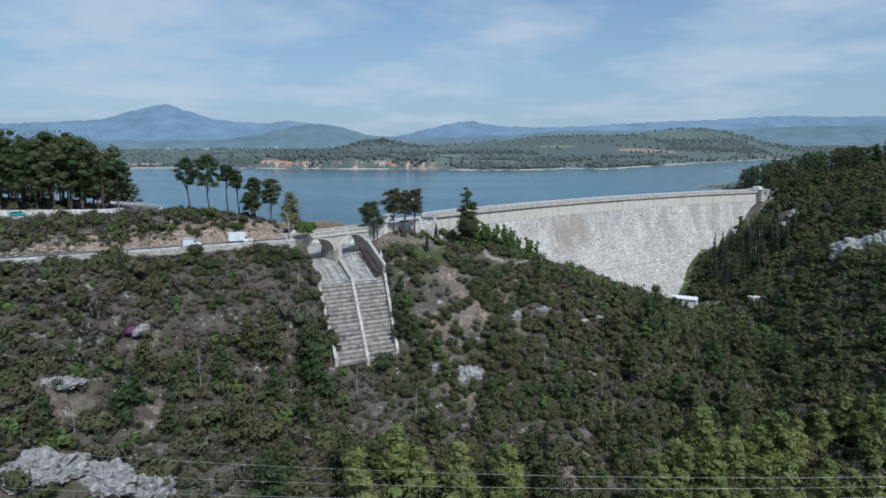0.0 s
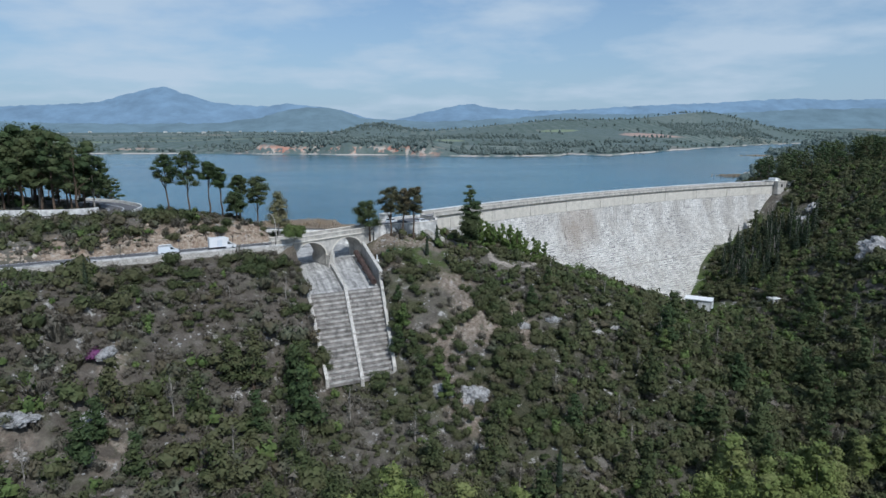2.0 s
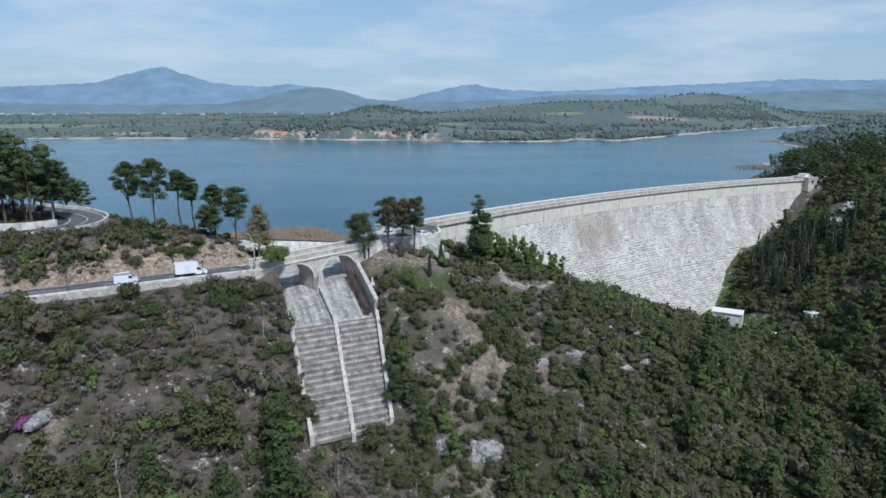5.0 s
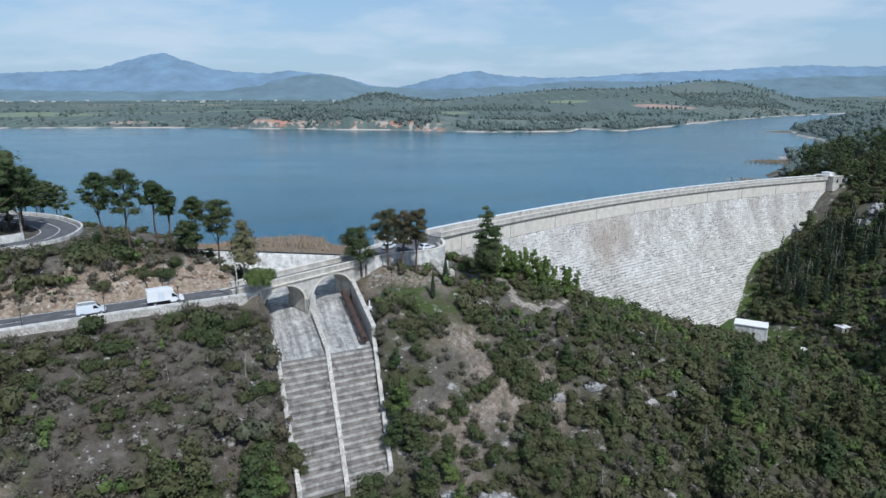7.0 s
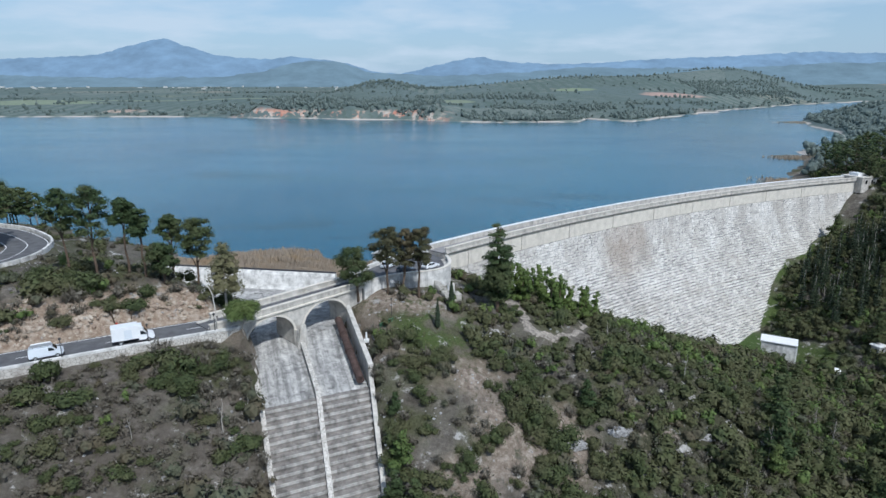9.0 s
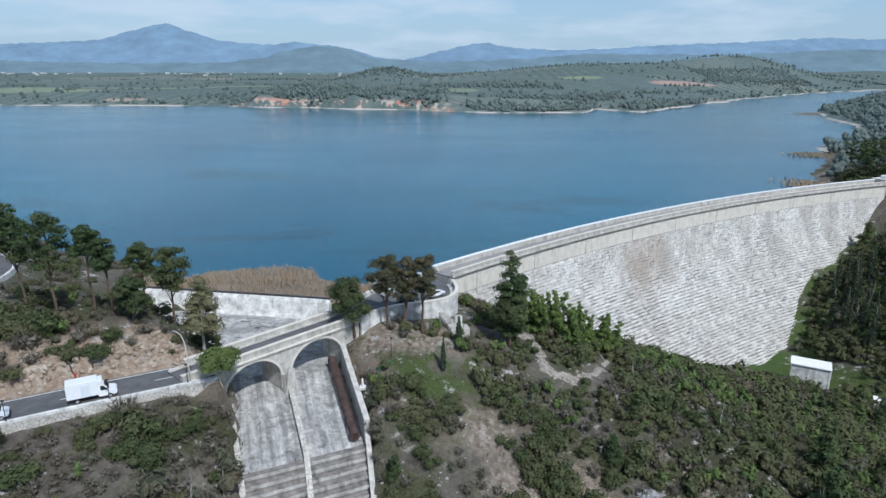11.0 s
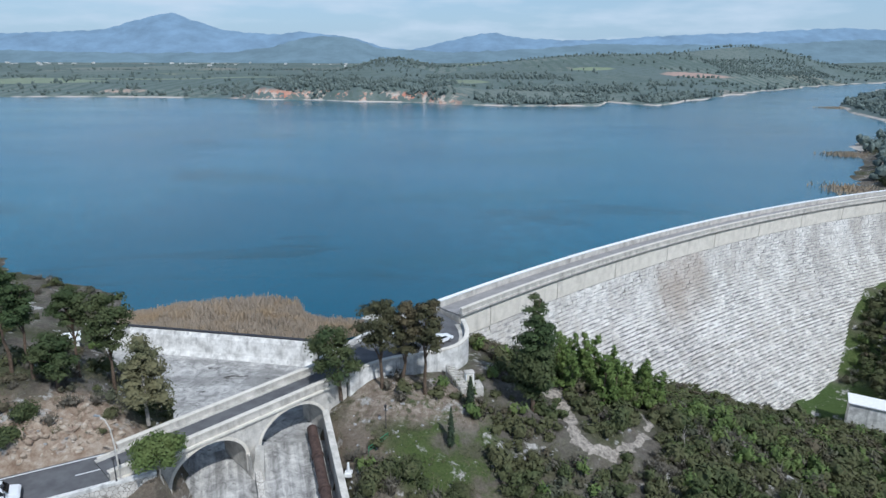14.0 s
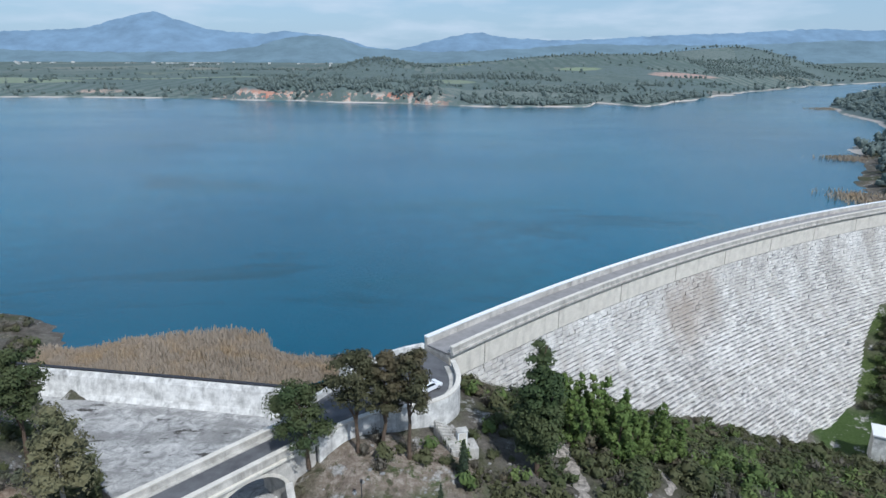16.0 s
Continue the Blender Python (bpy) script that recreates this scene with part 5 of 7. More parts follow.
def cover(x, y):
    """Share of the ground hidden by scrub, by place."""
    c = 0.66 + 0.0 * x
    c = np.where((x > -14) & (y < 166), 0.95, c)
    c = np.where(x > 10 + (y - 180) * 0.1, 1.15, c)
    c = np.where((x > 108) & (y > 225), 1.0, c)
    c = np.where((y < 150) & (x < -14), 1.06, c)
    c = np.where(y < 126, 1.1, c)
    c = np.where((y > 184) & (x < -14), 0.28, c)
    c = np.where((y > 205) & (x > -2), 0.98, c)
    c = np.where((x < -42) & (x > -78) & (y > 175), 0.32, c)
    bare = np.exp(-((x + 6) / 11) ** 2 - ((y - 190) / 7) ** 2) + 0.82 * np.exp(-((x - 10) / 11) ** 2 - ((y - 168.5) / 6) ** 2) + 0.8 * np.exp(-((x - 20) / 6) ** 2 - ((y - 173.5) / 2.5) ** 2) + 0.75 * np.exp(-((x - 5) / 6) ** 2 - ((y - 148) / 5) ** 2) + 0.5 * np.exp(-((x - 36) / 9) ** 2 - ((y - 177) / 2) ** 2)
    bare = bare + 0.6 * np.exp(-((x + 4) / 6) ** 2 - ((y - 168) / 6) ** 2) + 0.6 * np.exp(-((x - 4) / 6) ** 2 - ((y - 178.5) / 2.5) ** 2) + 0.9 * np.exp(-((x - 28) / 9) ** 2 - ((y - 126) / 4) ** 2)
    bare = bare + 0.8 * np.exp(-((x + 62) / 4) ** 2 - ((y - 118) / 9) ** 2) + 0.5 * np.exp(-((x + 50) / 14) ** 2 - ((y - 150) / 6) ** 2) + np.exp(-((x - 103) / 7) ** 2 - ((y - 251) / 7) ** 2)
    bare = bare + 0.9 * np.exp(-((x - 69) / 4) ** 2 - ((y - 213) / 2) ** 2) + 0.7 * np.exp(-((x - 46) / 6) ** 2 - ((y - 180) / 1.6) ** 2)
    return c * (1 - np.clip(bare, 0, 1) * 0.95)


def scatter():
    rng = np.random.RandomState(5)
    step = 2.2
    gx, gy = np.meshgrid(np.arange(-135, 250, step), np.arange(76, 372, step))
    x = (gx + rng.uniform(-1, 1, gx.shape)).ravel()
    y = (gy + rng.uniform(-1, 1, gy.shape)).ravel()
    clump = 0.5 + 0.50 * waves(x, y, 17, 51) + 0.45 * waves(x, y, 8, 52)
    cov = cover(x, y)
    inside = smoothstep(clump, 0.86 - cov * 0.85 - 0.10, 0.86 - cov * 0.85 + 0.10)
    keep = rng.uniform(0, 1, x.shape) < inside * 0.97 + (1 - inside) * 0.22 * cov
    keep &= ~blocked(x, y, 0.4)
    keep &= (np.abs(x) < 0.72 * y + 8) & (y > 87)
    # behind the crests nothing is ever seen
    keep &= ~((x < -45) & (y > 262)) & ~((x < -110) & (y > 250))
    x, y = x[keep], y[keep]
    z = height(x, y)
    return x, y, z, rng


def stuff_of(name, label, category, shapes, x, y, z, size, rng, material, tall=(0.8, 1.2)):
    vs, fs, o = [], [], 0
    for i in range(len(x)):
        v, f = shapes[rng.randint(len(shapes))]
        a = rng.uniform(0, 6.28)
        ca, sa = math.cos(a), math.sin(a)
        s = size[i]
        st = s * rng.uniform(*tall)
        w = np.stack([(v[:, 0] * ca - v[:, 1] * sa) * s + x[i], (v[:, 0] * sa + v[:, 1] * ca) * s + y[i], v[:, 2] * st + z[i] - 0.15 * s], 1)
        vs.append(w)
        fs.append(f + o)
        o += len(w)
    ob = raw(name, np.concatenate(vs), np.concatenate(fs), material)
    return tagged(ob, label, category, kind="stuff")


def build_scrub():
    x, y, z, rng = scatter()
    n = len(x)
    lush = smoothstep(x, -20, 30) * 0.55 + 0.25 + 0.35 * waves(x, y, 30, 61)
    roll = rng.uniform(0, 1, n)
    dry = (roll > 0.60 + 0.30 * np.clip(lush, 0, 1)) & (y < 262)
    young = (~dry) & (rng.uniform(0, 1, n) < 0.05 + 0.30 * smoothstep(y, 200, 214) * (x > 0) * (x < 60) + 0.12 * (x > 100) * (y > 220) + 0.34 * smoothstep(x, 15, 50) * (y > 165) * (y < 235) * (waves(x, y, 26, 66) > 0.1))
    ever = ~dry & ~young
    size = np.where(ever, rng.uniform(0.9, 2.1, n) * (1 + 0.4 * waves(x, y, 23, 71)), rng.uniform(0.8, 1.7, n))
    size = np.where((x > 105) | (y < 128) | ((x > 60) & (y < 190)), size * 1.3, size)
    size = np.where((x > 28) & (x < 100) & (y > 240), size * 0.8, size)
    size = np.where((x > 8) & (x < 62) & (y > 140) & (y < 235), size * 1.22, size)
    size = np.where((x > 62) & (x < 112) & (y > 200) & (y < 244), size * 1.55, size)
    size = np.where((x < -14) & (y < 184), size * rng.choice((0.7, 0.85, 1.1, 1.5), n), size)
    grey = ever & (rng.uniform(0, 1, n) < np.where(x < -14, 0.42, np.where(x < 60, 0.16, 0.16)) + 0.25 * waves(x, y, 12, 77))
    shapes = [bush_shape(100 + k, 112, 0.21) for k in range(10)]
    # the bushes on the slopes beside the spillway are things of their own
    stretch = ever & ~grey & (x > -72) & (x < 24) & (y > 140) & (y < 184)
    idx = rng.permutation(np.flatnonzero(stretch))[:260]
    own = np.zeros(n, bool)
    own[idx] = True
    full = [bush_shape(200 + k, 560, 0.12) for k in range(8)]
    models = []
    for k, (v, f) in enumerate(full):
        models.append(tagged(raw("bush", v, f, SCRUB), "dark evergreen bush on the stony slope", "bush", "hillside bushes"))
    used = set()
    for i in idx:
        k = rng.randint(len(models))
        s = size[i]
        m = pose(x[i], y[i], z[i] - 0.15 * s, 0, 0, rng.uniform(0, 360)) @ Matrix.Diagonal((s, s, s * rng.uniform(0.8, 1.15), 1))
        if k not in used:
            models[k].matrix_basis = m
            used.add(k)
        else:
            models[k].scale = (1, 1, 1)
            copy_thing(models[k], m)
    e = ever & grey & ~own
    stuff_of("grey_scrub", "grey-green and olive scrub among the darker bushes", "scrub", [bush_shape(150 + k, 110, 0.19) for k in range(5)], x[e], y[e], z[e], size[e] * 0.9, rng, GREYGREEN)
    e = ever & ~own & ~grey
    stuff_of("scrub", "dense dark evergreen scrub covering the slopes", "scrub", shapes, x[e], y[e], z[e], size[e], rng, SCRUB)
    tw = [twig_shape(300 + k) for k in range(6)]
    stuff_of("dry_brush", "grey-brown leafless brush between the evergreen bushes", "brush", tw, x[dry], y[dry], z[dry], size[dry], rng, DRY)
    stuff_of("young_pines", "bright green young pines and broom", "shrubs", [bush_shape(400 + k, 64, 0.27, 1.4) for k in range(5)], x[young], y[young], z[young], size[young] * 0.9, rng, BRIGHT)
    m = 1700
    gx, gy = rng.uniform(-92, -14, m), rng.uniform(112, 172, m)
    k = ~blocked(gx, gy, 0.3)
    gx, gy = gx[k], gy[k]
    stuff_of("thorn_brush", "low grey thorny brush covering the dry slope", "brush", [twig_shape(560 + j, 34) for j in range(5)], gx, gy, height(gx, gy), rng.uniform(0.6, 1.5, len(gx)), rng, DRY, (0.5, 0.9))
    # tufts of dry grass
    m = 8500
    gx, gy = rng.uniform(-95, 45, m), rng.uniform(112, 205, m)
    k = ~blocked(gx, gy)
    gx, gy = gx[k], gy[k]
    stuff_of("grass_tufts", "tufts of dry grey-green grass", "grass", [twig_shape(500 + j, 9) for j in range(4)], gx, gy, height(gx, gy), rng.uniform(0.25, 0.6, len(gx)), rng, TUFT)
    # loose stones
    m = 4200
    gx, gy = rng.uniform(-95, 60, m), rng.uniform(100, 205, m)
    k = ~blocked(gx, gy) & (waves(gx, gy, 15, 88) > -0.05) & ((gx < 12) | (waves(gx, gy, 9, 89) > 0.35))
    gx, gy = gx[k], gy[k]
    st = [(ICO_V * (1 + np.random.RandomState(j).uniform(-0.3, 0.3, (len(ICO_V), 1))) * (0.5, 0.4, 0.3), ICO_F) for j in range(5)]
    stuff_of("loose_stones", "pale limestone rubble scattered on the slope", "stones", st, gx, gy, height(gx, gy) + 0.05, rng.uniform(0.2, 0.85, len(gx)), rng, ROCK)


TUFT = make_foliage("dry_grass", (0.09, 0.085, 0.05), (0.19, 0.17, 0.11), (0.13, 0.14, 0.06))
build_scrub()
build_spillway()


FRESH = make_foliage("fresh_needles", (0.060, 0.095, 0.026), (0.12, 0.17, 0.048), (0.11, 0.15, 0.042))


def build_trees():
    # stone pines on the terrace
    for k, (x, y, z, h, w, lean) in enumerate(((-21.2, 195.6, 13.2, 10.6, 4.3, -0.10), (-15.4, 197.2, 12.9, 15.0, 3.7, -0.01), (-12.0, 197.6, 13.0, 14.2, 2.6, 0.01), (-8.9, 197.2, 12.8, 15.2, 3.0, 0.02))):
        (cv, cf), bl = umbrella(20 + k, h, w, h * (0.48 if k else 0.6), 0.5, lean, 6000, 22)
        p = plant("pine_tree", "bare-trunked pine with a brownish green crown by the terrace" if k else "leaning pine with a full dark green crown by the bridge", "tree", trunk_bm(h * 0.86, 0.30, bl, k, lean, 6), BARK, (cv, cf), BROWNPINE if k else PINE, "terrace pines")
        p.matrix_basis = pose(x, y, z - 0.3)
    # the tall conifer before the dam
    (cv, cf), bl = conifer(31, 19.2, 3.5, 18, 10000)
    p = plant("tall_conifer", "tall dark green conifer with tiered boughs before the dam", "tree", trunk_bm(18.7, 0.38, bl, 3, 0, 14), BARK, (cv, cf), PINE)
    p.matrix_basis = pose(7.6, 199.8, ground_z(7.6, 199.8) - 0.2)
    # small umbrella pine by the bridge
    (cv, cf), bl = umbrella(41, 9.6, 3.3, 2.3, 0.7, 0.03, 5500, 26)
    p = plant("umbrella_pine", "small umbrella pine with a rounded bright green crown by the bridge", "tree", trunk_bm(8.0, 0.18, bl, 5, 0.03, 8), PALEBARK, (cv, cf), BRIGHT)
    p.matrix_basis = pose(-37.9, 173.6, 10.4)
    # eucalyptus above the road cut
    (cv, cf), bl = tree_shape(51, 12.6, 4.6, 0.24, 3000, 0.24, 30, 0.0, 0.75)
    p = plant("eucalyptus", "sparse olive-brown eucalyptus beside the spillway basin", "tree", trunk_bm(10.5, 0.26, bl, 7, 0.04, 9), PALEBARK, (cv, cf), OLIVE)
    p.matrix_basis = pose(-44.2, 184.0, 15.5)
    # pines on the shoulder above the road: place, height of the top, half width, share of the height in leaf
    spots = ((-73.5, 185.1, 37.3, 3.6, 0.42), (-67.0, 183.0, 38.1, 4.0, 0.48), (-62.9, 186.3, 35.3, 2.7, 0.30), (-59.2, 185.1, 33.8, 2.5, 0.36), (-56.0, 189.6, 31.6, 2.6, 0.34), (-51.1, 189.3, 31.0, 3.7, 0.46), (-55.0, 183.5, 27.4, 3.3, 0.6))
    for k, (x, y, top, w, deep) in enumerate(spots):
        foot = ground_z(x, y) - 0.3
        h = top - foot
        lean = 0.03 * ((k % 3) - 1)
        (cv, cf), bl = umbrella(60 + k, h, w, h * deep, 0.5, lean, 5200, 24)
        p = plant("stone_pine", "stone pine with a dense dark crown above the lake", "tree", trunk_bm(h * 0.85, 0.27, bl, 11 + k, lean, 8), BARK, (cv, cf), PINE, "shoulder pines")
        p.matrix_basis = pose(x, y, foot)
    # pine wood inside the bend
    rng = random.Random(4)
    wood = [(-104.5, 206, None, 1.2), (-108, 200.5, None, 1.15), (-107.5, 211, None, 1.15), (-112.5, 206, None, 1.3), (-117.5, 201, None, 1.35), (-117.5, 210.5, None, 1.3), (-122, 205.5, None, 1.4), (-125.5, 199, None, 1.35), (-126, 211, None, 1.3)]
    for _ in range(2200):
        x, y = rng.uniform(-215, -101), rng.uniform(190, 256)
        if len(wood) < 150 and all((x - q[0]) ** 2 + (y - q[1]) ** 2 > 14 for q in wood):
            g, _z = line_gap(np.array([x]), np.array([y]), UPPER[::3])
            if g[0] > 7.0 and ground_z(x, y) > WATER_Z + 1 and (y < 217 or x < -119):
                wood.append((x, y, None, rng.uniform(0.72, 0.92) if y > 217 else rng.uniform(1.05, 1.4)))
    for k in range(4):
        h = 16.0
        (cv, cf), bl = umbrella(80 + k, h, 6.2, 9.5, 0.26, 0.03 * (k - 1), 1500, 24)
        p = plant("forest_pine", "tall pine of the dark wood above the road bend", "tree", trunk_bm(h * 0.86, 0.28, bl, 21 + k, 0.03 * (k - 1), 6), BARK if k else PALEBARK, (cv, cf), PINE, "pine wood")
        put(p, wood[k::4], (1.05, 1.4), seed=30 + k)
    # cypresses
    for k, (x, y, h, w) in enumerate(((-4.9, 188.6, 6.4, 0.62), (-2.2, 195.0, 6.0, 0.85), (22, 130, 9, 0.9), (-71.5, 139.5, 6, 0.55), (178, 372, 13, 1.2))):
        rg = np.random.RandomState(90 + k)
        blobs = [(0, 0, h * (0.1 + 0.85 * t), w * (1 - 0.75 * t ** 2) , w * (1 - 0.75 * t ** 2), h * 0.10) for t in np.linspace(0.05, 1, 9)]
        cr = join_tris(leaf_sprays(rg, blobs, 420, 0.22), cores(rg, blobs, 0.85))
        p = plant("cypress", "slender dark green cypress on the slope", "tree", trunk_bm(h * 0.8, 0.12, (), k), BARK, cr, CYPR)
        p.matrix_basis = pose(x, y, ground_z(x, y) - 0.1)
    # dark spruce-like stand under the right abutment
    st = []
    for _ in range(1500):
        x, y = rng.uniform(118, 160), rng.uniform(258, 308)
        if len(st) < 62 and 0.65 * x + 200 < y + 22 < 0.65 * x + 236 and all((x - q[0]) ** 2 + (y - q[1]) ** 2 > 6.5 for q in st) and not blocked(np.array([x]), np.array([y]))[0]:
            st.append((x, y))
    for k in range(3):
        h = 13.0
        rg = np.random.RandomState(120 + k)
        blobs = [(rg.uniform(-0.2, 0.2), rg.uniform(-0.2, 0.2), h * (0.22 + 0.74 * t), 1.55 * (1.02 - t), 1.55 * (1.02 - t), 0.5) for t in np.linspace(0, 1, 12)]
        cr = join_tris(leaf_sprays(rg, blobs, 520, 0.30, -0.2), cores(rg, blobs, 0.6))
        p = plant("spruce", "narrow dark half-bare conifer below the dam's abutment", "tree", trunk_bm(h * 0.97, 0.17, (), k), PALEBARK, cr, CYPR, "dark conifers")
        put(p, st[k::3], (0.8, 1.2), seed=50 + k)
    # valley trees: pines, pale green broadleaves and bare trees along the stream
    def spread(n, x0, x1, y0, y1, gap, test, seed):
        r2 = random.Random(seed)
        out = []
        for _ in range(n * 30):
            x, y = r2.uniform(x0, x1), r2.uniform(y0, y1)
            if len(out) < n and test(x, y) and all((x - q[0]) ** 2 + (y - q[1]) ** 2 > gap * gap for q in out) and not blocked(np.array([x]), np.array([y]), 1.0)[0]:
                out.append((x, y))
        return out
    valley = spread(225, -70, 175, 92, 215, 3.7, lambda x, y: ground_z(x, y) < (-13 if x > -15 else -4) and y < 128 + max(0, x) * 0.75 + 16 and math.hypot((x - 28) / 9, (y - 124) / 5) > 1, 70)
    right = spread(52, 110, 235, 170, 345, 4.5, lambda x, y: x > 118 + abs(y - 250) * 0.1 and ground_z(x, y) > -22 and math.hypot((x - 150) / 12, (y - 228) / 14) > 1, 71)
    crest = spread(60, 168, 250, 330, 420, 4.2, lambda x, y: ground_z(x, y) > 13.5, 72)
    pines = [s for i, s in enumerate(valley) if i % 5 < 3] + right
    pale = [s for i, s in enumerate(valley) if (48 < s[0] < 104 and s[1] < 118 + 0.3 * s[0] and i % 5 < 4) or (-16 < s[0] < 20 and s[1] < 114 and i % 5 < 3)]
    pale += [(-9, 115), (3, 114.5), (12, 112), (57, 128), (64, 133), (73, 136), (81, 139), (88, 141.5), (95, 144), (43, 121), (50, 124)]
    bare = [s for i, s in enumerate(valley) if i % 5 == 4 and s not in pale]
    pale_set = set(pale)
    pines = [s for s in pines if s not in pale_set]
    for k in range(4):
        (cv, cf), bl = tree_shape(140 + k, 9.0, 3.2, 0.12, 900, 0.33, 20, 0.1, 0.75)
        p = plant("aleppo_pine", "bushy green pine in the valley wood", "tree", trunk_bm(8.2, 0.2, bl, 31 + k, 0.02 * k, 6), BARK, (cv, cf), PINE if k % 2 else SCRUB, "valley wood")
        put(p, pines[k::4], (0.85, 1.5), seed=80 + k)
    for k in range(3):
        (cv, cf), bl = tree_shape(160 + k, 10.5, 3.7, 0.14, 1700, 0.26, 30, 0.0, 0.85)
        p = plant("broadleaf_tree", "broadleaf tree in fresh yellow-green spring leaf", "tree", trunk_bm(9, 0.17, bl, 41 + k, 0, 8), PALEBARK, (cv, cf), LIGHTGREEN, "stream trees")
        put(p, pale[k::3], (1.05, 1.55), seed=90 + k)
    for k in range(2):
        (cv, cf), bl = tree_shape(170 + k, 8.5, 2.2, 0.3, 150, 0.22, 12, 0.0, 1.0)
        q = leaf_sprays(np.random.RandomState(k), bl, 260, 0.2)
        p = plant("bare_tree", "leafless brown tree with fine twigs", "tree", trunk_bm(7.5, 0.14, bl, 45 + k, 0.03, 12), PALEBARK, join_tris(q), DRY, "bare trees")
        put(p, bare[k::2], (0.7, 1.1), seed=95 + k)
    for k in range(3):
        (cv, cf), bl = umbrella(180 + k, 12.0, 4.2, 8.5, 0.4, 0.0, 1100, 20)
        p = plant("abutment_pine", "dark pine on the hill behind the dam's end", "tree", trunk_bm(9.4, 0.24, bl, 51 + k, 0, 6), BARK, (cv, cf), PINE, "abutment pines")
        put(p, crest[k::3], (0.75, 1.15), seed=99 + k)
    # pines on the spur between spillway and dam
    spur = [(-9.8, 160, None, 0.95), (-7.5, 155, None, 0.8), (-5.5, 149.5, None, 1.0), (0.5, 147, None, 0.9), (28, 186, None, 0.75), (-27, 150, None, 0.8), (-29, 144, None, 0.9), (-11.5, 168, None, 0.55), (90, 237, None, 0.6), (94.5, 233, None, 0.7), (99.5, 236, None, 0.62), (104, 232, None, 0.75), (86, 231, None, 0.6), (108.5, 235.5, None, 0.6), (97, 241, None, 0.5), (74, 214, None, 0.75), (82, 222, None, 0.8), (88, 226, None, 0.7), (94, 226, None, 0.85), (101, 229, None, 0.75), (22.5, 178.6, None, 0.75), (57, 175, None, 0.9), (82, 200, None, 0.9), (-10.8, 156, None, 0.9), (-1.5, 152, None, 0.75), (-27.6, 151, None, 0.7)]
    for k in range(3):
        (cv, cf), bl = tree_shape(190 + k, 8.5, 2.5, 0.2, 1500, 0.28, 20, 0.1, 0.7)
        p = plant("slope_pine", "green pine on the slope beside the spillway", "tree", trunk_bm(7.6, 0.19, bl, 61 + k, 0.02, 8), BARK, (cv, cf), (BRIGHT, PINE, PINE)[k], "slope pines")
        put(p, spur[k::3], seed=110 + k)
    # light green thicket of young pines left of the dam
    thick = spread(34, 9, 34, 203, 222, 1.7, lambda x, y: y > 204 + abs(x - 16) * 0.25, 73)
    for k in range(2):
        (cv, cf), bl = tree_shape(210 + k, 7.0, 1.35, 0.1, 700, 0.26, 12, 0.0, 1.3)
        p = plant("young_pine", "bright green young pine in a thicket by the dam", "tree", trunk_bm(6, 0.1, bl, 71 + k, 0, 3), BARK, (cv, cf), FRESH, "young pine thicket")
        put(p, thick[k::2], (1.1, 1.5), seed=120 + k)
    # bleached dead trees among the living ones
    snag = trunk_bm(8.5, 0.16, [(0.9, 0.3, 6.4), (-0.7, 0.5, 7.0), (0.2, -0.9, 5.6), (-0.4, -0.6, 7.6)], 83, 0.05, 4)
    p = tagged(part("dead_tree", snag, PALEBARK), "bleached bare trunk of a dead tree among the scrub", "tree", "dead trees")
    put(p, [(124, 279, None, 1.3), (131, 284, None, 1.1), (118, 263, None, 0.9), (139, 281, None, 1.2), (45, 191, None, 0.7), (57, 178, None, 0.9), (66, 182, None, 1.0), (31, 199, None, 0.6), (-33.5, 160, None, 0.6), (-36, 156, None, 0.7), (-47, 151, None, 0.45), (-30, 147, None, 0.6)], seed=131)
    v, f = bush_shape(601, 140, 0.22)
    b = tagged(raw("blossoming_shrub", v, f, PURPLE), "purple flowering shrub on the stony slope", "bush")
    b.matrix_basis = pose(-64.5, 126.5, ground_z(-64.5, 126.5)) @ Matrix.Diagonal((1.5, 1.5, 1.5, 1))
    # bigger evergreen bushes above the road cut
    v, f = bush_shape(611, 900, 0.12)
    b = tagged(raw("large_bush", v, f, SCRUB), "large dark evergreen bush above the road cut", "bush", "bushes over the road")
    put(b, [(x, y, None, s) for x, y, s in ((-61, 175.6, 2.6), (-66, 178, 3.0), (-69.5, 176, 2.6), (-55.4, 177.8, 1.7), (-64, 194, 1.4), (-75, 178, 2.6), (-82, 176, 2.4), (-88, 173, 2.2), (-96, 168, 2.0), (-78, 184, 2.2), (-104, 164, 2.4), (-46.6, 187.8, 1.6), (-72, 182, 2.2))], sink=0.3)


build_trees()


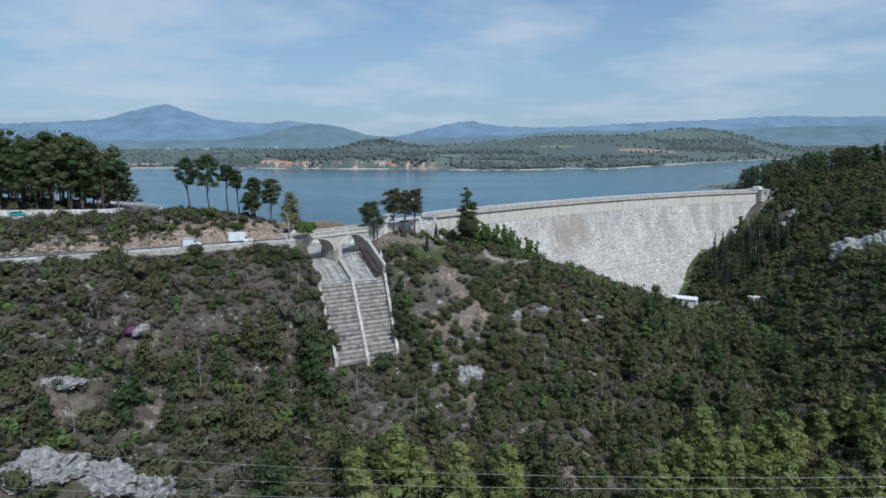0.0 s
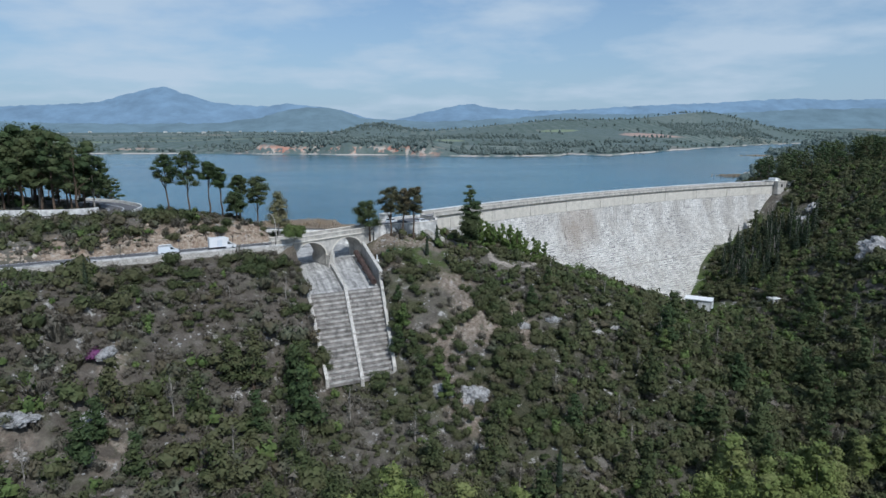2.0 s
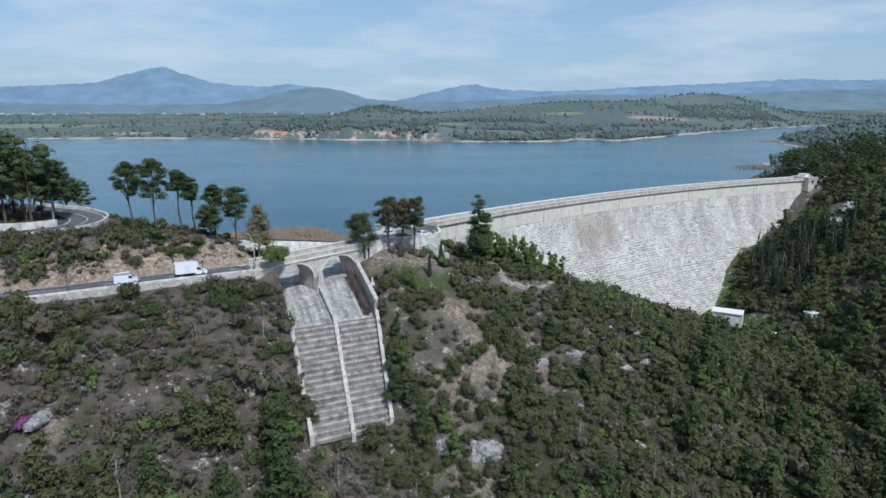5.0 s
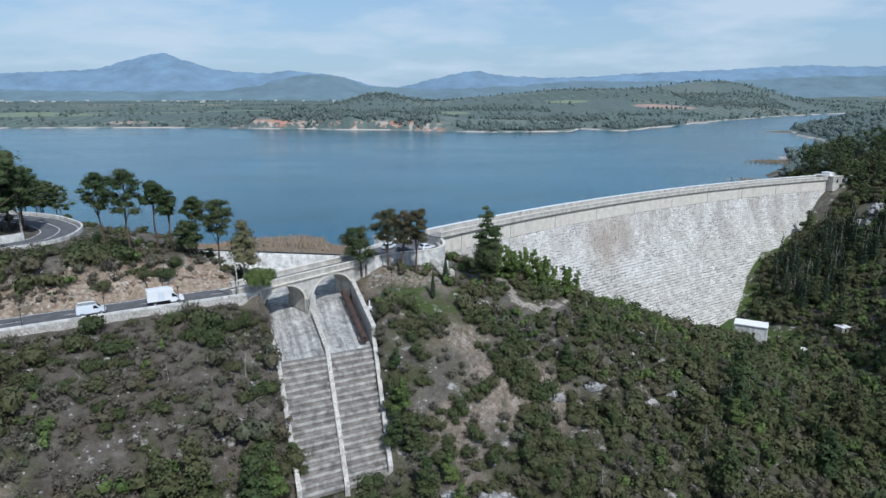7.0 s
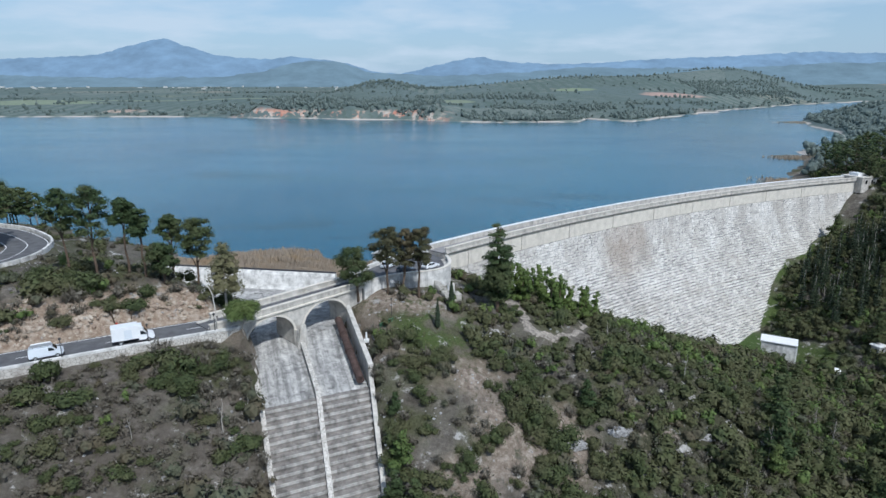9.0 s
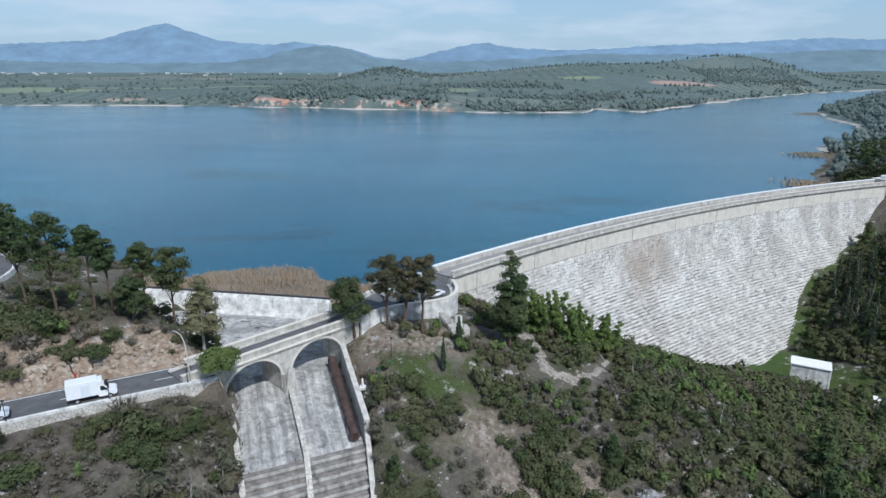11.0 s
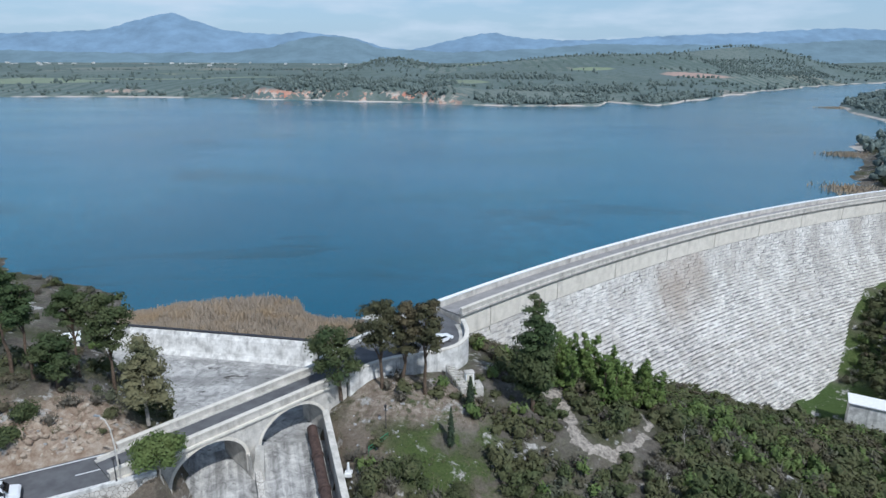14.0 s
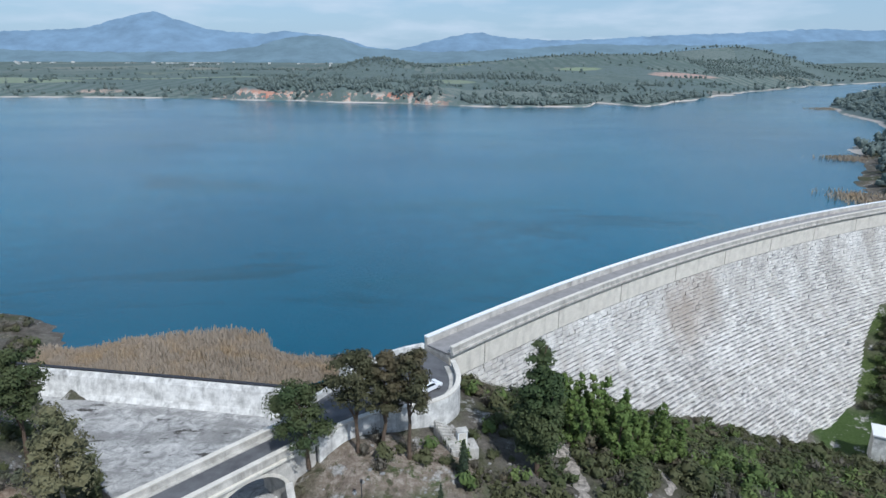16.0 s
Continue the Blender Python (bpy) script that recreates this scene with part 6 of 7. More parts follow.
def build_reeds():
    rng = np.random.RandomState(12)
    n = 52000
    x = rng.uniform(-95, -17, n)
    front = np.interp(x, [-95, -72, -57, -43, -29, -17], [227, 224, 221.5, 219.2, 217, 224])
    back = np.interp(x, [-95, -86, -78, -71, -64, -55, -47, -41, -37, -35, -31, -23, -17], [240, 236, 232, 230.5, 232.5, 236, 238, 238, 236, 232, 228.5, 228.5, 228]) - 1.6 + rng.normal(0, 0.5, n)
    y = front + (back - front) * rng.uniform(0, 1, n)
    tallness = np.where((x > -62) & (x < -37), 1.2, 0.75)
    h = rng.uniform(0.6, 1.9, n) * tallness * (0.85 + 0.3 * waves(x, y, 9, 3)) * np.where(y - front < (back - front) * 0.3, 0.8, 1.15)
    a = rng.uniform(0, 6.28, n)
    w = rng.uniform(0.022, 0.05, n)
    lean = rng.normal(0, 0.22, (n, 2))
    p0 = np.stack([x, y, np.full(n, WATER_Z - 0.6)], 1)
    sd = np.stack([np.cos(a), np.sin(a), 0 * a], 1) * w[:, None]
    p1 = p0 + np.concatenate([lean * h[:, None] * 0.5, (h + 0.6)[:, None]], 1)
    v = np.stack([p0 - sd, p0 + sd, p1 + sd * 1.6, p1 - sd * 1.6], 1).reshape(-1, 3)
    f = np.arange(n * 4).reshape(n, 4)
    tagged(raw("reed_bed", v, f, STRAW), "dry straw-coloured reed bed behind the weir", "reeds", kind="stuff")
    # small reed patches on the right shore
    m = 3500
    c = rng.randint(0, 3, m)
    cx, cy = np.array((205, 150, 388))[c], np.array((462, 362, 806))[c]
    x, y = cx + rng.normal(0, (6, 5, 9), (m, 3))[np.arange(m), c], cy + rng.normal(0, (4, 6, 5), (m, 3))[np.arange(m), c]
    a = rng.uniform(0, 6.28, m)
    p0 = np.stack([x, y, np.full(m, WATER_Z - 0.6)], 1)
    sd = np.stack([np.cos(a), np.sin(a), 0 * a], 1) * 0.2
    p1 = p0 + np.stack([0 * a, 0 * a, rng.uniform(0.9, 2.0, m)], 1)
    v = np.stack([p0 - sd, p0 + sd, p1 + sd, p1 - sd], 1).reshape(-1, 3)
    tagged(raw("shore_reeds", v, np.arange(m * 4).reshape(m, 4), STRAW), "dry reeds on the lake's shore", "reeds", kind="stuff")


build_reeds()


def build_far_woods():
    """Trees and hedges of the far shore, too small to count."""
    rng = np.random.RandomState(33)
    n = 6000
    x = rng.uniform(-1500, 1500, n)
    d = rng.exponential(330, n) + 6
    y = np.interp(x, SHORE[:, 0], SHORE[:, 1]) + d
    dens = np.clip(smoothstep(0.8 * waves(x, y, 210, 44) + 0.5 * waves(x, y, 70, 45), 0.05, 0.25) + 0.35 * (d < 50), 0.008, 1)
    k = (rng.uniform(0, 1, n) < dens) & (y < 3300) & (np.abs(x) < y * 0.9 + 100)
    x, y = x[k], y[k]
    bx = np.r_[rng.uniform(10, 170, 420), rng.uniform(195, 330, 260), rng.uniform(-295, -20, 420)]
    by = np.interp(bx, SHORE[:, 0], SHORE[:, 1]) + np.abs(rng.normal(0, 26, len(bx))) + 8
    x, y = np.r_[x, bx], np.r_[y, by]
    for _ in range(46):
        cx, cy = rng.uniform(-1100, 1100), rng.uniform(960, 2300)
        ln, sl = rng.uniform(60, 260), rng.uniform(-0.25, 0.25)
        q = np.arange(0, ln, rng.uniform(6, 11))
        x, y = np.r_[x, cx + q], np.r_[y, cy + q * sl + rng.normal(0, 2, len(q))]
    hx, hy = rng.normal(-170, 70, 520), rng.normal(1590, 65, 520)
    x, y = np.r_[x, hx], np.r_[y, hy]
    # orchards planted in rows above the bluffs and on the eastern hill
    for cx, cy, nx, ny, gap, sl in ((-275, 985, 38, 14, 7.0, -0.22), (60, 930, 22, 12, 7.5, 0.1), (520, 1420, 30, 16, 9.0, 0.4), (-60, 1180, 30, 7, 8.0, -0.1)):
        u, w = np.meshgrid(np.arange(nx) * gap, np.arange(ny) * gap * 1.25)
        u, w = u.ravel() + rng.normal(0, 0.8, u.size), w.ravel() + rng.normal(0, 0.8, w.size)
        x, y = np.r_[x, cx + u], np.r_[y, cy + w + u * sl]
    # the near right shore
    m = 900
    ry = rng.uniform(380, 1000, m)
    rx = np.interp(ry, EAST[:, 1], EAST[:, 0]) + 6 + rng.exponential(50, m)
    x, y = np.r_[x, rx], np.r_[y, ry]
    z = height(x, y)
    k = z > WATER_Z + 0.6
    x, y, z = x[k], y[k], z[k]
    shapes = []
    for j in range(6):
        rg = np.random.RandomState(700 + j)
        blobs = [(rg.uniform(-0.5, 0.5), rg.uniform(-0.5, 0.5), rg.uniform(0.5, 1.1), rg.uniform(0.5, 0.8), rg.uniform(0.5, 0.8), rg.uniform(0.5, 0.9)) for _ in range(2)]
        shapes.append(join_tris(leaf_sprays(rg, blobs, 10, 0.36), cores(rg, blobs[:1 + j % 2], 0.95)))
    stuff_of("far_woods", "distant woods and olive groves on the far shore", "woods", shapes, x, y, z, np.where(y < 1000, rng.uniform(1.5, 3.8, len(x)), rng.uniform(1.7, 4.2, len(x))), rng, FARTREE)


def build_village():
    """White houses of far villages, too small to pick apart."""
    rng = np.random.RandomState(61)
    v, f = [], []
    for _ in range(90):
        cx, cy = ((-1050, 2750), (-1500, 2600), (420, 2650), (980, 2700), (-420, 2300))[rng.randint(5)]
        x, y = cx + rng.normal(0, 160), cy + rng.normal(0, 140)
        z, w, d, t = ground_z(x, y) - 1, rng.uniform(3, 7), rng.uniform(3, 6), rng.uniform(3, 7)
        b = len(v)
        v += [(x - w, y - d, z), (x + w, y - d, z), (x + w, y + d, z), (x - w, y + d, z), (x - w, y - d, z + t), (x + w, y - d, z + t), (x + w, y + d, z + t), (x - w, y + d, z + t)]
        f += [(b + 4, b + 5, b + 6, b + 7), (b, b + 1, b + 5, b + 4), (b + 1, b + 2, b + 6, b + 5), (b + 3, b + 0, b + 4, b + 7), (b + 2, b + 3, b + 7, b + 6)]
    tagged(raw("far_village", v, f, WEIRM), "scattered white houses of far villages", "village", kind="stuff")


build_village()
# leaf tones lifted to blue-grey: distance haze painted into the foliage
FARTREE = make_foliage("hazed_far_trees", (0.104, 0.136, 0.128), (0.138, 0.170, 0.155), (0.142, 0.174, 0.154))
build_far_woods()


# ---- rocks ----
def rock_mesh(seed, sx, sy, sz, fine=5):
    """A split, angular crag in one skin."""
    bm = bmesh.new()
    bmesh.ops.create_icosphere(bm, subdivisions=fine, radius=1)
    off = Vector((seed * 7.3, seed * 3.1, seed * 1.7))
    f = max(sx, sy) / 3.0
    for v in bm.verts:
        p = Vector((v.co.x * sx, v.co.y * sy, v.co.z * sz)) / f
        c1 = noise.voronoi(p * 0.9 + off)[0]
        c2 = noise.voronoi(p * 2.6 + off)[0]
        d = 0.75 + 0.42 * (c1[1] - c1[0]) + 0.16 * (c2[1] - c2[0]) + 0.22 * noise.noise(p * 0.5 + off) + 0.10 * noise.cell(p * 1.7 + off)
        v.co = Vector((v.co.x * sx * d, v.co.y * sy * d, v.co.z * sz * d))
    return bm


def build_rocks():
    for k, (x, y, z, sx, sy, sz, turn, lab) in enumerate((
            (-65, 96, -13, 8, 4.5, 3.6, 20, "rugged pale grey limestone outcrop"), (-56, 98.5, -15.5, 6.5, 3.6, 3.2, -15, "rugged pale grey limestone outcrop"), (-49.5, 100, -19, 4.5, 3.0, 3.4, 20, "rugged pale grey limestone outcrop"),
            (-61, 118, -5.8, 2.2, 6, 1.2, 15, "pale eroded limestone gully on the slope"), (-70, 112, -5.0, 5, 2.5, 1.2, -10, "pale eroded limestone gully on the slope"), (-62.5, 129, 1.0, 1.6, 4, 1.0, 5, "pale eroded limestone gully on the slope"),
            (6, 150.5, -15.5, 4.5, 2.6, 4.0, 10, "weathered pinkish rock face below the spillway"), (-1, 149, -16.5, 2.8, 2.0, 3.0, -20, "weathered pinkish rock face below the spillway"),
            (19, 170.5, -5.2, 3.2, 1.2, 1.4, 15, "low limestone ledge on the spur"), (28, 174.5, -4.4, 2.6, 1.0, 1.1, 5, "low limestone ledge on the spur"), (45, 179, -8.4, 3.5, 1.2, 1.0, 12, "low limestone ledge on the spur"),
            (155, 237, 3.5, 7, 12, 8, 35, "smooth grey rock slab on the wooded bank"), (161, 230, 7.0, 6, 9, 7, 20, "smooth grey rock slab on the wooded bank"), (164, 306, 0.5, 8, 4, 3.5, 20, "pale rock outcrop under the dam's abutment"), (173, 312, 4.0, 6, 4, 3.0, 40, "pale rock outcrop under the dam's abutment"),
            (86, 102, -26, 8, 5, 5, 10, "grey boulders beside the stream"))):
        zz = ground_z(x, y) - 0.25 * sz if k > 2 else ground_z(x, y)
        ob = part("rock_outcrop", rock_mesh(k + 1, sx, sy, sz, 5 if k < 3 else 4), ROCK)
        ob.matrix_basis = pose(x, y, zz, 0, 0, turn)
        tagged(ob, lab, "rock")
    # broken stone along the road cut
    rng = np.random.RandomState(19)
    st = [(ICO_V * (1 + np.random.RandomState(40 + j).uniform(-0.35, 0.35, (len(ICO_V), 1))) * (0.75, 0.5, 0.55), ICO_F) for j in range(6)]
    n = 900
    i = rng.randint(int(len(ROAD) * 0.2), len(ROAD) - 2, n)
    o = 5.0 + rng.exponential(1.5, n)
    t = np.gradient(ROAD[:, :2], axis=0)
    t /= np.linalg.norm(t, axis=1)[:, None]
    x, y = ROAD[i, 0] - t[i, 1] * o + rng.normal(0, 0.6, n), ROAD[i, 1] + t[i, 0] * o + rng.normal(0, 0.6, n)
    k = ~((x > -43) & (y > 176))
    x, y, o = x[k], y[k], o[k]
    stuff_of("cut_rubble", "ochre and red broken rock of the road cutting", "rock", st, x, y, height(x, y), rng.uniform(0.25, 0.95, len(x)), rng, OCHRE)


OCHRE = Mat("ochre_rock", 0.95, spec=0.1)
OCHRE.colour(OCHRE.ramp(OCHRE.noise(0.8, 6, 0.7), (0.3, (0.22, 0.15, 0.11)), (0.5, (0.38, 0.31, 0.24)), (0.7, (0.54, 0.49, 0.42)))).bump(OCHRE.noise(3, 6, 0.7), 0.8, 0.2)
OCHRE = OCHRE.m
build_rocks()


# ---- vehicles ----
def shell(profile, half, bevel, taper=0.0, top=0.0):
    """A closed side outline (x, z) pulled across to both sides, with the upper part drawn in."""
    bm = bmesh.new()
    rows = []
    for s in (-1, 1):
        rows.append([bm.verts.new((x, s * (half - taper * max(0, z - top)), z)) for x, z in profile])
    n = len(profile)
    bm.faces.new(rows[0]); bm.faces.new(rows[1][::-1])
    for i in range(n):
        bm.faces.new((rows[0][i], rows[1][i], rows[1][(i + 1) % n], rows[0][(i + 1) % n]))
    bmesh.ops.recalc_face_normals(bm, faces=bm.faces[:])
    bmesh.ops.bevel(bm, geom=bm.edges[:], offset=bevel, segments=2, affect="EDGES")
    return bm


def wheels(car, xs, half, r):
    for x in xs:
        for s in (-1, 1):
            bm = bmesh.new(); rod(bm, (x, s * (half - 0.20), r), (x, s * (half + 0.01), r), r, seg=18); w = part("wheel", bm, RUBBER, car)
            bm = bmesh.new(); rod(bm, (x, s * (half - 0.02), r), (x, s * (half + 0.025), r), r * 0.6, seg=14); part("rim", bm, STEEL, w)


def glass_side(car, pts, half, taper, top, name="side_window"):
    for s in (-1, 1):
        bm = bmesh.new()
        a = [bm.verts.new((x, s * (half - taper * max(0, z - top) + 0.012), z)) for x, z in pts]
        b = [bm.verts.new((x, s * (half - taper * max(0, z - top) - 0.05), z)) for x, z in pts]
        n = len(pts)
        bm.faces.new(a); bm.faces.new(b[::-1])
        for i in range(n):
            bm.faces.new((a[i], b[i], b[(i + 1) % n], a[(i + 1) % n]))
        part(name, bm, GLASS, car)


def lights(car, x0, x1, half, z):
    for s in (-1, 1):
        bm = bmesh.new(); box(bm, x1 - 0.1, x1 + 0.02, s * half - 0.14, s * half + 0.14, z - 0.08, z + 0.08, 0.02); part("headlight", bm, WHITE, car)
        bm = bmesh.new(); box(bm, x0 - 0.02, x0 + 0.06, s * half - 0.08, s * half + 0.08, z, z + 0.22, 0.02); part("tail_light", bm, TAIL, car)


TAIL = plain("red_lens", (0.35, 0.02, 0.02), 0.3)
PAINT_W = plain("white_car_paint", (0.78, 0.79, 0.80), 0.25, var=0.02)
PAINT_S = plain("silver_white_paint", (0.66, 0.70, 0.74), 0.25, var=0.03)
PAINT_D = plain("dark_car_paint", (0.03, 0.035, 0.045), 0.2, var=0.05)
PAINT_T = plain("turquoise_paint", (0.05, 0.36, 0.33), 0.3, var=0.05)
GREEN = plain("green_rail_paint", (0.05, 0.20, 0.10), 0.5)
RED = plain("red_paint", (0.42, 0.06, 0.04), 0.5)


def box_van(at, turn):
    c = thing("box_van", "white box van on the lower road", "van", at, turn)
    cab = [(0.75, 0.42), (3.05, 0.42), (3.12, 0.95), (2.95, 1.15), (2.1, 1.35), (1.5, 2.12), (0.75, 2.2)]
    part("cab", shell(cab, 0.98, 0.05, 0.12, 1.1), PAINT_W, c)
    bm = bmesh.new(); box(bm, -3.1, 0.78, -1.06, 1.06, 0.82, 3.02, 0.05); part("cargo_box", bm, PAINT_W, c)
    bm = bmesh.new(); box(bm, -3.13, -3.08, -0.98, 0.98, 0.9, 2.9, 0.01); d = part("rear_door", bm, WHITE, c)
    bm = bmesh.new(); box(bm, -1.3, -0.2, -1.075, -1.05, 1.0, 2.5, 0.005); part("side_door", bm, PAINT_S, c)
    bm = bmesh.new(); box(bm, 0.7, 1.4, -0.9, 0.9, 2.2, 2.85, 0.12); part("wind_deflector", bm, PAINT_W, c)
    bm = bmesh.new(); box(bm, -2.9, 2.9, -0.45, 0.45, 0.38, 0.82); part("chassis", bm, DARK, c)
    bm = bmesh.new(); box(bm, -3.14, -3.0, -1.0, 1.0, 0.42, 0.6, 0.02); part("rear_bumper", bm, DARK, c)
    bm = bmesh.new(); box(bm, 3.0, 3.18, -0.95, 0.95, 0.36, 0.62, 0.03); part("front_bumper", bm, DARK, c)
    glass_side(c, [(1.05, 1.35), (1.95, 1.35), (1.45, 1.95), (1.05, 1.98)], 0.98, 0.12, 1.1)
    bm = bmesh.new()
    p = [bm.verts.new(q) for q in ((2.08, -0.82, 1.40), (2.08, 0.82, 1.40), (1.56, 0.76, 2.06), (1.56, -0.76, 2.06))]
    bm.faces.new(p); bmesh.ops.solidify(bm, geom=bm.faces[:], thickness=-0.04)
    ws = part("windscreen", bm, GLASS, c); ws.location = (0.05, 0, 0.04)
    wheels(c, (-1.9, 2.15), 0.98, 0.36)
    lights(c, -3.1, 3.1, 0.78, 0.85)
    for s in (-1, 1):
        bm = bmesh.new(); box(bm, 1.75, 1.9, s * 1.12 - 0.1, s * 1.12 + 0.1, 1.35, 1.65, 0.03); part("mirror", bm, DARK, c)


def panel_van(at, turn):
    c = thing("panel_van", "small silver-white panel van with ladders on its roof rack", "van", at, turn)
    pr = [(-2.3, 0.38), (2.2, 0.38), (2.36, 0.85), (2.1, 1.05), (1.45, 1.2), (0.85, 1.82), (-2.1, 1.88), (-2.3, 1.6)]
    part("body", shell(pr, 0.93, 0.06, 0.12, 1.05), PAINT_S, c)
    glass_side(c, [(0.35, 1.2), (1.25, 1.2), (0.80, 1.7), (0.35, 1.72)], 0.93, 0.12, 1.05)
    bm = bmesh.new()
    p = [bm.verts.new(q) for q in ((1.44, -0.76, 1.24), (1.44, 0.76, 1.24), (0.92, 0.68, 1.78), (0.92, -0.68, 1.78))]
    bm.faces.new(p); bmesh.ops.solidify(bm, geom=bm.faces[:], thickness=-0.04)
    ws = part("windscreen", bm, GLASS, c); ws.location = (0.05, 0, 0.04)
    bm = bmesh.new(); box(bm, -2.33, -2.28, -0.7, 0.7, 1.15, 1.65, 0.01); part("rear_window", bm, GLASS, c)
    wheels(c, (-1.45, 1.45), 0.93, 0.32)
    lights(c, -2.3, 2.3, 0.7, 0.8)
    bm = bmesh.new(); box(bm, 2.2, 2.4, -0.9, 0.9, 0.33, 0.6, 0.04); part("front_bumper", bm, DARK, c)
    for x in (-1.6, -0.6, 0.4):
        bm = bmesh.new(); rod(bm, (x, -0.75, 2.0), (x, 0.75, 2.0), 0.03); part("rack_bar", bm, DARK, c)
    for y in (-0.45, 0.2):
        bm = bmesh.new()
        for s in (-0.18, 0.18):
            box(bm, -2.0, 0.9, y + s - 0.03, y + s + 0.03, 2.03, 2.12)
        for k in range(9):
            box(bm, -1.9 + 0.33 * k, -1.86 + 0.33 * k, y - 0.16, y + 0.16, 2.05, 2.09)
        part("ladder", bm, STEEL, c)
    bm = bmesh.new(); rod(bm, (-1.9, 0.62, 2.12), (0.7, 0.62, 2.12), 0.1); part("roof_tube", bm, WHITE, c)


def hatchback(at, turn, paint, label):
    c = thing("car", label, "car", at, turn)
    pr = [(-2.0, 0.32), (1.95, 0.32), (2.08, 0.68), (1.85, 0.86), (1.0, 0.96), (0.3, 1.42), (-1.3, 1.46), (-1.95, 1.0), (-2.08, 0.7)]
    part("body", shell(pr, 0.88, 0.06, 0.28, 0.92), paint, c)
    glass_side(c, [(-1.45, 1.0), (0.75, 1.0), (0.25, 1.34), (-1.2, 1.37)], 0.88, 0.28, 0.92)
    for name, q in (("windscreen", ((1.0, -0.74, 1.0), (1.0, 0.74, 1.0), (0.36, 0.62, 1.4), (0.36, -0.62, 1.4))), ("rear_window", ((-1.9, 0.72, 1.04), (-1.9, -0.72, 1.04), (-1.36, -0.62, 1.42), (-1.36, 0.62, 1.42)))):
        bm = bmesh.new()
        bm.faces.new([bm.verts.new(p) for p in q]); bmesh.ops.solidify(bm, geom=bm.faces[:], thickness=-0.04)
        w = part(name, bm, GLASS, c); w.location = (0.03 if name == "windscreen" else -0.03, 0, 0.03)
    wheels(c, (-1.25, 1.25), 0.88, 0.31)
    lights(c, -2.02, 2.02, 0.65, 0.68)


def on_road(line, x, side):
    i = int(np.argmin(np.abs(line[:, 0] - x)))
    t = line[min(i + 1, len(line) - 1), :2] - line[i - 1, :2]
    t = t / np.linalg.norm(t)
    p = line[i, :2] + np.array((-t[1], t[0])) * side
    return (p[0], p[1], line[i, 2] + 0.01), math.degrees(math.atan2(t[1], t[0]))


at, turn = on_road(ROAD, -55.3, -1.7)
box_van(at, turn)
at, turn = on_road(ROAD, -64.3, -1.7)
panel_van(at, turn)
hatchback((-6.9, 209.8, DECK + 0.11), 45, PAINT_W, "white hatchback parked on the curve of the terrace")
hatchback((-12.2, 206.4, DECK + 0.11), 28, PAINT_D, "dark car parked under the terrace pines")
hatchback((-16.4, 210.5, DECK + 0.11), 60, PAINT_S, "silver car parked on the terrace")
at, turn = on_road(UPPER[:len(UPPER) // 3], -119, 3.0)
hatchback(at, turn, PAINT_T, "turquoise car parked by the white wall")


# ---- street furniture and small buildings ----
def street_lamp(x, y, z, h, turn, lean=4):
    c = thing("street_lamp", "tall pale street lamp post with a curved arm", "street lamp", (x, y, z), turn)
    bm = bmesh.new()
    pts = [(0, 0, 0), (0.1, 0, h * 0.55), (0.35, 0, h * 0.82), (0.8, 0, h * 0.95), (1.5, 0, h)]
    for a, b, r in zip(pts[:-1], pts[1:], (0.10, 0.085, 0.07, 0.06)):
        rod(bm, a, b, r, r * 0.9, 10)
    part("post", bm, CONC, c)
    bm = bmesh.new(); box(bm, 1.4, 2.1, -0.14, 0.14, h - 0.06, h + 0.1, 0.04); part("lamp_head", bm, STEEL, c)
    bm = bmesh.new(); box(bm, -0.14, 0.14, -0.18, -0.05, 2.2, 2.9, 0.02); part("control_box", bm, DARK, c)


street_lamp(-41.7, 172.2, 15.0, 8.2, 170)
lamp = thing("bollard_lamp", "short dark lamp post on the roadside wall", "lamp post", (0, 0, 0), 0, "roadside lamps")
bm = bmesh.new(); rod(bm, (0, 0, 0), (0, 0, 2.9), 0.06, 0.05, 8); rod(bm, (0, 0, 0), (0, 0, 0.4), 0.12, 0.09, 8); part("post", bm, DARK, lamp)
bm = bmesh.new(); bmesh.ops.create_uvsphere(bm, u_segments=12, v_segments=8, radius=0.2, matrix=Matrix.Translation((0, 0, 3.0))); part("globe", bm, DARK, lamp)
posts = [on_road(ROAD, x, -4.0)[0] for x in (-44.5, -53.5, -63.5, -74.0)]
for i, p in enumerate(posts):
    m = pose(p[0], p[1], p[2] + 0.35)
    if i == 0:
        lamp.matrix_basis = m
    else:
        copy_thing(lamp, m)


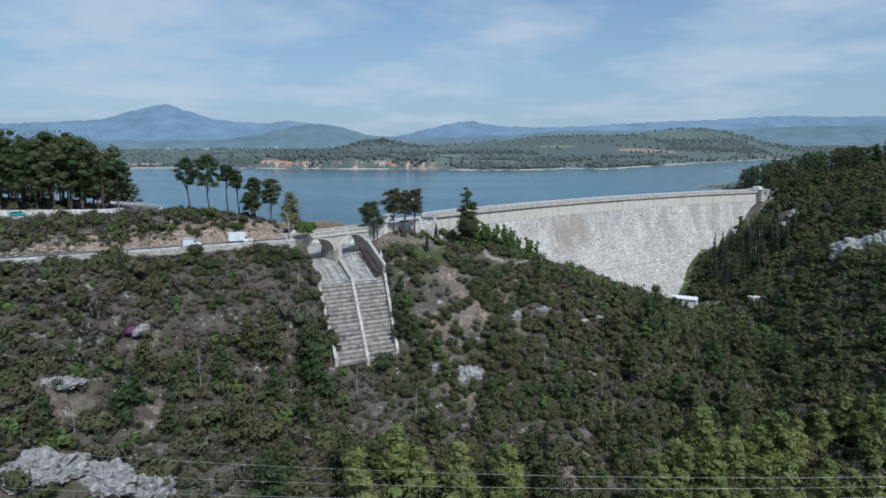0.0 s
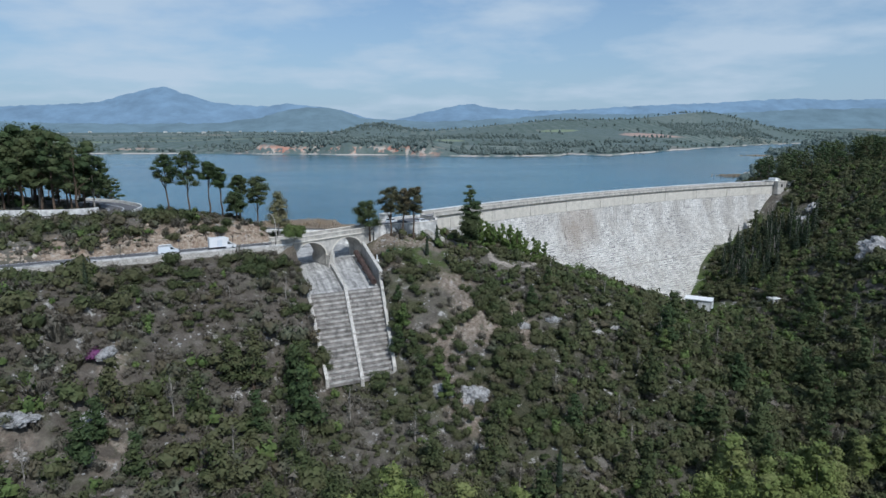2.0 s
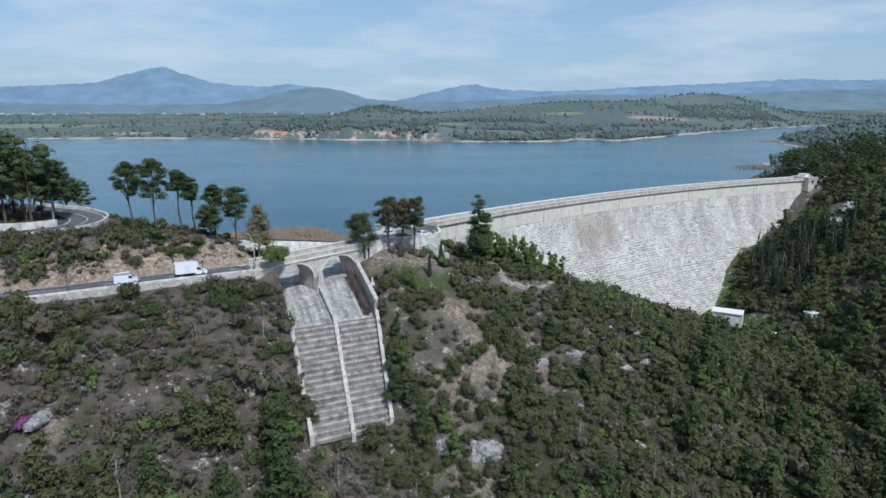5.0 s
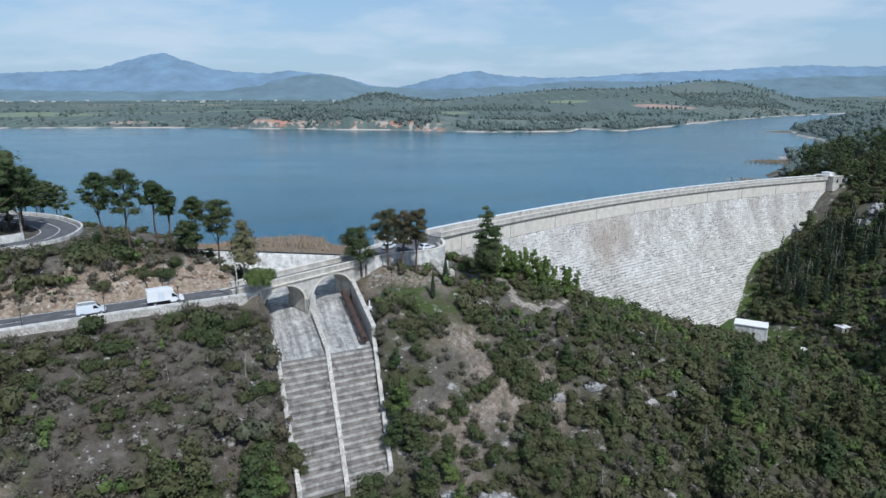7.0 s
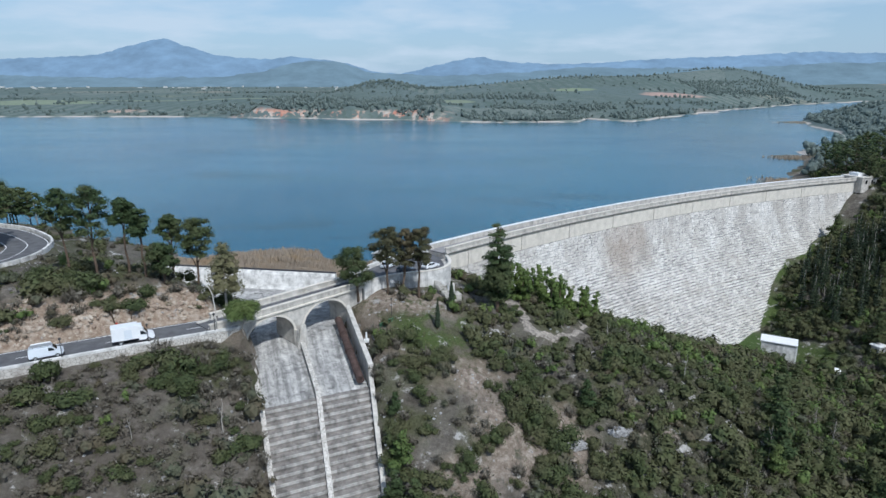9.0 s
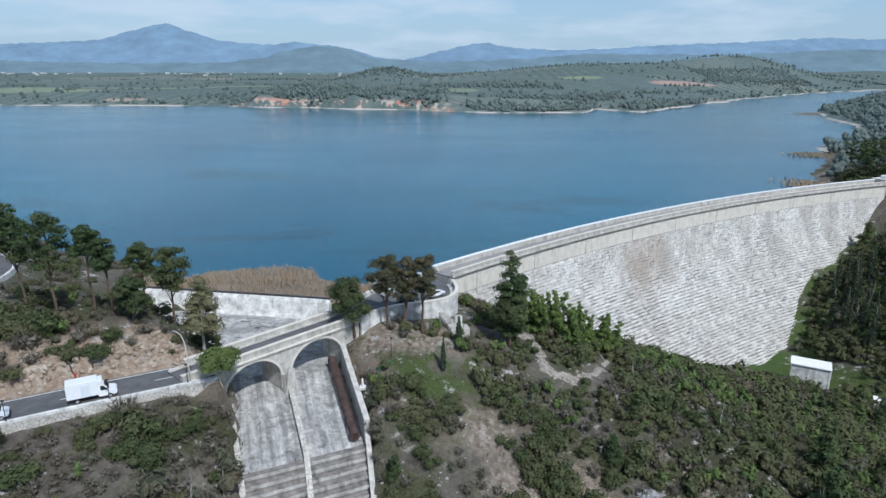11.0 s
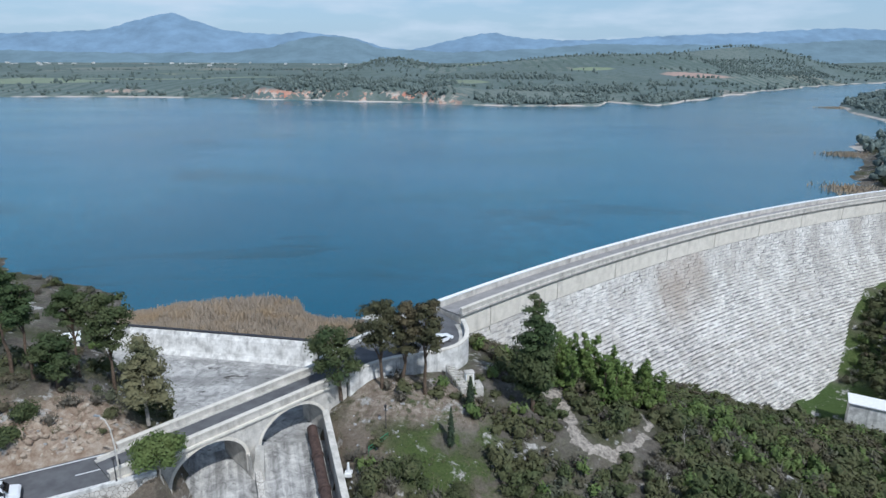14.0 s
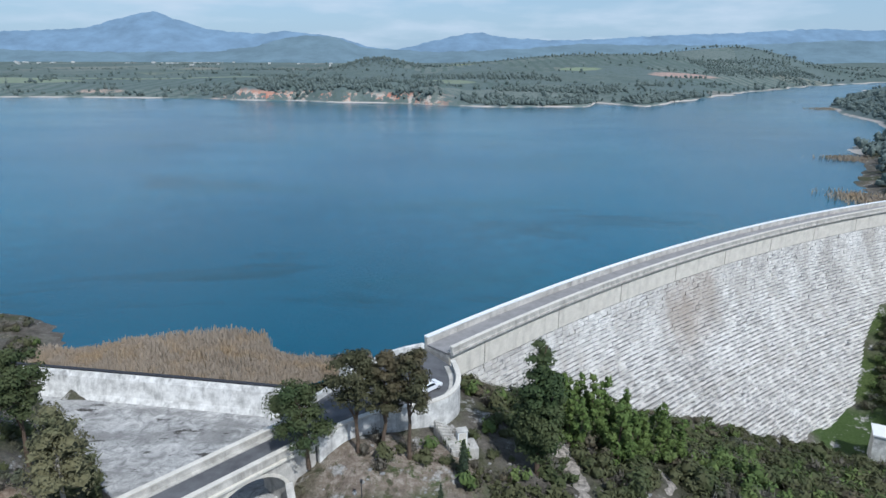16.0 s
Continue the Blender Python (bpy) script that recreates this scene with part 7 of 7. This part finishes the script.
def house(name, label, at, turn, w, d, h, pitch=0.0, windows=2):
    c = thing(name, label, "building", at, turn)
    bm = bmesh.new(); box(bm, -w / 2, w / 2, -d / 2, d / 2, -1.5, h, 0.03); part("wall", bm, WEIRM, c)
    bm = bmesh.new()
    o = 0.35
    if pitch:
        v = [bm.verts.new(p) for p in ((-w / 2 - o, -d / 2 - o, h), (w / 2 + o, -d / 2 - o, h), (w / 2 + o, d / 2 + o, h), (-w / 2 - o, d / 2 + o, h), (-w / 2 - o, 0, h + pitch), (w / 2 + o, 0, h + pitch))]
        for idx in ((0, 1, 5, 4), (2, 3, 4, 5), (0, 4, 3), (1, 2, 5), (3, 2, 1, 0)):
            bm.faces.new([v[i] for i in idx])
    else:
        box(bm, -w / 2 - o, w / 2 + o, -d / 2 - o, d / 2 + o, h, h + 0.3, 0.03)
    part("roof", bm, WHITE, c)
    for k in range(windows):
        x = -w / 2 + w * (k + 0.5) / windows
        bm = bmesh.new(); box(bm, x - 0.45, x + 0.45, -d / 2 - 0.03, -d / 2 + 0.05, h * 0.4, h * 0.4 + 1.1, 0.02); wn = part("window", bm, GLASS, c)
        bm = bmesh.new(); box(bm, x - 0.55, x + 0.55, -d / 2 - 0.12, -d / 2 + 0.02, h * 0.4 - 0.12, h * 0.4, 0.01); part("sill", bm, CONC, wn)
    bm = bmesh.new(); box(bm, w / 2 - 0.05, w / 2 + 0.04, -0.5, 0.5, 0, min(2.1, h - 0.3), 0.02); part("door", bm, DARK, c)
    if h > 4:
        for y in (-d / 2 + 0.3, -d / 6, d / 6, d / 2 - 0.3):
            bm = bmesh.new(); box(bm, w / 2, w / 2 + 0.3, y - 0.3, y + 0.3, -1.5, h - 0.02, 0.03); part("pilaster", bm, WHITE, c)
        for y in (-d / 3 + 0.15, d / 3 - 0.15):
            bm = bmesh.new(); box(bm, w / 2 - 0.05, w / 2 + 0.03, y - 0.4, y + 0.4, 1.6, 4.4, 0.02); part("window", bm, GLASS, c)


house("valve_house", "white flat-roofed valve house at the foot of the dam", (98.6, 256.2, -27.0), -28, 9.5, 5.2, 5.8, 0, 0)
house("shed", "low white shed roof among the trees below the dam", (107.5, 243.0, ground_z(107.5, 243.0)), 15, 4.2, 2.8, 1.4, 0.4, 1)
house("ruined_hut", "small white hut with a dark opening among the trees", (122, 246, ground_z(122, 246)), 20, 2.8, 2.6, 2.6, 0, 1)
house("pump_hut", "low white ruin on the lakeside shoulder", (-70, 208, ground_z(-70, 208)), 30, 4.5, 3.0, 1.6, 0, 1)

c = thing("safety_rail", "green metal railing on the grass terrace", "railing", (-14.6, 186.5, ground_z(-14.6, 186.5)), 58)
for x in (-2, -0.7, 0.7, 2):
    bm = bmesh.new(); rod(bm, (x, 0, -0.3), (x, 0, 1.05), 0.05); part("post", bm, GREEN, c)
for z in (0.5, 1.0):
    bm = bmesh.new(); rod(bm, (-2.1, 0, z), (2.1, 0, z), 0.05); part("rail", bm, GREEN, c)
c = thing("white_marker", "small white stone monument on the grass", "monument", (-18.0, 182.4, ground_z(-18.0, 182.4)))
bm = bmesh.new(); box(bm, -0.5, 0.5, -0.5, 0.5, -0.2, 0.3, 0.03); part("base", bm, WHITE, c)
bm = bmesh.new(); rod(bm, (0, 0, 0.3), (0, 0, 1.7), 0.22, 0.14, 10); part("shaft", bm, WHITE, c)
c = thing("garden_lamp", "thin dark lamp post beside the grass terrace", "lamp post", (-13.9, 189.5, ground_z(-13.9, 189.5)))
bm = bmesh.new(); rod(bm, (0, 0, -0.2), (0, 0, 3.4), 0.05); part("post", bm, DARK, c)
bm = bmesh.new(); box(bm, -0.15, 0.15, -0.15, 0.15, 3.4, 3.75, 0.04); part("lantern", bm, DARK, c)
p, turn = on_road(ROAD, -55.5, 4.6)
c = thing("hydrant", "red fire hydrant at the foot of the road cutting", "hydrant", p, turn)
bm = bmesh.new(); rod(bm, (0, 0, -0.2), (0, 0, 1.3), 0.17, 0.15, 12); part("barrel", bm, RED, c)
bm = bmesh.new(); bmesh.ops.create_uvsphere(bm, u_segments=12, v_segments=8, radius=0.2, matrix=Matrix.Translation((0, 0, 1.35))); part("cap", bm, RED, c)
for x, hgt, tl in ((-54.6, 4.2, 8), (-56.8, 3.6, -10)):
    p, turn = on_road(ROAD, x, 5.0)
    c = thing("wooden_post", "weathered leaning wooden post by the road cutting", "post", p, turn)
    bm = bmesh.new(); rod(bm, (0, 0, -0.3), (math.sin(radians(tl)) * hgt, 0, hgt), 0.13, 0.10, 8); part("pole", bm, BARK, c)

# overhead wires across the valley in front of the first view
for k, (z0, z1, z2) in enumerate(((18.2, 15.8, 15.0), (16.6, 14.7, 14.2), (15.1, 13.65, 13.3))):
    c = thing("power_line", "thin overhead wire across the valley", "cable")
    bm = bmesh.new()
    pts = []
    for i in range(33):
        s = -1 + i / 16
        x = s * 150
        q = x / 33.2
        z = z1 + (z2 - z0) / 2 * q + (z0 + z2 - 2 * z1) / 2 * q * q
        pts.append((x, 45 + 0.02 * x, z))
    for a, b in zip(pts[:-1], pts[1:]):
        rod(bm, a, b, 0.011, seg=5)
    part("wire", bm, STEEL, c)


c = thing("terrace_kiosk", "small white flat-roofed kiosk on the lakeside of the terrace", "kiosk", (-18.6, 214.6, DECK + 0.1), 60)
bm = bmesh.new(); box(bm, -1.6, 1.6, -1.1, 1.1, 0, 2.3, 0.03); part("wall", bm, WEIRM, c)
bm = bmesh.new(); box(bm, -1.9, 1.9, -1.4, 1.4, 2.3, 2.5, 0.03); part("roof", bm, CONC, c)
bm = bmesh.new(); box(bm, 0.3, 1.1, -1.13, -1.07, 0, 2.0, 0.01); part("door", bm, DARK, c)
